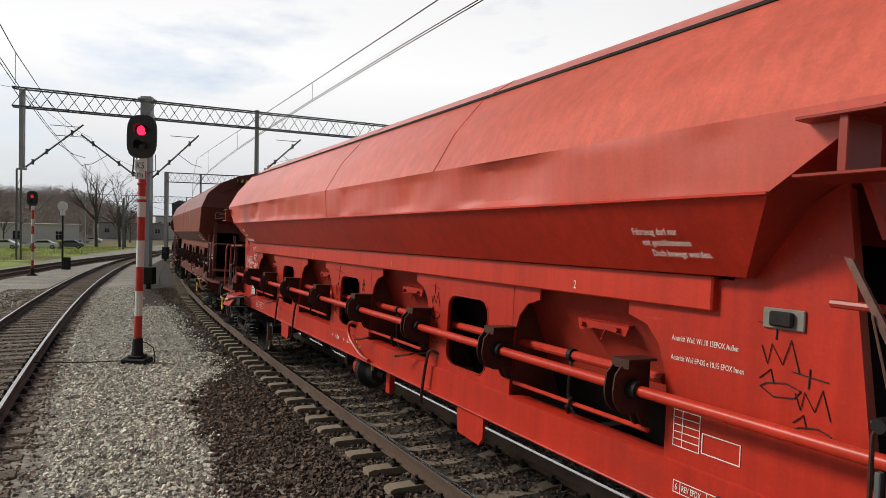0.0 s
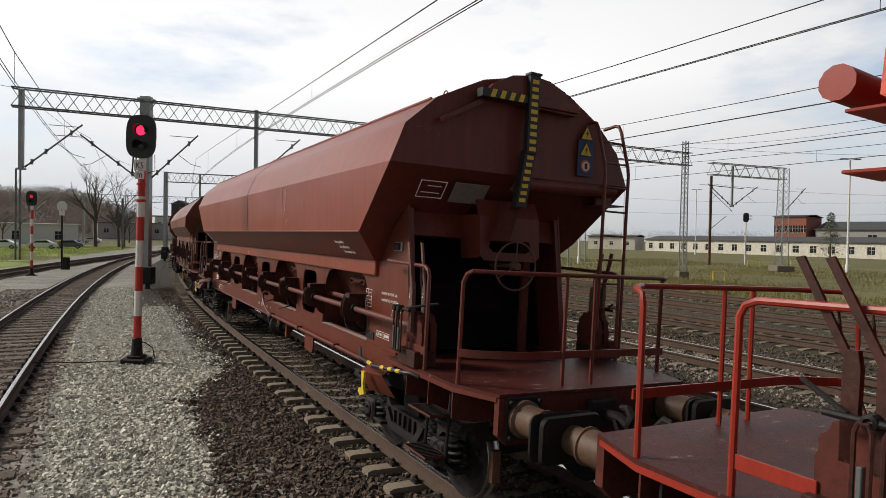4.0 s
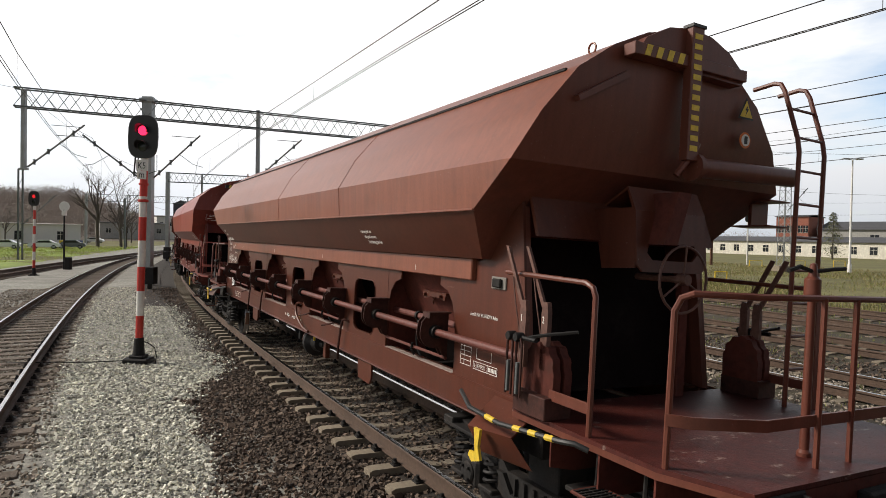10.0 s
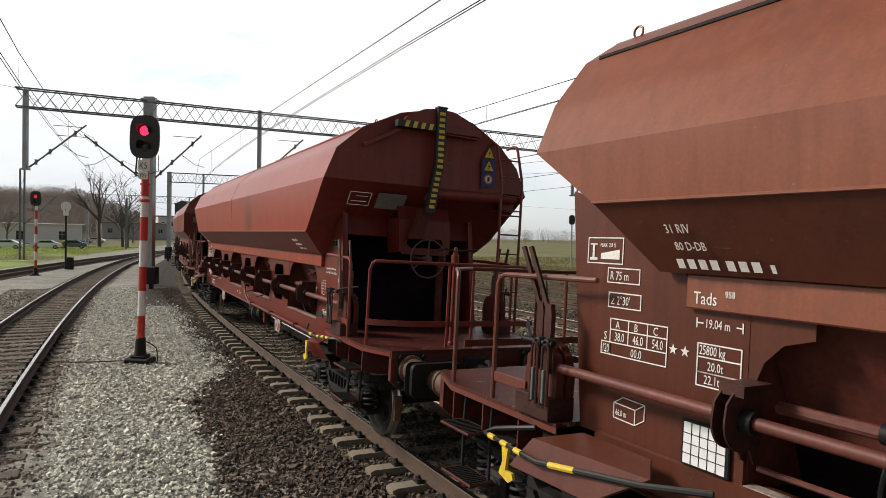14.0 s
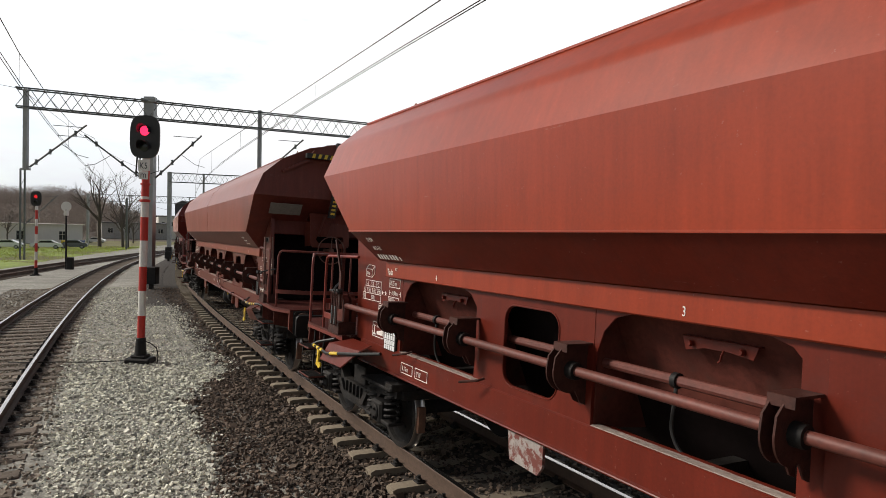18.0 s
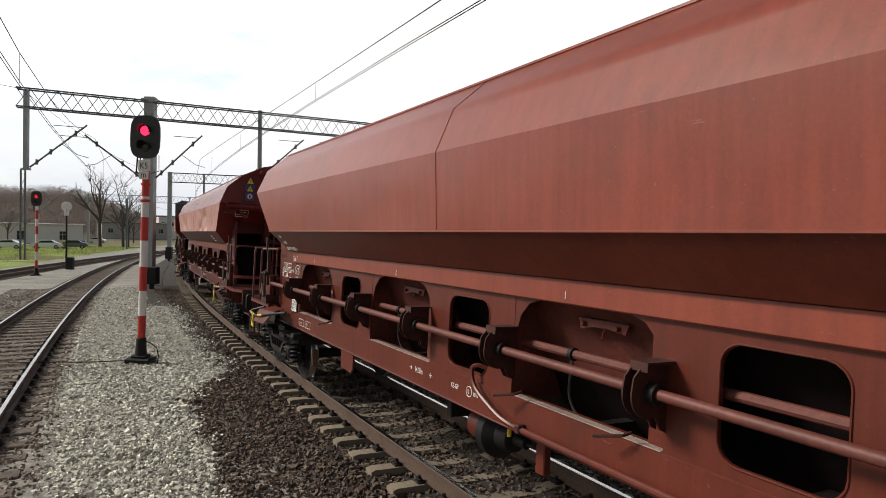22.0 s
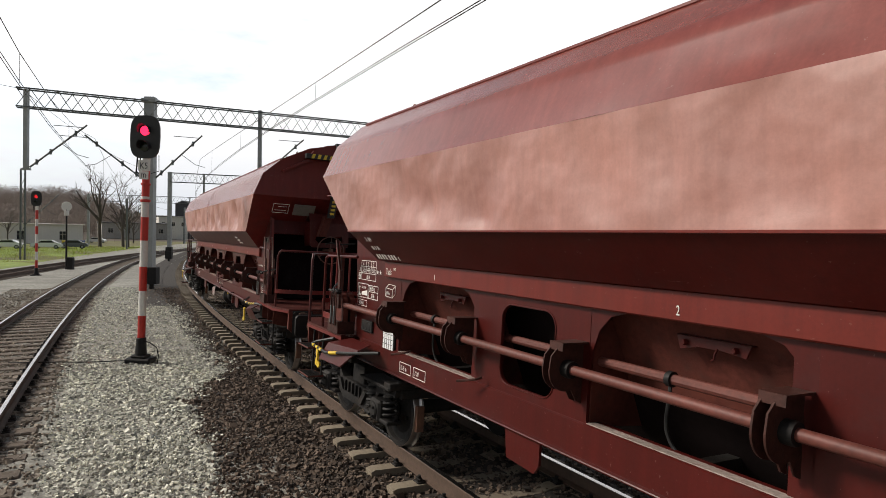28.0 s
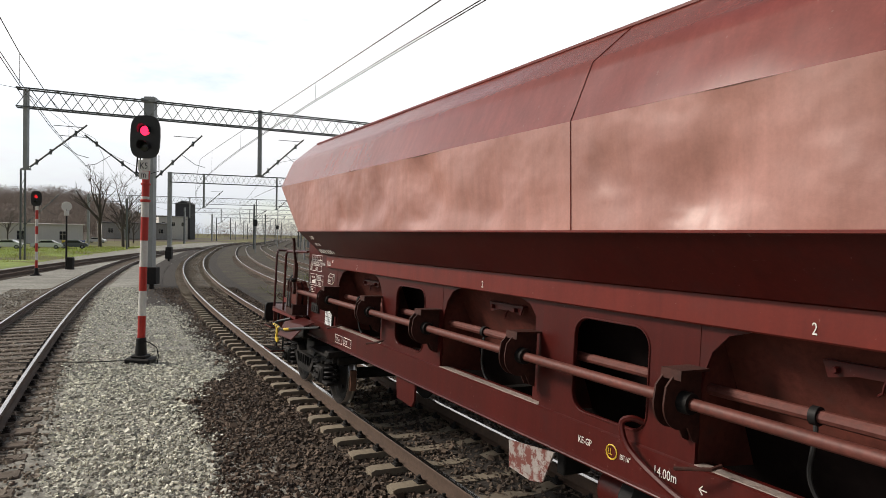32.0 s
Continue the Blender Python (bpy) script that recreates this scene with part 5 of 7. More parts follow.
    if k == 3:
        part("weight_box_foot", stored("kg3", lambda: bars_plate(-5.95, -5.66, 1.76, 1.84, w, .008)), WHITE, root)
        lettering("22.1t", .075, root, -5.90, 1.775, narrow=.7)
    if k == 1:
        for gx, gz, gs in TAGS:
            for stroke in TAG_STROKES:
                part("graffiti_stroke", Shape().tube([(gx + gs * 1.25 * a, w - .001, gz + gs * b) for a, b in stroke], .0036, 4), MARKER, root, "black marker scribble")
        lettering("HE", .20, root, -6.40, 1.44, narrow=.8, mat=GREEN_SPRAY)
    card = part("label_holder", stored("holder", lambda: Shape().box(-5.92, -5.59, -1.215, -1.19, 1.27, 1.545, .006)), BLACK, root, at=INSET @ Matrix.Translation((-.10, 0, 0 if kind == "A" else -.03)))
    part("white_label", stored("label_card", lambda: Shape().box(-5.90, -5.615, -1.219, -1.215, 1.285, 1.53)), CARD, card, "white paper label in a wire grid")
    for i in range(1, 5):
        part("grid_wire", stored(("gwire", i), lambda: Shape().box(-5.90 + .057 * i - .002, -5.90 + .057 * i + .002, -1.222, -1.219, 1.285, 1.53)), BLACK, card)
    for i in range(1, 4):
        part("grid_wire", stored(("gwire_", i), lambda: Shape().box(-5.90, -5.615, -1.2225, -1.2195, 1.285 + .06 * i - .002, 1.285 + .06 * i + .002)), BLACK, card)
    sill = -1.1175
    for x0, x1, txt in ((-5.5, -5.22, "R 75 m"), (-5.15, -4.87, "3\u00b030'")):
        part("sill_box", bars_plate(x0, x1, 1.06, 1.17, sill), WHITE, root)
        lettering(txt, .075, root, x0 + .03, 1.085, sill - .002, .68)
    lx, mx_ = SILL_AT[k]
    lettering("KE-GP", .07, root, lx - .34, 1.125, sill - .002, .75)
    part("painted_ring", stored("ring", lambda: Shape().tube([(.05 * math.cos(radians(a)), sill - .001, 1.15 + .05 * math.sin(radians(a))) for a in range(0, 361, 30)], .005, 5)), WHITE if k in (2, 5) else YELLOW, root, at=Matrix.Translation((lx, 0, 0)))
    lettering("LL", .06, root, lx - .035, 1.13, sill - .002, .7, WHITE if k in (2, 5) else YELLOW)
    lettering("IBT16\u00b0", .05, root, lx + .08, 1.125, sill - .002, .7)
    lettering("14.00m", .09, root, mx_ - .14, 1.12, sill - .002, .7)
    lettering("\u2192", .09, root, mx_ - .28, 1.12, sill - .002, .9)
    lettering("\u2190", .09, root, mx_ + .20, 1.12, sill - .002, .9)
    for i, x in enumerate((-4.75, -1.62, 1.45, 4.75)):
        lettering(str({3: (1, 2, 1, 1), 4: (4, 3, 2, 1), 7: (1, 2, 2, 1)}.get(k, (1, 2, 1, 2))[i]), .09, root, x, zb - .13, yb, .7)
    for i, txt in enumerate(("Fahrzeug darf nur", "mit geschlossenem", "Dach bewegt werden.")):
        z = 2.50 - .062 * i + (.14 if kind == "A" else 0)
        y_ = foot(z)
        lettering(txt, .066, root, NOTICE_X[k] + .05 * i, z, y_, .72, tilt=40.7 if kind == "B" else 33.7)
    # small data beside the leading end
    ax, az, gap, tx, tz, bx, bz, rx, rz = LEAD_AT[k]
    lettering("Anstrich Weil. W1.10 15EPOX Au\u00dfen", .048, root, ax, az, narrow=.62)
    if gap:
        lettering("Anstrich Weil EP-DS e 10.15 EPOX Innen", .048, root, ax, az - gap, narrow=.62)
    table = part("inspection_table", stored("tabframe", lambda: bars_plate(0, .19, 0, .22, w, .005)), WHITE, root, at=Matrix.Translation((tx, 0, tz)))
    part("table_line", stored("tabcol", lambda: Shape().box(.063, .068, w - .002, w, 0, .22)), WHITE, table)
    for j in range(1, 5):
        part("table_line", stored(("tabrow", j), lambda: Shape().box(0, .19, w - .0025, w - .0005, .044 * j - .0025, .044 * j + .0025)), WHITE, table)
    if bx:
        part("inspection_box", stored("tbox", lambda: bars_plate(0, .25, 0, .115, w, .006)), WHITE, root, at=Matrix.Translation((bx, 0, bz)))
    ry = sill - w if k == 1 else 0
    part("revision_strip", stored("revs", lambda: bars_plate(0, .40, 0, .07, w, .005, (.05, .24), ())), WHITE, root, at=Matrix.Translation((rx, ry, rz)))
    lettering("6", .055, root, rx + .01, rz + .015, w + ry, narrow=.7)
    lettering("REV EPDX", .052, root, rx + .06, rz + .017, w + ry, narrow=.6)
    for j in range(6):
        part("date_bar", stored(("date", j), lambda: Shape().box(.255 + .023 * j, .270 + .023 * j, w - .002, w, .017, .053)), WHITE, root, at=Matrix.Translation((rx, ry, rz)))
    if kind == "B":
        part("small_plate", stored("splate", lambda: Shape().box(0, .27, w - .008, w + .004, 0, .095, .004)), GRIME, root, "small dark maker's plate", Matrix.Translation(((5.76, 0, 1.31) if k == 2 else (5.86, 0, 1.33))))
    if k > 5:
        cover = part("dark_cover", stored("dcover", lambda: Shape().box(-6.70, -6.36, w - .03, w, 1.37, 1.52, .012)), GRIME, root, "dark slotted cover plate")
        for j in range(3):
            part("cover_slot", stored(("dslot", j), lambda: Shape().box(-6.68 + .1 * j, -6.60 + .1 * j, w - .036, w - .03, 1.40, 1.49, .003)), BLACK, cover)
    gx, gz = (6.53, 2.44) if kind == "B" else (6.25, 2.16)
    plate = part("grey_box", stored(("greybox", kind), lambda: Shape().box(gx, gx + .23, w - .012, w + .003, gz, gz + .11, .005)), PLATEGREY, root)
    part("box_cover", stored(("greycover", kind), lambda: Shape().box(gx + .05, gx + .18, w - .042, w - .012, gz + .015, gz + .095, .01)), GRIME, plate)


def wagon_end(root, k, paint, end, ladder_y):
    """Platform, buffers, guard rails, ladder and drive gear of one end; built for +x and turned for the other."""
    m = Matrix.Identity(4) if end > 0 else Matrix.Rotation(math.pi, 4, "Z")
    mir = Matrix.Translation((0, LEAN, 0)) @ Matrix.Diagonal((end, ladder_y, 1, 1))
    m_up = Matrix.Translation((0, .06, 0)) @ m
    far_out = KINDS[k] == "B" and end > 0   # the levers stand further out here
    lean = .22 if k > 5 else .13 if far_out else .27

    def put(name, shape, mat, parent=None, label="", mat_at=m):
        return part(name, shape, mat, parent or root, label, mat_at if parent is None else None)
    deck = put("platform", stored("platform", platform), DECK, label="worn chequer-plate end platform")
    part("tread_ribs", stored("ribs", tread_ribs), DECK, deck)
    part("headstock", stored("headstock", headstock), DIRTY_SHADED_RED, root, at=m)
    for sg in (-1, 1):
        part("platform_skirt", stored(("skirt", sg), lambda: platform_skirt(sg)), paint, root, at=m)
    for x in (7.42, 7.92, 8.40):
        part("platform_rib", stored(("rib", x), lambda: platform_rib(x)), DIRTY_SHADED_RED, root, at=m)
    for y in (-.875, .875):
        buffer_parts(root, end, y)
    part("coupling", stored("coupling", coupling), GRIME, root, "greasy screw coupling and air hoses", m)
    for sg in (-1, 1):
        hoop = part("side_guard_rail", stored(("hoop", sg), lambda: rail_hoop(sg * 1.27)), LOWER_PAINTS[k] if k > 5 else paint, root, at=m)
        part("kick_bar", stored(("kick", sg), lambda: side_kick_bar(sg * 1.27)), paint, hoop)
        st = part("lever_stand", stored(("stand", sg), lambda: lever_stand(sg)), GREASY, root, "grimy lever stand with toothed sectors", m @ Matrix.Translation(((.40 if k > 5 else .30) if far_out else 0, 0, 0)))
        for x in (7.0, 7.12):
            loop = part("latch_frame", stored(("lframe", sg, x), lambda: latch_frame(sg, x)), GREASY, st)
            part("latch_spring", stored(("lspring", sg, x), lambda: latch_spring(sg, x)), DARK_GALV, loop)
        part("latch_bar", stored(("lbar", sg), lambda: latch_bar(sg)), BLACK, st)
        for xa, ya in (((7.19, 1.30), (7.19, 1.15)) if far_out else ((7.06, 1.31), (7.24, 1.24))):
            part("lever", stored(("lever", sg, xa, ya, lean), lambda: lever(sg, xa, ya, lean)), LEVER if end > 0 else GREASY, st)
            if end > 0 and sg < 0:
                lettering("1" if ya > 1.25 + .05 * (not far_out) else "2", .075, st, xa - .022, 1.97, -ya - .022)
        for ya in (1.12, 1.225):
            part("toothed_sector", stored(("sector", sg, ya), lambda: lever_sector(sg, ya)), DIRTY_SHADED_RED, st)
    front = part("front_guard_rail", stored("front_rail", front_rail), LOWER_PAINTS[k] if k > 5 else paint, root, at=m)
    part("kick_bar", stored("fkick", front_kick_bar), paint, front)
    for y in (-.33, .02):
        part("rail_post", stored(("rpost_", y), lambda: Shape().tube([(8.78, y, 1.27), (8.785, y, 2.31)], .019, 7)), paint, front)
    if end > 0 and k == 6:
        steps_up = part("ladder", stored(("mrail", 0), lambda: middle_rail(-.19)), LOWER_PAINTS[k], root)
        part("ladder_rail", stored(("mrail", 1), lambda: middle_rail(.18)), LOWER_PAINTS[k], steps_up)
        for z in (1.55, 1.83, 2.11, 2.39, 2.67, 2.95, 3.23, 3.60, 3.90):
            part("rung", stored(("mrung", z), lambda: middle_rung(z)), LOWER_PAINTS[k], steps_up)
    elif end > 0:
        steps_up = part("ladder", stored(("lrail", 0), lambda: ladder_rail(.99)), paint, root, at=mir)
        part("ladder_rail", stored(("lrail", 1), lambda: ladder_rail(1.36)), paint, steps_up)
        for z in (1.60, 1.89, 2.18, 2.47, 2.76, 3.05, 3.34, 3.63, 3.90):
            part("rung", stored(("rung", z), lambda: ladder_rung(z)), paint, steps_up)
    if end > 0 and k in (3, 4, 7):
        column = part("brake_column", stored("bcol", brake_column), paint, root, "red brake column with a crank", m)
        part("crank", stored("bcrank", brake_crank), GRIME, column)
    for sg in (-1, 1):
        part("jamb", stored(("jamb", sg, KINDS[k], end), lambda: jamb(sg, KINDS[k], end > 0)), paint, root, at=m)
    part("head_beam", stored("hbeam", head_beam), LOWER_PAINTS[k], root, at=m_up)
    box = part("drive_box", stored("bplate", bearing_plate), LOWER_PAINTS[k], root, "drive box with an oblong slot", m_up)
    for sg in (-1, 1):
        part("box_side", stored(("bside", sg), lambda: drive_box_side(sg)), LOWER_PAINTS[k], box)
    part("box_top", stored("btop", drive_box_top), LOWER_PAINTS[k], box)
    part("wheel_post", stored("wpost", wheel_post), DIRTY_SHADED_RED, root, at=m_up)
    part("bulkhead_recess", stored("bulkhead_dark", bulkhead_dark), INSIDE_SHADE, root, at=m)
    if k != 6:
        part("handwheel", stored("handwheel", handwheel), LEVER, root, "spoked brake handwheel", m_up)
    flat = KINDS[k] == "A"   # this kind has a flatter end wall
    low = Matrix.Translation((0, 0, -.10 if flat else -.03)) @ mir @ Matrix.Translation((-.16 if flat else 0, 0, 0))
    board = mir @ Matrix.Translation((-.16, -.06, -.08)) if flat else mir
    gear = part("chain_guard", stored(("gear", flat), lambda: guard_strip(flat)), paint if KINDS[k] == "A" else BLACKP, root, "black and yellow striped chain guard", low)
    for i in range(12 if flat else 17):
        part("warning_stripe", stored(("stripe", i, flat), lambda: stripe(i, flat)), YELLOW, gear)
    part("guard_cap", stored("gcap", guard_cap), BLACKP, gear)
    for sg in (-1, 1):
        arm = part("guard_arm", stored(("garm", sg), lambda: guard_arm(sg)), BLACKP if sg < 0 and KINDS[k] == "B" else paint, root, at=low)
        if sg < 0:
            for i in range(4):
                part("warning_stripe", stored(("astripe", i), lambda: arm_stripe(i)), YELLOW, arm)
    part("lower_cover", stored("lcover", lower_cover), DIRTY_SHADED_RED, root, at=mir)
    if KINDS[k] == "B" and k != 5:
        part("painted_outline", stored("outl", outline_plate), WHITE, root, at=mir)
        if k == 6:
            part("painted_outline", stored("outl", outline_plate), WHITE, root, at=Matrix.Translation((0, LEAN, 0)) @ Matrix.Diagonal((end, -ladder_y, 1, 1)))
    part("cross_tube", stored("end_tube", end_tube), paint, root, at=mir @ Matrix.Translation((.10, 0, .16)))
    part("tube_bracket", stored("end_bracket", end_bracket), paint, root, at=mir @ Matrix.Translation((-.28, .10, -.14) if flat else (.05, -.10, .12)))
    tri = part("warning_triangle", stored("tri1", lambda: sign_triangle((7.385, .92, 4.0), .085)), YELLOW, root, "yellow warning triangle", board)
    part("sign_border", stored("tri1b", lambda: Shape().prism([(.92 - .105, 3.915), (.92 + .105, 3.915), (.92, 4.115)], "x", 7.383, 7.387)), BLACKP, tri)
    part("pictogram", stored("tri1p", lambda: Shape().prism([(.935, 4.045), (.90, 3.995), (.92, 3.995), (.905, 3.945), (.945, 4.010), (.925, 4.010)], "x", 7.391, 7.394)), BLACKP, tri)
    if not flat:
        tri = part("warning_triangle", stored("tri2", lambda: sign_triangle((7.385, .92, 3.80), .085)), YELLOW, root, "yellow warning triangle", mir)
        part("sign_border", stored("tri2b", lambda: Shape().prism([(.92 - .105, 3.715), (.92 + .105, 3.715), (.92, 3.915)], "x", 7.383, 7.387)), BLACKP, tri)
        part("pictogram", stored("tri2p", lambda: Shape().prism([(.935, 3.845), (.90, 3.795), (.92, 3.795), (.905, 3.745), (.945, 3.810), (.925, 3.810)], "x", 7.391, 7.394)), BLACKP, tri)
        part("sign_backing", stored("sback", lambda: Shape().box(7.378, 7.382, .80, 1.04, 3.48, 3.92)), SIGN_BLUE, root, "blue backing of the signs", mir)
    disc = part("round_sign", stored("disc", lambda: sign_disc((7.385, .92, 3.60), .075)), ORANGE, root, "orange round sign", board @ Matrix.Translation((0, 0, .12)) if flat else board)
    part("sign_centre", stored("discc", lambda: sign_disc((7.391, .92, 3.60), .055)), SIGNAL_WHITE, disc)
    part("pictogram", stored("discp", lambda: Shape().box(7.396, 7.400, .90, .94, 3.565, 3.635)), BLACKP, disc)
    cover = [(-.60, 4.28), (-.52, 4.39), (-.27, 4.52), (0, 4.565), (.25, 4.54), (.48, 4.45), (.64, 4.33), (.70, 4.24), (.66, 4.19), (0, 4.20), (-.50, 4.24)]
    part("roof_cover", stored("rcover", lambda: Shape().prism(cover, "x", 7.30, 7.47)), paint, root, "curved end cover of the roof flap", low)
    part("stiffener", stored("stiff", lambda: Shape().prism([(-.62, 4.22), (-1.12, 3.94), (-1.10, 3.90), (-.58, 4.18)], "x", 7.33, 7.41)), paint, root, at=low @ Matrix.Translation((-.03, 0, -.10)) if flat else low)
    if KINDS[k] == "B" and k != 6:
        y0, y1 = (-1.29, -.65) if k == 5 else (-.80, -.36)
        part("data_plate", stored(("dplate", y0), lambda: Shape().prism([(7.235, 3.25), (7.06, 3.045), (7.07, 3.035), (7.245, 3.24)], "y", y0, y1)), PLATEGREY, root, "faded grey data plate", mir)


def bogie(root, k, x):
    fr = part("bogie_frame", stored("bogie", bogie_frame), GRIME, root, "grimy pressed-steel bogie frame", Matrix.Translation((x, 0, 0)))
    sets = []
    for dx in (-.9, .9):
        for sg in (-1, 1):
            part("axle_box", stored(("abox", dx, sg), lambda: axle_box(dx, sg)), GRIME, fr)
            for d2 in (-.255, .255):
                part("spring", stored(("spring", dx + d2, sg), lambda: spring_set(dx + d2, sg)), BLACK, fr)
        ws = part("wheelset", stored("wheelset", wheelset_shape), GRIME, root, "steel wheelset with bright treads", Matrix.Translation((x + dx, 0, .46)))
        for sg in (-1, 1):
            part("tread", stored(("tread", sg), lambda: wheel_tread(sg)), TREAD, ws)
        sets.append((ws, x + dx))
    for ax in (-1.4, -.4, .4, 1.4):
        for sg in (-1, 1):
            part("brake_shoe", stored(("shoe", ax, sg), lambda: brake_shoe(ax, sg)), RUST, fr)
    return sets


WAGON_LABELS = {1: "bright red hopper wagon with dented side and graffiti", 2: "faded oxide-red hopper wagon with scratched side", 3: "dull brown hopper wagon with a dark roof edge",
                4: "clean orange-red hopper wagon with white data panels", 5: "faded reddish-brown hopper wagon with a smooth side", 6: "wine-red hopper wagon with a badly dented glossy side",
                7: "wine-red hopper wagon with dents, last of the train"}
KINDS = {1: "A", 2: "B", 3: "A", 4: "B", 5: "B", 6: "B", 7: "B"}
DENTS = {1: .035, 2: .010, 3: .008, 4: .005, 5: .012, 6: .05, 7: .045}
WHEELS = []


def wagon(k):
    kind, paint, lower = KINDS[k], PAINTS[k], LOWER_PAINTS[k]
    steel = paint if k == 1 else SHAFT
    root = thing("hopper_wagon", wagon_pose(k, 0), WAGON_LABELS[k], "freight wagon", "wagons of the train")
    # the down-facing foot takes the lower paint, its shade included in the colour
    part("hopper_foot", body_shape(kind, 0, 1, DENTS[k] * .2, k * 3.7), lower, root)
    part("hopper_side", body_shape(kind, 1, 2, DENTS[k], k * 3.7), CHALKED_SHEEN.get(k, paint), root)
    part("roof", body_shape(kind, 2, len(SECTIONS[kind]) - 1, DENTS[k] * .35, k * 5.1), FADED.get(k, paint), root)
    for e in (-1, 1):
        part("hopper_end", stored(("bend", kind, e), lambda: body_end(kind, e)), END_PAINTS[k], root)
    w1, z1, l1 = SECTIONS[kind][1]
    for sg in (-1, 1):
        part("edge_strip", stored(("trim", kind, sg), lambda: Shape().box(-l1, l1, lat(sg * w1) - .014, lat(sg * w1) + .014, z1 - .012, z1 + .006, .003)), paint, root)
    sec = SECTIONS[kind]
    for x in ((0.0, 3.14) if kind == "A" else (0.0,)):
        part("weld_seam", stored(("seam", kind, x, DENTS[k] > .02), lambda: Shape().tube([(x, lat(-wa) - .004, za) for wa, za, _ in (sec[1:-2] if x == 0 or DENTS[k] < .02 else sec[2:-2])], .003, 4)), paint, root)
    if k == 2:
        for line in (((2.85, 3.36), (2.86, 3.22), (2.82, 3.08), (2.78, 2.93)), ((3.13, 3.36), (3.07, 3.31), (3.06, 3.15), (2.99, 3.03), (2.91, 2.92)), ((3.13, 2.84), (3.05, 2.81), (2.97, 2.76))):
            part("scratch", Shape().tube([(x, lat(-1.5 - .05 * (z - 2.655) / .735) - .002, z) for x, z in line], .0030, 5), WHITE, root, "long pale scratch")
    wr, zr, lr = sec[4]
    for sg in (-1, 1):
        part("roof_edge", stored(("ridge", kind, sg), lambda: Shape().box(-lr + .15, lr - .15, lat(sg * wr) - .014, lat(sg * wr) + .014, zr - .006, zr + .020, .004)), GRIME if kind == "A" else paint, root)
    hx, hy, hz = (6.95, .74, -.14) if kind == "A" else (6.6, .62, 0)
    for x in (-hx, hx):
        for y in (-hy, hy):
            part("lifting_hook", stored("hook", hook), paint, root, at=Matrix.Translation((x, y + .06, hz)))
    zb, hb, xb = (2.42, .21, 5.95) if kind == "A" else (2.312, .195, 6.06)
    for sg in (-1, 1):
        m0 = Matrix.Identity(4) if sg < 0 else Matrix.Rotation(math.pi, 4, "Z")
        m = m0 @ INSET
        part("side_beam", stored(("beam", kind), lambda: Shape().box(-6.02, xb, -1.24, -1.16, zb - hb, zb, .01)), paint, root, at=m)
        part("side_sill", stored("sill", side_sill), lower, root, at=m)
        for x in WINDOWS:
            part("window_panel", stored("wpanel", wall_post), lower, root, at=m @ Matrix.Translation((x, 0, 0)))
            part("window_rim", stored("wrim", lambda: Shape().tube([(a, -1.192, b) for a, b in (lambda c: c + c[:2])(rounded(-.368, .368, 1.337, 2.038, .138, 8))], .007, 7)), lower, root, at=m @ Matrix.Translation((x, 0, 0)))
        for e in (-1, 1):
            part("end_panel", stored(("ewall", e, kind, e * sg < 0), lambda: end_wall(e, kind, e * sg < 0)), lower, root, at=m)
            part("corner_apron", stored(("apron", e), lambda: corner_plate(e)), lower, root, at=m0)
        for a, b in RECESSES:
            if b > 5 and kind == "B" and sg < 0:
                b = 5.79
            mc = m @ Matrix.Translation(((a + b) / 2, 0, 0)) @ Matrix.Diagonal(((b - a) / 1.65, 1, 1, 1))
            # shade inside the opening is put into the darker chute and cheek colour
            c = part("discharge_chute", stored("chute", chute), END_PAINTS[k] if k == 1 else DIRTY_SHADED_RED, root, at=mc)
            part("latch", stored("latch", latch), lower, c, at=Matrix.Translation((.08, .085, 0)) @ Matrix.Diagonal((.78, 1, 1, 1)))
            for e in (-1, 1):
                part("cheek", stored(("cheek", e), lambda: cheek(e)), DIRTY_SHADED_RED, c)
            part("corner_web", stored(("web", 1), lambda: corner_web(1)), lower, root, at=m @ Matrix.Translation((a, 0, 0)))
            part("corner_web", stored(("web", -1), lambda: corner_web(-1)), lower, root, at=m @ Matrix.Translation((b, 0, 0)))
            if kind == "B":
                part("recess_post", stored("rpost", lambda: Shape().box(-.18, -.03, -1.13, -1.105, 1.25, 2.23, .005)), lower, root, at=m @ Matrix.Translation((b, 0, 0)))
            if sg < 0:
                if k >= 2:
                    part("sill_ledge", stored("ledge", lambda: Shape().box(-.815, .815, -1.20, -1.11, 1.267, 1.274, .002)), LEDGE, root, "pale worn top of the sill", mc)
                part("shaft_clamp", stored("sclamp", lambda: Shape().lathe([(.030, -.02), (.052, -.02), (.052, .02), (.030, .02)], "x", (-.18, -1.08, 1.72), 12)), BLACK, root, at=mc)
                part("hose", stored("hose", lambda: Shape().tube(smooth([(-.18, -1.08, 1.72), (-.17, -1.10, 1.60), (-.20, -1.08, 1.40), (-.14, -1.05, 1.26), (.04, -1.05, 1.20)]), .013, 7)), RUBBER, root, "thin black hose", mc)
                if kind == "B":
                    continue
                part("release_rod", stored("rrod", lambda: Shape().tube([(-.72, -1.22, 1.40), (.72, -1.22, 1.40)], .017, 7)), steel, root, at=mc)
                part("rod_clamp", stored("rclamp", lambda: Shape().tube([(.02, -1.245, 1.45), (.0, -1.25, 1.38), (-.06, -1.22, 1.36), (-.10, -1.16, 1.30)], .014, 6)), BLACK, root, at=mc)
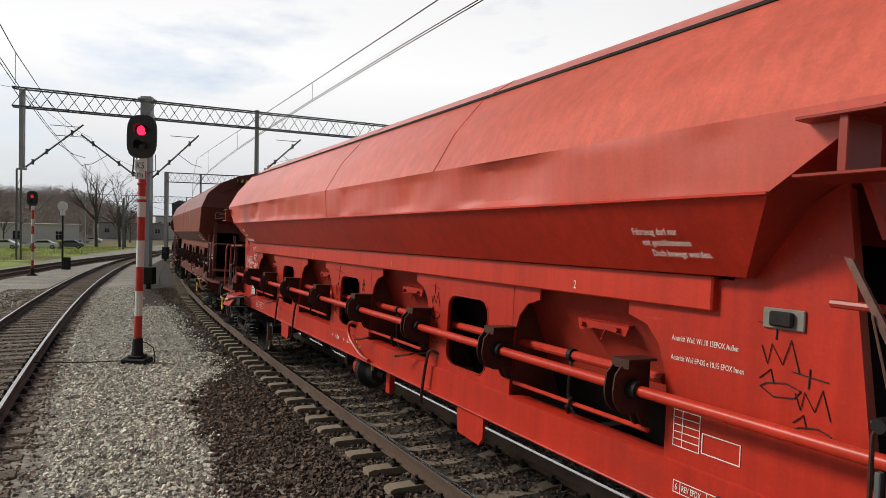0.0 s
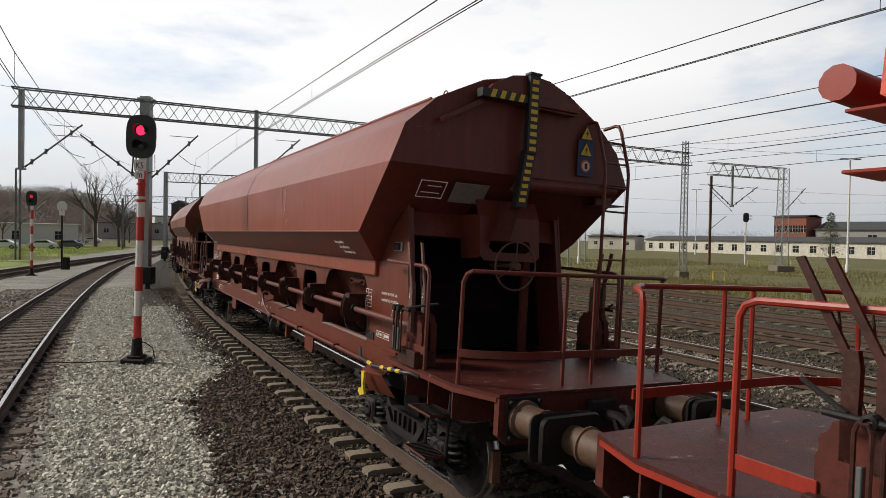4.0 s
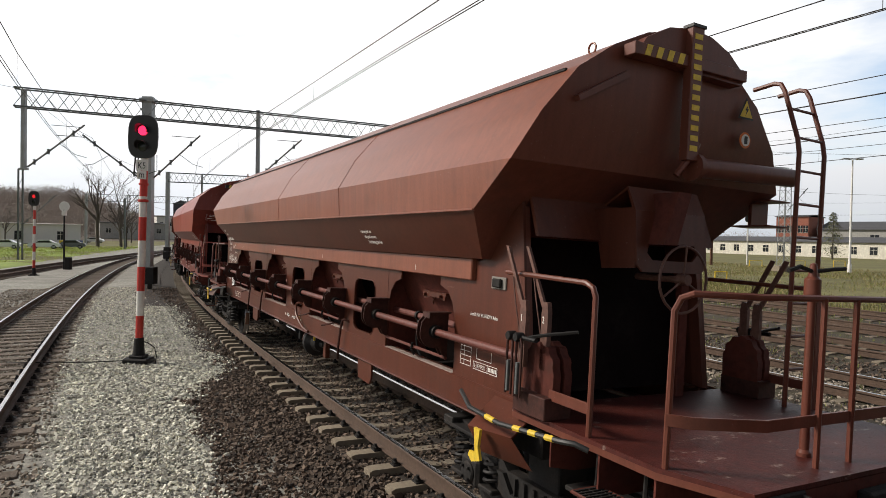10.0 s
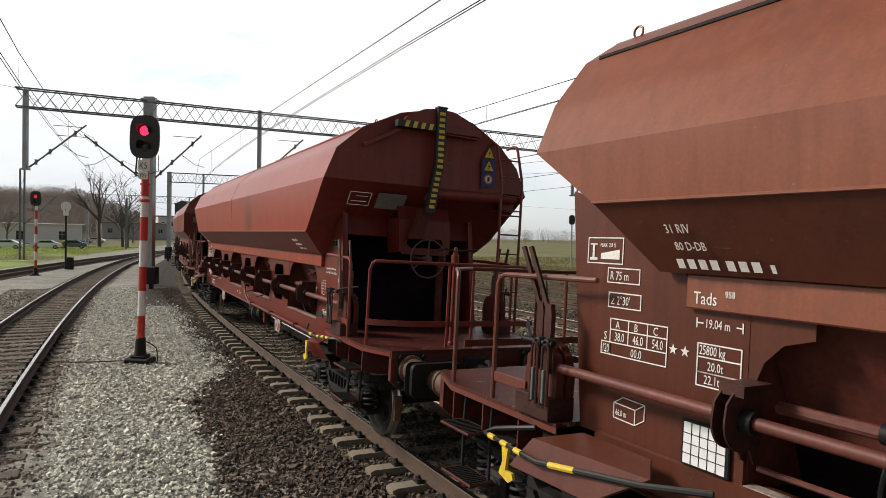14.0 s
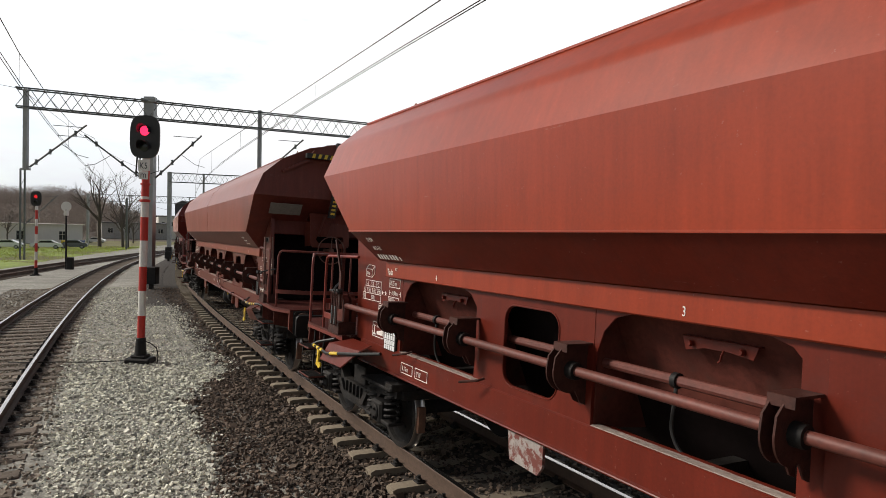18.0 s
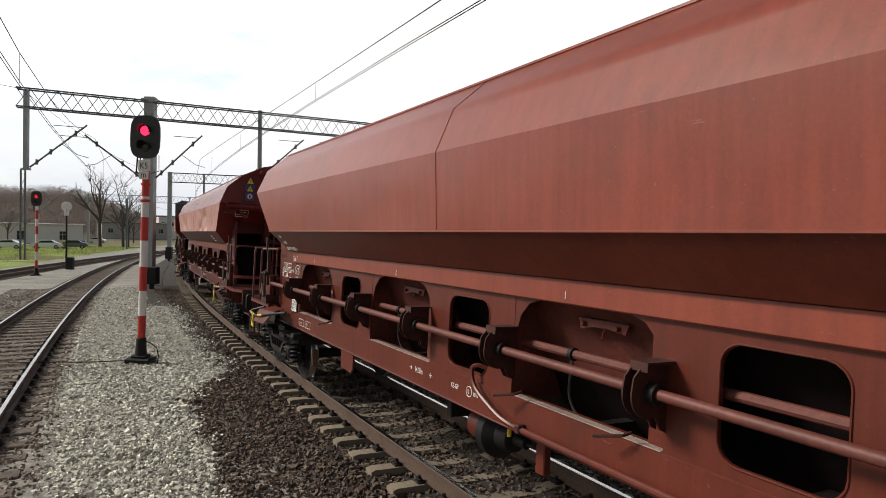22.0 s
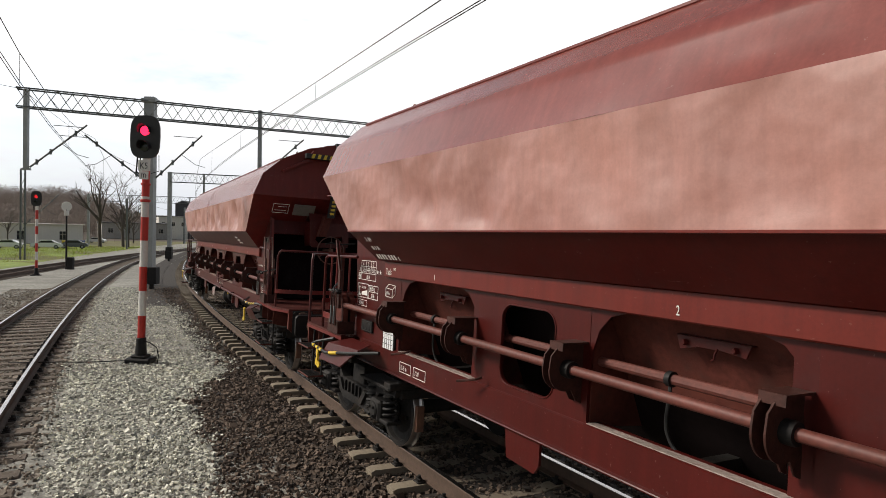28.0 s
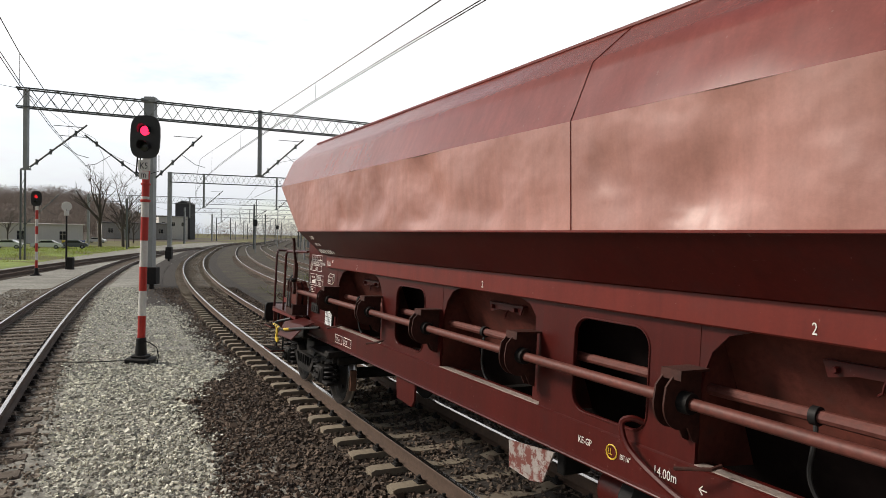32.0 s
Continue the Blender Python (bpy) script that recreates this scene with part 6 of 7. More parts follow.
        if sg < 0:
            part("shaft", stored(("shaft", kind), lambda: Shape().tube([(-7.0, -1.345, 1.665), (7.0 if kind == "A" else 7.37, -1.345, 1.665)], .036, 12)), steel, root, "long round operating shaft", INSET)
            for x in BRACKETS:
                if x > 5 and kind == "B":
                    x = 5.70
                b_ = part("shaft_bracket", stored("bracket", bracket), GREASY, root, "dark greasy bearing bracket", m @ Matrix.Translation((x, 0, 0)))
                for dx in (-.105, -.03):
                    part("bearing_cheek", stored(("bcheek", dx), lambda: bearing_cheek(dx)), GREASY, b_)
                part("bearing_hub", stored("bhub", bearing_hub), BLACK, b_)
            part("inner_shaft", stored("inner_shaft", lambda: Shape().tube([(-5.5, -.98, 1.72), (5.5, -.98, 1.72)], .036, 10)), steel, root)
            if k in (2, 4, 5, 6, 7):
                part("sill_pipe", stored("spipe", lambda: Shape().tube([(.95, -1.262, 1.035), (5.9, -1.262, 1.035)], .026, 10)), lower, root, "long round pipe along the sill", INSET)
                for x in (1.0, 2.9, 4.8):
                    part("pipe_clip", stored("pclip", lambda: Shape().box(-.03, .03, -1.297, -1.215, 1.0, 1.075, .008)), GREASY, root, at=INSET @ Matrix.Translation((x, 0, 0)))
            for x in (-3.3, 3.2):
                part("mud_flap", stored("flap", mud_flap), MOTTLED if k == 4 else lower, root, at=INSET @ Matrix.Translation((x, 0, 0)))
            part("air_pipe", stored("bpipe", bent_pipe), lower, root, at=INSET)
            if k in (1, 3):
                for x in (-3.55, -2.38, 2.55):
                    part("drain_pipe", stored("dpipe", drain_pipe), GREASY, root, "thin dark bent pipe", INSET @ Matrix.Translation((x, 0, 0)))
    for e in (-1, 1):
        mm = Matrix.Identity(4) if e > 0 else Matrix.Diagonal((-1, 1, 1, 1))
        for q, st in enumerate(STEPS):
            step = part("foot_step", stored(("fstep", q), lambda: foot_step(*st)), DIRTY_SHADED_RED, root, "grated foot step", mm)
            tagged(part("grating", stored(("grating", q), lambda: step_grating(*st)), GRIME, step), kind="stuff")
        for x in (7.86, 8.28):
            part("step_hanger", stored(("shang", x), lambda: step_hanger(x)), GRIME, root, at=mm)
        line = [(7.95, -1.40, 1.24), (7.88, -1.46, 1.27), (7.78, -1.49, 1.26), (7.1, -1.52, 1.20), (6.6, -1.48, 1.20), (6.2, -1.33, 1.24)] if e > 0 else \
               [(7.15, -1.32, 1.20), (7.50, -1.44, 1.11), (7.55, -1.50, 1.07), (6.86, -1.54, 1.06), (6.0, -1.48, 1.19), (5.62, -1.33, 1.25)]
        bar = part("brake_rod", stored(("rod", e), lambda: Shape().tube(line, .02, 8)), BLACKP, root, "black rod with yellow bands", mm)
        pa, pb = Vector(line[2]), Vector(line[3])
        pc = Vector(line[4])
        for i in range(4):
            u, v = .10 + .26 * i, .22 + .26 * i
            q0, q1 = (pa.lerp(pb, u), pa.lerp(pb, v)) if i < 3 else (pb.lerp(pc, .15), pb.lerp(pc, .42))
            part("yellow_band", stored(("band", e, i), lambda: Shape().tube([q0, q1], .0225, 8)), YELLOW, bar)
        part("release_handle", stored("rhandle", lambda: Shape().prism([(7.55, 1.0), (7.64, 1.0), (7.62, .86), (7.66, .76), (7.54, .72), (7.48, .76), (7.50, .80), (7.58, .80), (7.57, .88)], "y", -1.525, -1.50)), YELLOW, root, "yellow release handle", mm @ Matrix.Translation((-.80 if e > 0 else -.35, 0, .08)))
    part("under_frame", stored("uframe", under_frame), GRIME, root)
    part("inner_hopper", stored("ihopper", inner_hopper), INSIDE_SHADE, root)
    gear = part("brake_gear", stored("bgear", brake_gear), BLACK, root, "black brake cylinder with its rods", Matrix.Translation((.2, .26, .03)))
    part("air_reservoir", stored("bres", lambda: Shape().lathe([(0, -.52), (.12, -.51), (.165, -.46), (.17, -.22), (.13, -.20), (0, -.20)], "x", (0, -.98, .70), 18)), lower, gear)
    part("hanger", stored("bhang", lambda: Shape().box(.62, .74, -1.10, -1.02, .55, 1.0, .01)), lower, gear)
    part("tap", stored("btap", lambda: Shape().tube([(.26, -1.12, .92), (.30, -1.16, .86), (.30, -1.16, .78)], .022, 7)), YELLOW, gear, "yellow tap")
    if k in (6, 7):
        part("splash_plate", stored("splash", lambda: Shape().prism([(-1.07, .90), (-.48, .97), (-.60, .70), (-.75, .66), (-1.05, .68)], "y", -1.14, -1.125)), MOTTLED, root, "flaking pale splash plate")
    for x in (-5.2, -3.75, .98, 2.2):
        part("pin_handle", stored("pinh", lambda: Shape().tube([(0, -1.24, 1.34), (-.02, -1.30, 1.32), (-.22, -1.37, 1.27)], .012, 6)), GREASY, root, at=INSET @ Matrix.Translation((x, 0, 0)))
    for e in (-1, 1):
        wagon_end(root, k, END_PAINTS[k], e, -1 if k in (1, 6) else 1)
    sets = bogie(root, k, -7.0) + bogie(root, k, 7.0)
    WHEELS.extend((ws, x) for ws, x in sets)
    markings(root, k, kind)
    return root


WAGONS = {k: wagon(k) for k in range(1, 8)}


# ---- signals ----
def oval(c, w, h, y0, y1, n=28):
    """An upright rounded board facing along y."""
    pts = []
    for k in range(n):
        a = 2 * math.pi * k / n
        pts.append((c[0] + w * math.copysign(abs(math.cos(a)) ** .62, math.cos(a)), c[1] + h * math.copysign(abs(math.sin(a)) ** .62, math.sin(a))))
    return Shape().prism(pts, "y", y0, y1)


def hood(c, r, depth):
    """Half-open visor over a lens, facing -y."""
    s = Shape()
    pts = [(c[0] + r * math.cos(radians(a)), c[2] + r * math.sin(radians(a))) for a in range(-20, 201, 20)]
    vs = [(x, c[1], z) for x, z in pts] + [(x * .98 + c[0] * .02, c[1] - depth * (.55 + .45 * max(0, (z - c[2]) / r)), z * .98 + c[2] * .02) for x, z in pts]
    n = len(pts)
    return s.add(vs, [(k, k + 1, n + k + 1, n + k) for k in range(n - 1)])


def banded_mast(root, r, z0, bands, top_r=None):
    z = z0
    for i, (h, mat) in enumerate(bands):
        part("mast_section", Shape().lathe([(r, z), (r, z + h)], "z", (0, 0, 0), 18), mat, root)
        z += h
    return z


def light_signal(x, y, z, lean, turn, lamp, label, scale=1.0, boards=True):
    m = Matrix.Translation((x, y, z)) @ Matrix.Rotation(radians(turn), 4, "Z") @ Matrix.Rotation(radians(lean), 4, "Y") @ Matrix.Scale(scale, 4)
    root = thing("light_signal", m, label, "railway signal", "light signals beside the tracks")
    part("foot", Shape().box(-.27, .27, -.2, .2, -.05, .07, .03).box(-.16, .16, -.14, .14, .07, .13, .02), BLACK, root, "black cast foot")
    part("mast_socket", Shape().lathe([(.13, .12), (.115, .20), (.10, .48), (.085, .50)], "z", (0, 0, 0), 18), BLACK, root, "black socket")
    banded_mast(root, .078, .45, [(.52, SIGNAL_RED), (.53, SIGNAL_WHITE), (.52, SIGNAL_RED), (.56, SIGNAL_WHITE), (.50, SIGNAL_RED), (.44, SIGNAL_WHITE), (.55, SIGNAL_RED), (.35, SIGNAL_WHITE)])
    hd = part("signal_head", oval((0, 4.78), .315, .455, -.10, -.06), BLACKP, root, "black oval signal board")
    part("lamp_housing", Shape().box(-.17, .17, -.06, .16, 4.45, 5.12, .05), BLACKP, hd)
    for dz, mat in ((.13, lamp), (-.21, LENS)):
        part("lens", Shape().lathe([(0, -.012), (.07, -.01), (.10, .005), (.105, .02)], "y", (0, -.115, 4.78 + dz), 20), mat, hd)
        part("visor", hood((0, -.10, 4.78 + dz), .125, .20), BLACKP, hd)
    part("bracket", Shape().tube([(-.20, .02, 4.42), (-.22, .02, 4.05), (-.02, .04, 3.88)], .018, 6).tube([(-.14, .02, 4.40), (-.15, .02, 4.05)], .014, 6).tube([(.24, .05, 4.42), (.25, .05, 4.08), (.08, .05, 4.02)], .008, 5), BLACK, root)
    if boards:
        b1 = part("identity_board", Shape().box(-.125, .125, -.112, -.10, 4.06, 4.29, .004), SIGNAL_WHITE, root, "white identity board")
        t1 = lettering("K5", .19, b1, 0, 4.105, -.1135, .82, BLACKP, center=True)
        b2 = part("lower_board", Shape().box(-.10, .10, -.112, -.10, 3.88, 4.05, .004), SIGNAL_WHITE, root)
        lettering("m", .19, b2, 0, 3.915, -.1135, .9, BLACKP, center=True)
        part("collar", Shape().lathe([(.09, 0), (.105, .01), (.105, .05), (.09, .06)], "z", (0, 0, 3.40), 16).lathe([(.09, 0), (.10, .01), (.10, .04), (.09, .05)], "z", (0, 0, 3.76), 16), SIGNAL_RED, root)
        part("cable", Shape().tube([(.07, -.05, .44), (.22, -.06, .40), (.36, -.05, .30), (.40, -.05, .12), (.38, -.05, -.04), (.33, -.06, -.07)], .012, 6), BLACK, root, "black cable loop")
    return root


light_signal(-6.45, 13.58, -.14, 1.1, 0, RED_LAMP, "red and white banded light signal showing red")
light_signal(-25.2, 39.3, -.22, .3, 8, RED_LAMP_DIM, "distant red and white banded light signal showing red", 1.0, False)
box_cable = Shape().tube([(-9.0, 13.15, -.15), (-8.2, 13.2, -.13), (-7.4, 13.3, -.135), (-6.7, 13.45, -.12)], .012, 6)
solid("ground_cable", box_cable, BLACK, "thin black cable lying across the gravel", "cable")

disc = thing("disc_signal", Matrix.Translation((-27.2, 45.8, -.25)), "white round signal back on a thin black post", "railway signal")
part("post", Shape().lathe([(.07, 0), (.055, 4.4)], "z", (0, 0, 0), 12), BLACK, disc)
part("disc", Shape().lathe([(0, -.05), (.34, -.05), (.36, -.03), (.36, .03), (.30, .06), (0, .07)], "y", (0, 0, 4.6), 24), SIGNAL_WHITE, disc, "white round disc")
part("lamp_box", Shape().box(-.14, .14, -.12, .12, 3.95, 4.3, .03), SIGNAL_WHITE, disc)
part("relay_box", Shape().box(.12, .52, -.16, .16, 0, .95, .03), BLACK, disc, "black relay box")
for x, y, h in ((-14.4, 31.4, 1.2), (-28.5, 66, 1.4), (-26.8, 62, 1.1)):
    cab = thing("relay_cabinet", Matrix.Translation((x, y, -.3)), "dark trackside relay cabinet on a short post", "cabinet", "trackside cabinets")
    part("cabinet", Shape().box(-.3, .3, -.22, .22, .35, h, .03), BLACK, cab)
    part("leg", Shape().box(-.08, .08, -.08, .08, 0, .36), GRIME, cab)


# ---- overhead line ----
GA, GB = Vector((-20.9, 31.02, 0)), Vector((20.3, 51.8, 0))
GD = (GB - GA).normalized()


def truss(p, q, z0, z1, width, step, r=.035, mat=DARK_GALV, root=None, name="beam"):
    """Box truss from p to q: four chords, zigzag lacing on all faces."""
    d = (q - p)
    ln = d.length
    d.normalize()
    nrm = Vector((-d.y, d.x, 0)) * (width / 2)
    up0, up1 = Vector((0, 0, z0)), Vector((0, 0, z1))
    s = Shape()
    for side in (-1, 1):
        for up in (up0, up1):
            s.tube([p + nrm * side + up, q + nrm * side + up], r * 1.25, 4)
        n = max(2, int(ln / step))
        lo, hi = (up0, up1) if side < 0 else (up1, up0)   # the lacing of the two faces is crossed
        for i in range(n):
            a, b, c = p + d * (ln * i / n), p + d * (ln * (i + .5) / n), p + d * (ln * (i + 1) / n)
            s.tube([a + nrm * side + lo, b + nrm * side + hi], r * .48, 4)
            s.tube([b + nrm * side + hi, c + nrm * side + lo], r * .48, 4)
    for i in range(n + 1):
        a = p + d * (ln * i / n)
        s.tube([a - nrm + up0, a + nrm + up0], r * .55, 4)
        s.tube([a - nrm + up1, a + nrm + up1], r * .55, 4)
    return part(name, s, mat, root)


def lattice_column(root, x, y, h, w=.5, turn=0.0, mat=GALV, step=.55):
    s = Shape()
    c, sn = math.cos(turn), math.sin(turn)

    def at(a, b, z):
        k = 1 - .25 * z / h
        return (x + (a * c - b * sn) * k, y + (a * sn + b * c) * k, z)
    for a in (-w / 2, w / 2):
        for b in (-w / 2, w / 2):
            s.tube([at(a, b, -.3), at(a, b, h)], .045, 4)
    n = int(h / step)
    for i in range(n):
        z0, z1 = h * i / n, h * (i + 1) / n
        for sg in (-1, 1):
            e = w / 2 * sg
            s.tube([at(-w / 2 * (1 if i % 2 else -1), e, z0), at(w / 2 * (1 if i % 2 else -1), e, z1)], .022, 4)
            s.tube([at(e, -w / 2 * (1 if i % 2 else -1), z0), at(e, w / 2 * (1 if i % 2 else -1), z1)], .022, 4)
    col = part("column", s, mat, root, "lattice steel column")
    part("footing", Shape().box(x - w, x + w, y - w, y + w, -.4, .25, .05), CONCRETE, root)
    return col


def boom(root, base, tip, side=1):
    """Slanting cantilever with its insulators, top tie and steady arm."""
    base, tip = Vector(base), Vector(tip)
    s = Shape()
    s.tube([base, tip], .045, 6)
    d = tip - base
    for u in (.12, .36, .80):
        a = base + d * u
        s.lathe([(.0, -.14), (.075, -.12), (.05, -.06), (.085, 0), (.05, .06), (.075, .12), (0, .14)], "z", (a.x, a.y, a.z), 8)
    ob = part("boom", s, DARK_GALV, root)
    h = Vector((d.x, d.y, 0)).normalized()
    t = Shape().tube([tip - d * .06, tip - d * .06 - h * 1.3 * side], .018, 5)
    mid = base + d * .55
    part("registration_tube", t, DARK_GALV, ob)
    part("steady_arm", Shape().tube([mid, mid + Vector((0, 0, -.5)) + h * .7, mid + Vector((0, 0, -.62)) + h * 1.2], .016, 5), DARK_GALV, ob)
    return ob


def drop_post(root, at, z0, z1):
    return part("drop_post", Shape().box(at.x - .10, at.x + .10, at.y - .10, at.y + .10, z0, z1, .01).box(at.x - .22, at.x + .22, at.y - .08, at.y + .08, z0 - .05, z0 + .05, .01), GALV, root)


def along(a):
    return GA + GD * a


gantry = thing("catenary_gantry", Matrix.Identity(4), "long lattice steel gantry carrying the overhead wires across the tracks", "gantry", "overhead line gantries")
truss(GA, along(24.5), 8.62, 9.52, .5, 1.15, .036, DARK_GALV, gantry)
truss(along(24.5), GB, 8.85, 9.85, .5, 1.15, .036, DARK_GALV, gantry)
cl = along(5.93)
part("column", Shape().prism([(-.26, -.2), (.26, -.2), (.26, .2), (-.26, .2)], "z", -.4, 9.75).box(-.38, .38, -.3, .3, 9.45, 9.66, .02), GALV, gantry, "stout grey steel column", Matrix.Translation((cl.x, cl.y, 0)))
lattice_column(gantry, 19.8, 51.5, 10.8, .42, .46, GALV, .4)
for a, z0, z1 in ((.4, 5.6, 9.5), (11.6, 5.95, 9.65), (33.9, 5.85, 9.95), (22.5, 6.0, 9.8)):
    drop_post(gantry, along(a), z0, z1)
boom(gantry, along(.55) + Vector((0, 0, 5.7)), along(3.0) + Vector((0, 0, 8.0)))
boom(gantry, along(5.6) + Vector((0, 0, 5.4)), along(2.9) + Vector((0, 0, 7.5)), -1)
boom(gantry, along(6.2) + Vector((0, 0, 5.5)), along(8.5) + Vector((0, 0, 7.95)))
boom(gantry, along(11.8) + Vector((0, 0, 6.0)), along(14.1) + Vector((0, 0, 8.2)))
boom(gantry, along(22.7) + Vector((0, 0, 6.0)), along(25.0) + Vector((0, 0, 8.2)))
boom(gantry, along(34.1) + Vector((0, 0, 5.95)), along(36.4) + Vector((0, 0, 8.2)))


def portal(p, q, z0, z1, label, posts=(), left=True, right=True, w=.5, mat=DARK_GALV, step=1.2):
    root = thing("catenary_gantry", Matrix.Identity(4), label, "gantry", "overhead line gantries")
    p, q = Vector((*p, 0)), Vector((*q, 0))
    truss(p, q, z0, z1, w, step, .045, mat, root)
    d = (q - p).normalized()
    for ok, at in ((left, p), (right, q)):
        if ok:
            part("column", Shape().prism([(-.22, -.18), (.22, -.18), (.22, .18), (-.22, .18)], "z", -.4, z1 + .1), GALV, root, at=Matrix.Translation((at.x, at.y, 0)))
    for a in posts:
        c = p + d * a
        drop_post(root, c, 5.9, z1)
        boom(root, c + Vector((0, 0, 6.0)) + d * .15, c + Vector((0, 0, 8.1)) + d * 2.3)
    return root


portal((-34.4, 79.7), (1.5, 92.0), 8.95, 10.1, "second lattice gantry over the tracks farther down the line", (4, 13, 22), step=1.3)
portal((-75, 134), (-31, 146), 9.0, 10.4, "distant lattice gantry over the tracks", (8, 20, 34), step=1.6)
for s in (190, 245, 305, 370, 450, 540):
    a, b = on_line(s, -16, 0, False), on_line(s, 24, 0, False)
    portal((a.x, a.y), (b.x, b.y), 8.6, 9.8, "far gantry of the overhead line down the straight", (10, 18, 26), step=3.0)

rg = thing("catenary_gantry", Matrix.Identity(4), "half portal of lattice steel over the sidings beyond the tracks", "gantry", "overhead line gantries")
lattice_column(rg, 37.1, 68.6, 10.75, .95, .35, GALV, .7)
truss(Vector((37.1, 68.6, 0)), Vector((27.4, 64.7, 0)), 9.55, 10.75, .7, 1.35, .045, GALV, rg)
drop_post(rg, Vector((30.3, 65.9, 0)), 6.4, 10.6)
boom(rg, (30.5, 66.0, 6.5), (33.6, 67.2, 8.6))
boom(rg, (30.1, 65.8, 6.5), (27.2, 64.6, 8.6), -1)
boom(rg, (37.5, 68.7, 6.3), (40.2, 69.8, 8.8))
pole = thing("catenary_mast", Matrix.Translation((35.0, 82.1, -.3)), "dark steel mast with slanting bracket arms", "mast")
part("mast", Shape().prism([(-.14, -.12), (.14, -.12), (.14, .12), (-.14, .12)], "z", 0, 11.5), RUST, pole)
part("arm", Shape().tube([(0, 0, 10.3), (4.5, .6, 10.0)], .05, 5).tube([(0, 0, 9.6), (3.0, .4, 7.0)], .04, 5).tube([(0, 0, 4.6), (2.2, .3, 6.4)], .04, 5), DARK_GALV, pole)
twin = thing("catenary_mast", Matrix.Translation((-42.1, 63.5, -.4)), "slender twin-post mast beside the far side track", "mast")
for dx in (-.22, .22):
    part("post", Shape().box(dx - .06, dx + .06, -.08, .08, 0, 9.1, .01), DARK_GALV, twin)
part("lacing", Shape().tube([(-.2, 0, 1), (.2, 0, 1.8), (-.2, 0, 2.6), (.2, 0, 3.4), (-.2, 0, 4.2), (.2, 0, 5), (-.2, 0, 5.8), (.2, 0, 6.6), (-.2, 0, 7.4), (.2, 0, 8.2)], .025, 4), DARK_GALV, twin)
boom(twin, (.3, 0, 3.6), (3.4, .3, 6.6))


for s, off in [(112 + 21 * i, (-13.5, 26.5, 33.0)[i % 3]) for i in range(16)] + [(120 + 30 * i, 7.0 + (i % 2) * 9.4) for i in range(7)]:
    c = on_line(s, off, 0, False)
    far_mast = thing("catenary_mast", Matrix.Translation((c.x, c.y, -.4)), "slim grey overhead line mast beside the far tracks", "mast", "far catenary masts")
    part("mast", Shape().prism([(-.13, -.11), (.13, -.11), (.13, .11), (-.13, .11)], "z", 0, 8.6), DARK_GALV, far_mast)
    part("arm", Shape().tube([(0, 0, 6.2), (2.4, .2, 7.6)], .05, 5), DARK_GALV, far_mast)
for s, off in ((70, 11.6), (96, 6.9), (128, 16.2), (150, 11.6)):
    c = on_line(s, off, 0, False)
    q = thing("light_signal", Matrix.Translation((c.x, c.y, -.3)), "small dark signal on a grey post down the line", "railway signal", "light signals beside the tracks")
    part("post", Shape().lathe([(.08, 0), (.08, 4.2)], "z", (0, 0, 0), 10), GALV, q)
    part("signal_head", oval((0, 4.6), .30, .5, -.1, .1), BLACKP, q)


def lit_post(x, y, h, label="tall grey yard lamp post with two lamp heads"):
    root = thing("yard_lamp", Matrix.Translation((x, y, -.4)), label, "lamp post", "yard lamps")
    part("pole", Shape().lathe([(.20, 0), (.19, .9), (.13, 1.0), (.075, h)], "z", (0, 0, 0), 12), SIGNAL_WHITE, root)
    for sg in (-1, 1):
        part("lamp_head", Shape().box(sg * .75 - .38, sg * .75 + .38, -.16, .16, h - .02, h + .12, .04).tube([(0, 0, h - .05), (sg * .6, 0, h)], .035, 6), GALV, root)
    return root


lit_post(44.4, 68.8, 12.3)
lit_post(60.8, 150.6, 15.5)
lit_post(17.9, 81.5, 14.0)
lit_post(40.5, 140.0, 14.5)
sg_r = thing("light_signal", Matrix.Translation((40.9, 84.7, -.3)), "black signal head on a plain white post across the yard", "railway signal", "light signals beside the tracks")
part("post", Shape().lathe([(.10, 0), (.09, 6.2)], "z", (0, 0, 0), 12), SIGNAL_WHITE, sg_r)
part("signal_head", oval((0, 6.35), .36, .62, -.1, .1), BLACKP, sg_r)
part("visor", Shape().box(.2, .8, -.12, .12, 6.5, 6.6, .02).box(.2, .8, -.12, .12, 6.1, 6.2, .02), BLACKP, sg_r)
for i, (x, y, r) in enumerate(((13.4, 66.0, .3), (20.2, 88.0, .3))):
    q = thing("light_signal", Matrix.Translation((x, y, -.3)), "small dark signal on a grey post among the sidings", "railway signal", "light signals beside the tracks")
    part("post", Shape().lathe([(.08, 0), (.08, 4.6)], "z", (0, 0, 0), 10), GALV, q)
    part("signal_head", oval((0, 5.0), .30, .5, -.1, .1), BLACKP, q)


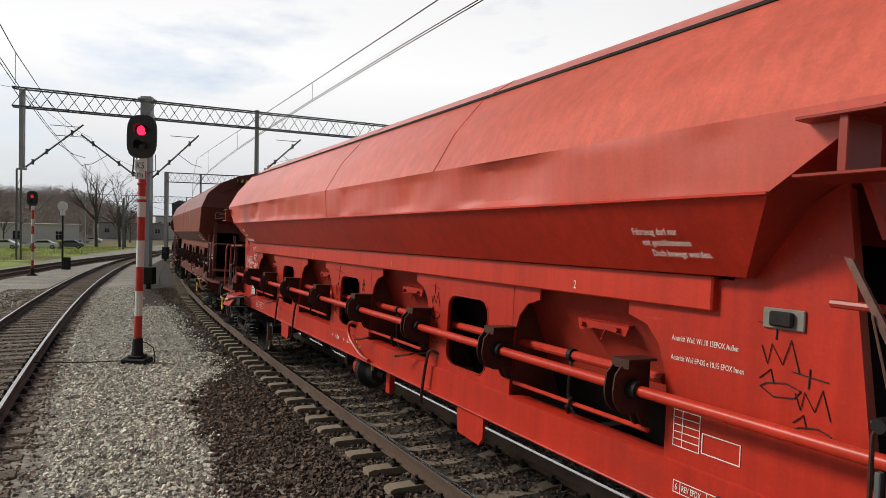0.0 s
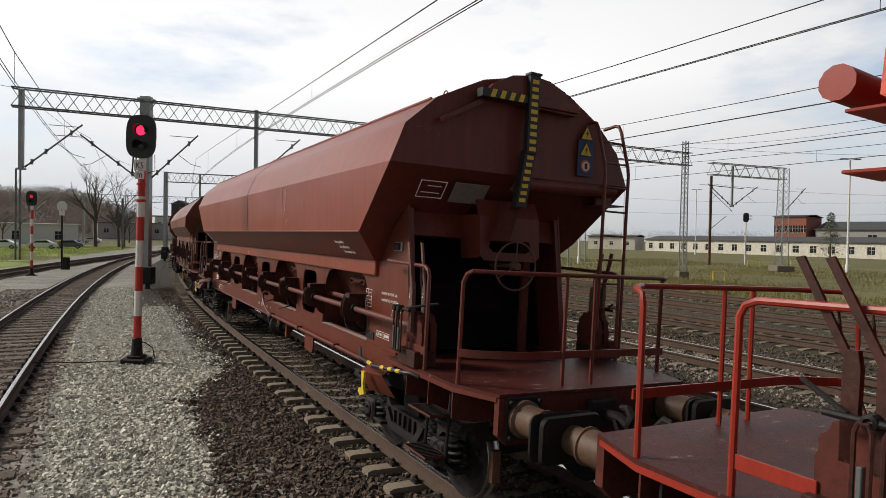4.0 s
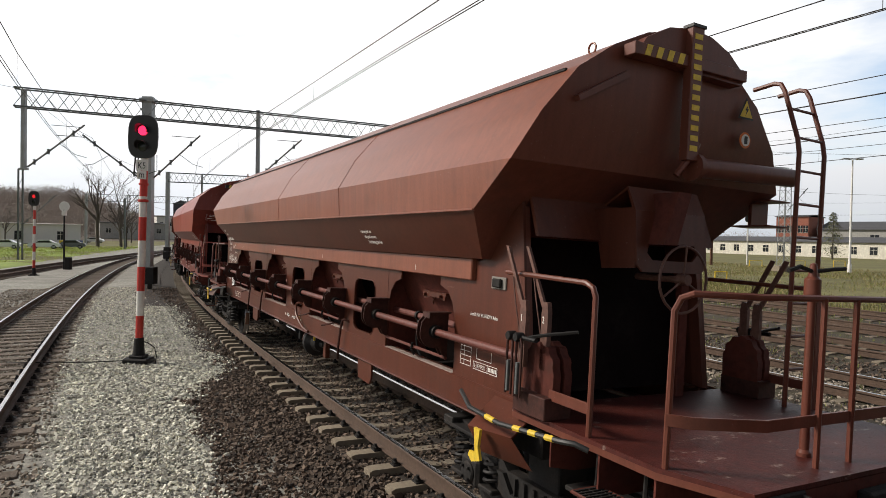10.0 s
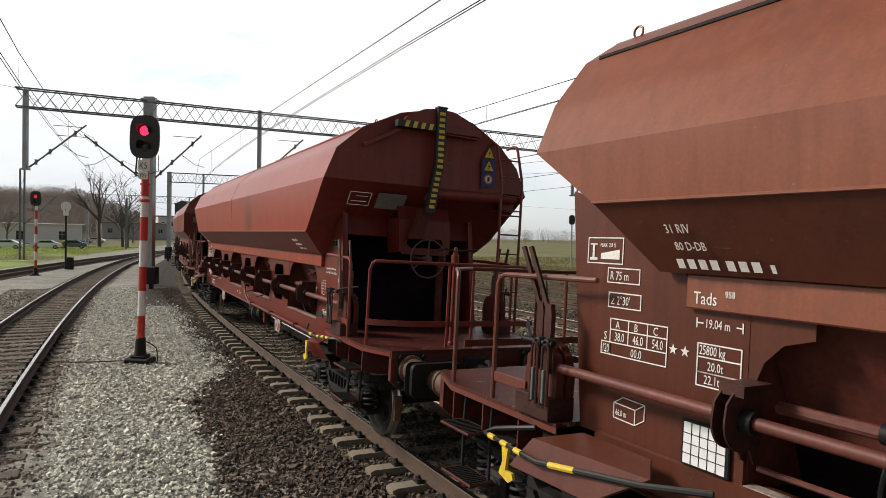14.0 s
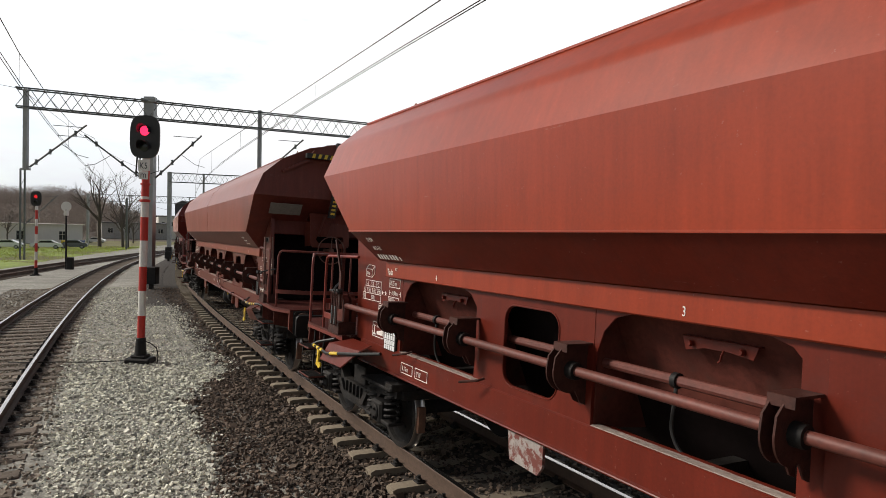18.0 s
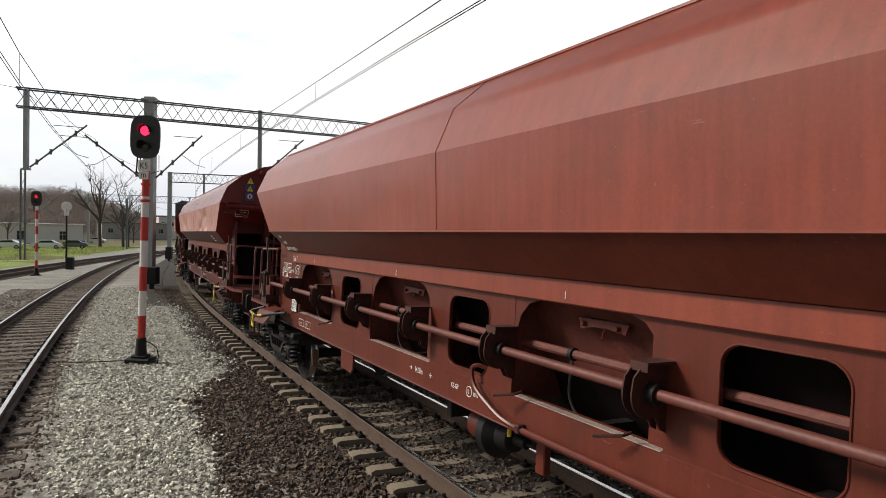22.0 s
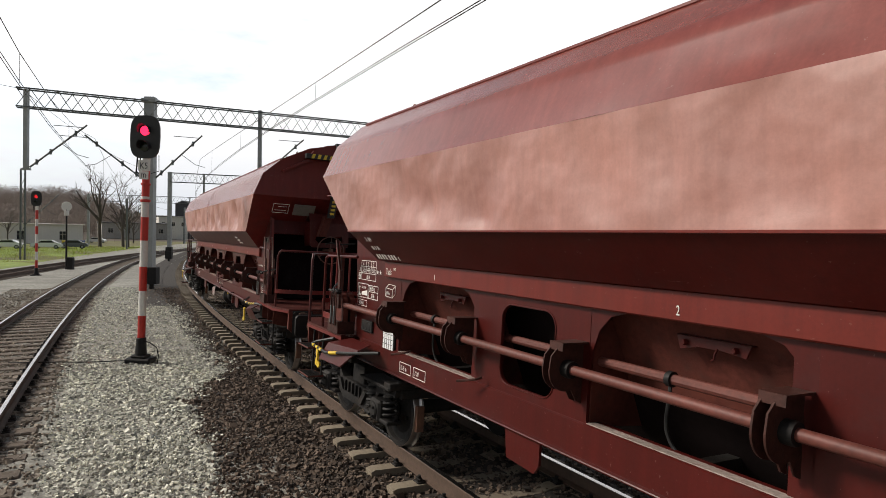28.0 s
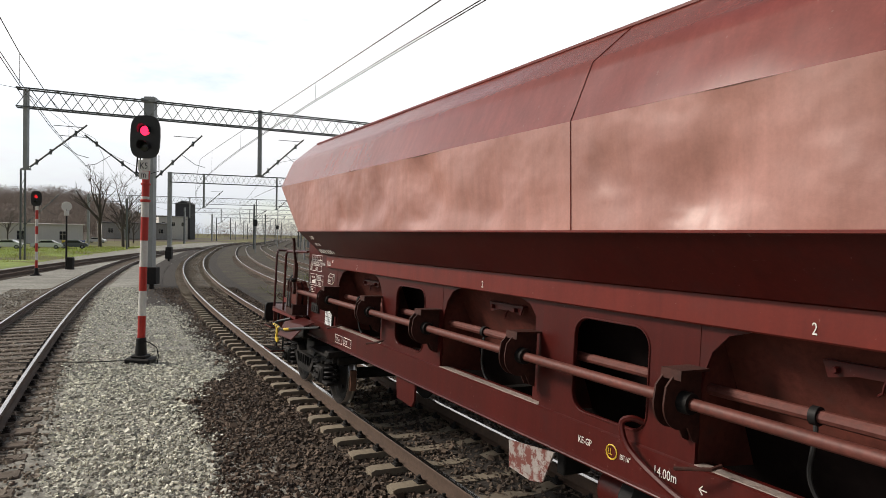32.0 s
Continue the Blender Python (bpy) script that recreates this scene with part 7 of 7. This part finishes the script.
def wire_line(off, s0, s1, contact, top, low, label, point=on_line):
    """Contact wire with the messenger wire hung above it in a shallow curve, and the droppers between."""
    root = thing("overhead_wire", Matrix.Identity(4), label, "overhead wire", "overhead wires")
    n = max(6, int((s1 - s0) / 4.5))
    us = [i / n for i in range(n + 1)]
    ps = [point(s0 + (s1 - s0) * u, off, 0, False) for u in us]
    for p in ps:
        p.z = 0
    hs = [low + (top - low) * (2 * u - 1) ** 2 for u in us]
    part("messenger_wire", Shape().tube([p + Vector((0, 0, h)) for p, h in zip(ps, hs)], .0095, 5), WIRE, root)
    for o in (-.03, .03):
        part("contact_wire", Shape().tube([p + Vector((o, 0, contact)) for p in ps], .008, 5), WIRE, root)
    for i in range(1, n, 2):
        part("dropper", Shape().tube([ps[i] + Vector((0, 0, contact)), ps[i] + Vector((0, 0, hs[i]))], .0045, 4), WIRE, root)
    return root


for off in (0.08, 4.55, 9.35, 13.9, 18.7):
    for a, b in ((-34, 36.5), (36.5, 84), (84, 135)):
        wire_line(off, a, b, 5.6, 7.2, 5.95, "twin contact wire and messenger wire over a station track")
lpt = lambda y, o, h, c: lp(y, o)
wire_line(.42, -12, 32.6, 5.6, 7.4, 6.2, "contact wire and messenger wire over the outer side track", lpt)
wire_line(.42, 32.6, 84, 5.6, 7.4, 6.2, "contact wire and messenger wire over the outer side track", lpt)
for p, q, z0, z1 in (((-14.4, -6), (-20.7, 31.1), 8.9, 9.5), ((-20.7, 31.1), (-34.6, 79.7), 9.5, 10.2), ((26, 18), (19.5, 51.4), 9.6, 10.6), ((60, 30), (19.5, 51.4), 9.4, 10.3), ((60, 52), (28, 65), 8.4, 8.6), ((75, 60), (20, 88), 8.6, 8.8), ((75, 70), (10, 95), 7.4, 7.6)):
    a, b = Vector((*p, z0)), Vector((*q, z1))
    solid("feeder_wire", Shape().tube([a.lerp(b, i / 12) - Vector((0, 0, 1.2 * 4 * (i / 12) * (1 - i / 12))) for i in range(13)], .011, 5), WIRE, "thin feeder wire hung between masts", "overhead wire", group="overhead wires")


# ---- buildings ----
def house(name, p, q, depth, eave, ridge, wall, label, windows, roof=ROOF_DARK, win=(1.0, 1.0, 1.1)):
    """A long low building on the line p to q, with windows along its front and a pitched roof."""
    p, q = Vector((*p, 0)), Vector((*q, 0))
    d = q - p
    ln = d.length
    m = Matrix.Translation(p + Vector((0, 0, -.4))) @ Matrix.Rotation(math.atan2(d.y, d.x), 4, "Z")
    root = thing(name, m, label, "building")
    eave, ridge = eave + .4, ridge + .4
    w, h, sill = win
    xs = [ln * (i + .5) / windows for i in range(windows)]
    edges_ = [0] + [e for x in xs for e in (x - w / 2, x + w / 2)] + [ln]
    part("wall", Shape().box(0, ln, .25, depth, 0, eave), wall, root)
    front = part("front_wall", Shape().box(0, ln, 0, .25, 0, sill), wall, root)
    part("lintel", Shape().box(0, ln, 0, .25, sill + h, eave), wall, front)
    for i in range(0, len(edges_), 2):
        part("pier", Shape().box(edges_[i], edges_[i + 1], 0, .25, sill, sill + h), wall, front)
    part("roof", Shape().prism([(-.5, eave), (depth / 2, ridge), (depth + .5, eave), (depth + .5, eave + .18), (depth / 2, ridge + .2), (-.5, eave + .18)], "x", -.4, ln + .4), roof, root)
    for x in xs:
        wd = part("window", Shape().box(x - w / 2, x + w / 2, .12, .16, sill, sill + h), GLASS_DARK, root)
        part("window_frame", Shape().box(x - .03, x + .03, .09, .12, sill, sill + h).box(x - w / 2, x + w / 2, .09, .12, sill + h * .6, sill + h * .6 + .06).box(x - w / 2 - .05, x + w / 2 + .05, -.08, .1, sill - .08, sill), WALL_WHITE, wd)
    return root


house("goods_shed", (66, 203), (98.5, 134), 12, 3.1, 4.3, WALL_WHITE, "long low whitewashed shed with a dark felt roof and small windows", 17, win=(1.7, 1.7, .9))
house("goods_shed", (98.8, 133), (128, 70), 12, 3.2, 4.5, WALL_WHITE, "long low whitewashed shed with a dark felt roof and small windows", 15, win=(1.7, 1.7, .9))
house("brick_hall", (105, 199), (111.2, 192.2), 14, 11.0, 11.6, WALL_BRICK, "old red brick factory hall with a flat dark roof", 6, win=(1.4, 2.2, 6.5))
house("brick_hall", (114, 192), (180, 120), 22, 7.0, 9.6, WALL_GREY, "wide grey factory hall under a dark low roof", 10, win=(2.2, 2.0, 4.0))
house("white_hall", (52, 222), (66, 214), 14, 4.0, 4.6, WALL_WHITE, "white hall at the edge of the field", 3, win=(1.2, 1.2, 1.6))
house("depot", (-95.5, 136), (-83.5, 147), 14, 3.9, 4.0, WALL_CREAM, "cream flat-roofed depot behind the car park", 2, win=(1.3, 1.9, .9), roof=WALL_CREAM)
house("depot", (-113, 210), (-96, 222), 12, 5.5, 5.7, WALL_GREY, "grey depot with a flat roof behind bare bushes", 4, win=(1.4, 1.4, 2.6))
house("station_house", (-122, 272), (-112, 278), 12, 9.4, 9.8, WALL_CREAM, "pale two-storey house beyond the tracks", 3, win=(1.2, 1.6, 5.8))
tower = thing("silo", Matrix.Translation((-118, 290, 0)), "dark grey block silo beyond the tracks", "silo")
part("shaft", Shape().box(-3.4, 3.4, -3, 3, -.4, 15.5, .1), ROOF_DARK, tower)
part("cap", Shape().prism([(-3.8, 15.5), (3.8, 15.5), (0, 17.2)], "y", -3.2, 3.2), ROOF_DARK, tower)


# ---- cars and bins ----
def car(x, y, turn, mat, label):
    m = Matrix.Translation((x, y, -.36)) @ Matrix.Rotation(radians(turn), 4, "Z")
    root = thing("parked_car", m, label, "car", "parked cars")
    body = [(-2.15, .35), (-2.2, .62), (-2.1, .86), (-1.35, .96), (-.75, 1.38), (.75, 1.42), (1.45, 1.0), (2.05, .88), (2.2, .6), (2.15, .35)]
    part("body", Shape().prism(body, "y", -.86, .86), mat, root)
    part("side_window", Shape().prism([(-1.15, .98), (-.65, 1.30), (.68, 1.34), (1.15, 1.0)], "y", -.875, .875), GLASS_DARK, root)
    part("windscreen", Shape().prism([(-1.42, .97), (-.80, 1.38), (-.76, 1.36), (-1.36, .95)], "y", -.72, .72), GLASS_DARK, root)
    for wx in (-1.35, 1.35):
        for wy in (-.80, .80):
            t_ = part("wheel", Shape().lathe([(.0, -.1), (.2, -.1), (.31, -.09), (.32, 0), (.31, .09), (.2, .1), (0, .1)], "y", (wx, wy, .32), 16), RUBBER, root)
            part("rim", Shape().lathe([(0, -.105), (.17, -.11), (.2, -.10)], "y", (wx, wy, .32), 14), GALV, t_)
    return root


car(-67.4, 98.2, 20, CAR_WHITE, "white estate car parked before the depot")
car(-63.6, 101.8, 25, CAR_WHITE, "silver car parked before the depot")
car(-61.8, 106, 25, CAR_GREY, "dark car parked beyond the others")
car(-87.5, 160, 10, CAR_WHITE, "white car parked on the far grass")
for i, (x, y, mat, lab) in enumerate(((-69.0, 116.0, YELLOW_BIN, "yellow"), (-68.0, 116.6, BLUE_BIN, "blue"), (-66.9, 117.2, BLUE_BIN, "blue"))):
    b_ = thing("waste_bin", Matrix.Translation((x, y, -.38)), lab + " plastic waste container by the depot", "waste bin", "waste bins")
    part("tub", Shape().prism([(-.45, 0), (.45, 0), (.55, 1.1), (-.55, 1.1)], "y", -.4, .4), mat, b_)
    part("lid", Shape().box(-.58, .58, -.45, .45, 1.1, 1.22, .04), mat, b_)
for x, y, w in ((40.2, 80.9, 1.6), (47.5, 84, 1.6), (54.8, 87.1, 1.6), (21.5, 48.6, .9)):
    solid("yellow_barrier", Shape().tube([(-w / 2, 0, -.1), (-w / 2, 0, .75), (w / 2, 0, .75), (w / 2, 0, -.1)], .06, 6), YELLOW, "low yellow tubular barrier standing in the grass", "barrier", Matrix.Translation((x, y, -.35)), "yellow barriers")


# ---- trees and grass ----
def bare_tree(x, y, h, seed, label, limbs=7, leafy=None):
    r = random.Random(seed)
    root = thing("bare_tree", Matrix.Translation((x, y, -.4)), label, "tree", "bare trees")
    trunk, twigs = Shape(), Shape()

    def grow(p, d, ln, rad, depth):
        q = p + d * ln
        mid = p.lerp(q, .5) + Vector((r.uniform(-.04, .04), r.uniform(-.04, .04), 0)) * ln
        (trunk if depth < 2 else twigs).tube([p, mid, q], [rad, rad * .85, rad * .62], 5 if depth < 2 else 3, False)
        if depth >= 5:
            return
        for _ in range(r.choice((2, 3, 3)) if depth else limbs):
            u = r.uniform(.45, 1.0) if depth else r.uniform(.35, 1.0)
            nd = (d + Vector((r.gauss(0, .55), r.gauss(0, .55), r.uniform(-.05, .35)))).normalized()
            grow(p + d * ln * u, nd, ln * r.uniform(.50, .74), max(.012, rad * r.uniform(.42, .6)), depth + 1)
    grow(Vector((0, 0, 0)), Vector((0, 0, 1)), h * .42, h * .019, 0)
    part("trunk", trunk, BARK, root)
    part("crown", twigs, TWIG, root, "crown of thin bare branches")
    return root


bare_tree(-66.0, 122, 19.5, 3, "large bare deciduous tree behind the side track")
bare_tree(-61.5, 122, 16.0, 4, "bare deciduous tree beside the depot")
bare_tree(-59.5, 120, 9.5, 8, "small bare tree beside the depot")
bare_tree(-92, 134, 8.5, 9, "bare tree behind the parked cars")
bare_tree(-83, 170, 10.5, 10, "bare tree on the far grass")


def conifer(x, y, h, seed):
    r = random.Random(seed)
    root = thing("conifer", Matrix.Translation((x, y, -.4)), "dark ragged spruce before the long shed", "tree")
    part("trunk", Shape().lathe([(.22, 0), (.12, h * .5), (.03, h)], "z", (0, 0, 0), 8), BARK, root)
    s = Shape()
    for i in range(1500):
        u = r.random() ** .75
        z = .6 + (h - .6) * u
        reach = (1 - u) ** .8 * 3.1 * (.75 + .25 * math.sin(9 * u * h / 3)) * r.uniform(.75, 1.15) + .15
        a, q = r.uniform(0, 6.283), r.random() ** .5
        base = Vector((reach * q * math.cos(a), reach * q * math.sin(a), z - .22 * reach * q))
        ln, b = r.uniform(.25, .6), a + r.uniform(-.9, .9)
        tip = base + Vector((ln * math.cos(b), ln * math.sin(b), r.uniform(-.25, .15)))
        sd = Vector((-math.sin(b), math.cos(b), r.uniform(-.5, .5))) * r.uniform(.06, .13)
        mid = base.lerp(tip, .5)
        s.add([base, mid + sd, tip, mid - sd], [(0, 1, 2), (0, 2, 3)])
    part("crown", s, NEEDLE, root)
    return root


conifer(80.6, 130.5, 9.6, 5)


def woods(name, spots, h0, h1, mat, label, seed, spokes=16):
    """Many bare far trees in one mesh: thin trunks with fans of twigs."""
    r = np.random.default_rng(seed)
    vs, fs = [], []
    for x, y, z in spots:
        h = r.uniform(h0, h1)
        k = len(vs)
        vs += [(x - .05, y, z), (x + .05, y, z), (x, y, z + h * .8)]
        fs.append((k, k + 1, k + 2))
        for _ in range(spokes):
            u, a = r.uniform(.12, .9) , r.uniform(0, 6.283)
            rad = h * .30 * (1 - (2 * u - 1) ** 2) ** .5 * r.uniform(.2, 1)
            bx, by, bz = x + rad * math.cos(a), y + rad * math.sin(a), z + h * u
            ln, b = h * r.uniform(.05, .13), r.uniform(0, 6.283)
            k = len(vs)
            w = h * r.uniform(.004, .010)
            vs += [(bx - w, by, bz - w), (bx + ln * .7 * math.cos(b), by + ln * .7 * math.sin(b), bz + ln * r.uniform(-.2, 1.0)), (bx + w, by + w, bz + w)]
            fs.append((k, k + 1, k + 2))
    return tagged(new(name, bulk(name, vs, fs, mat)), label, "woods", kind="stuff")


r_w = np.random.default_rng(21)
hill = Shape()
hx, hy = [-420 + 14 * i for i in range(26)], [185 + 14 * j for j in range(22)]


def hill_z(x, y):
    u = max(0.0, min(1.0, (y - 190 + (x + 90) * .25) / 110))
    v = max(0.0, min(1.0, (-.42 * y - x) / 60))
    return -.6 + 17 * u * u * (3 - 2 * u) * v * v * (3 - 2 * v) + 1.5 * noise.noise((x * .02, y * .02, 4))


hv = [(x, y, hill_z(x, y)) for y in hy for x in hx]
tagged(new("wooded_hill", bulk("wooded_hill", hv, [(j * 26 + i, j * 26 + i + 1, (j + 1) * 26 + i + 1, (j + 1) * 26 + i) for j in range(21) for i in range(25)], HILL)), "low hill covered with bare winter woods", "hill", kind="structure")
spots = []
while len(spots) < 3600:
    x, y = r_w.uniform(-380, -95), r_w.uniform(180, 400)
    if -1.25 < x / y < -.40 and hill_z(x, y) > .4:
        spots.append((x, y, hill_z(x, y) - .3))
woods("hill_woods", spots, 6, 11, WOODS, "bare brown winter woods on the hill", 31, 70)
woods("rusty_woods", spots[::14], 3, 5, LEAF_RUST, "patches of rust-coloured undergrowth in the woods", 32, 28)
band = [(r_w.uniform(-150, -98), r_w.uniform(165, 240), -.4) for _ in range(160)]
woods("trackside_bushes", band, 3, 6.5, WOODS, "bare bushes between the depots", 33, 22)
far = []
for _ in range(2600):
    a = r_w.uniform(-.64, .95)
    d = r_w.uniform(430, 640)
    far.append((d * math.sin(a), d * math.cos(a), -.5))
woods("far_woods", far, 8, 13, WOODS, "far line of woods on the horizon", 34, 30)


def blades(name, spots, h, mat, label, seed):
    r = np.random.default_rng(seed)
    n = len(spots)
    c = np.asarray(spots)
    a = r.uniform(0, 6.283, n)
    hh = h * r.lognormal(0, .35, n)
    w = .004 + .005 * r.random(n) + .00028 * np.hypot(c[:, 0], c[:, 1])
    dx, dy = np.cos(a) * w, np.sin(a) * w
    lx, ly = r.normal(0, .3, n) * hh, r.normal(0, .3, n) * hh
    vs = np.stack([np.stack([c[:, 0] - dx, c[:, 1] - dy, c[:, 2]], -1), np.stack([c[:, 0] + dx, c[:, 1] + dy, c[:, 2]], -1), np.stack([c[:, 0] + lx, c[:, 1] + ly, c[:, 2] + hh], -1)], 1)
    return tagged(new(name, bulk(name, vs.reshape(-1, 3), np.arange(3 * n).reshape(-1, 3), mat)), label, "grass", kind="stuff")


def field(n, s0, s1, o0, o1, z):
    out = []
    for _ in range(n):
        s = s0 + (s1 - s0) * r_w.random()
        o = o0 + (o1 - o0) * r_w.random()
        p = on_line(s, o, 0, False)
        if noise.noise((p.x * .12, p.y * .12, 9)) > r_w.uniform(-.5, .3):
            out.append((p.x, p.y, z))
    return out


blades("dry_grass", field(60000, -5, 90, 26, 75, -.45), .17, DRY_BLADE, "tall dry grass on the field beyond the tracks", 41)
blades("field_grass", field(36000, -5, 90, 25, 70, -.45), .15, GRASS_BLADE, "low green grass on the field beyond the tracks", 42)
blades("track_weeds", field(14000, -10, 40, 2.6, 16.5, -.29) + field(5000, -10, 40, 6.4, 7.8, -.29) + field(40000, -10, 60, 15.4, 24.8, -.29), .10, GRASS_BLADE, "weeds growing in the ballast between the tracks", 43)
blades("strip_grass", field(52000, -8, 75, 24.6, 36, -.34), .20, DRY_BLADE, "yellow dry grass on the strip beside the tracks", 44)
blades("green_strip_grass", field(52000, -8, 75, 24.2, 36, -.33), .15, GRASS_BLADE, "green grass on the strip beside the tracks", 45)
lawn_v = []
for j in range(40):
    y = 46 + 2.2 * j
    for i in range(13):
        x = lp2(y, 0).x - 2.3 - (i / 12) ** 1.3 * 38
        lawn_v.append((x, y, -.40 + .10 * noise.noise((x * .3, y * .3, 6)) + (.35 * max(0, 1 - abs(y - 52) / 9) * min(1, i / 5) if i else -.08)))
tagged(new("lawn", bulk("lawn", lawn_v, [(j * 13 + i, j * 13 + i + 1, (j + 1) * 13 + i + 1, (j + 1) * 13 + i) for j in range(39) for i in range(12)], LAWN)), "bright green uneven grass strip beside the far side track", "lawn", kind="structure")
lawn = []
for _ in range(30000):
    y = r_w.uniform(50, 125)
    x = lp2(y, 0).x - r_w.uniform(2.4, 34)
    lawn.append((x, y, -.45))
blades("lawn_grass", lawn, .16, material("fresh_grass", (0.36, 0.42, 0.06), .8, island=.3), "bright green grass strip beside the far side track", 44)


# ---- the train runs ----
def motions():
    times = [0.5 * i for i in range(65)]
    for k, root in WAGONS.items():
        walk(root, [(t, wagon_pose(k, t)) for t in times])
    spins = [0.15 * i for i in range(214)] + [32.0]
    for ws, x in WHEELS:
        walk(ws, [(t, Matrix.Translation((x, 0, .46)) @ Matrix.Rotation(run(t) / .46, 4, "Y")) for t in spins])


motions()
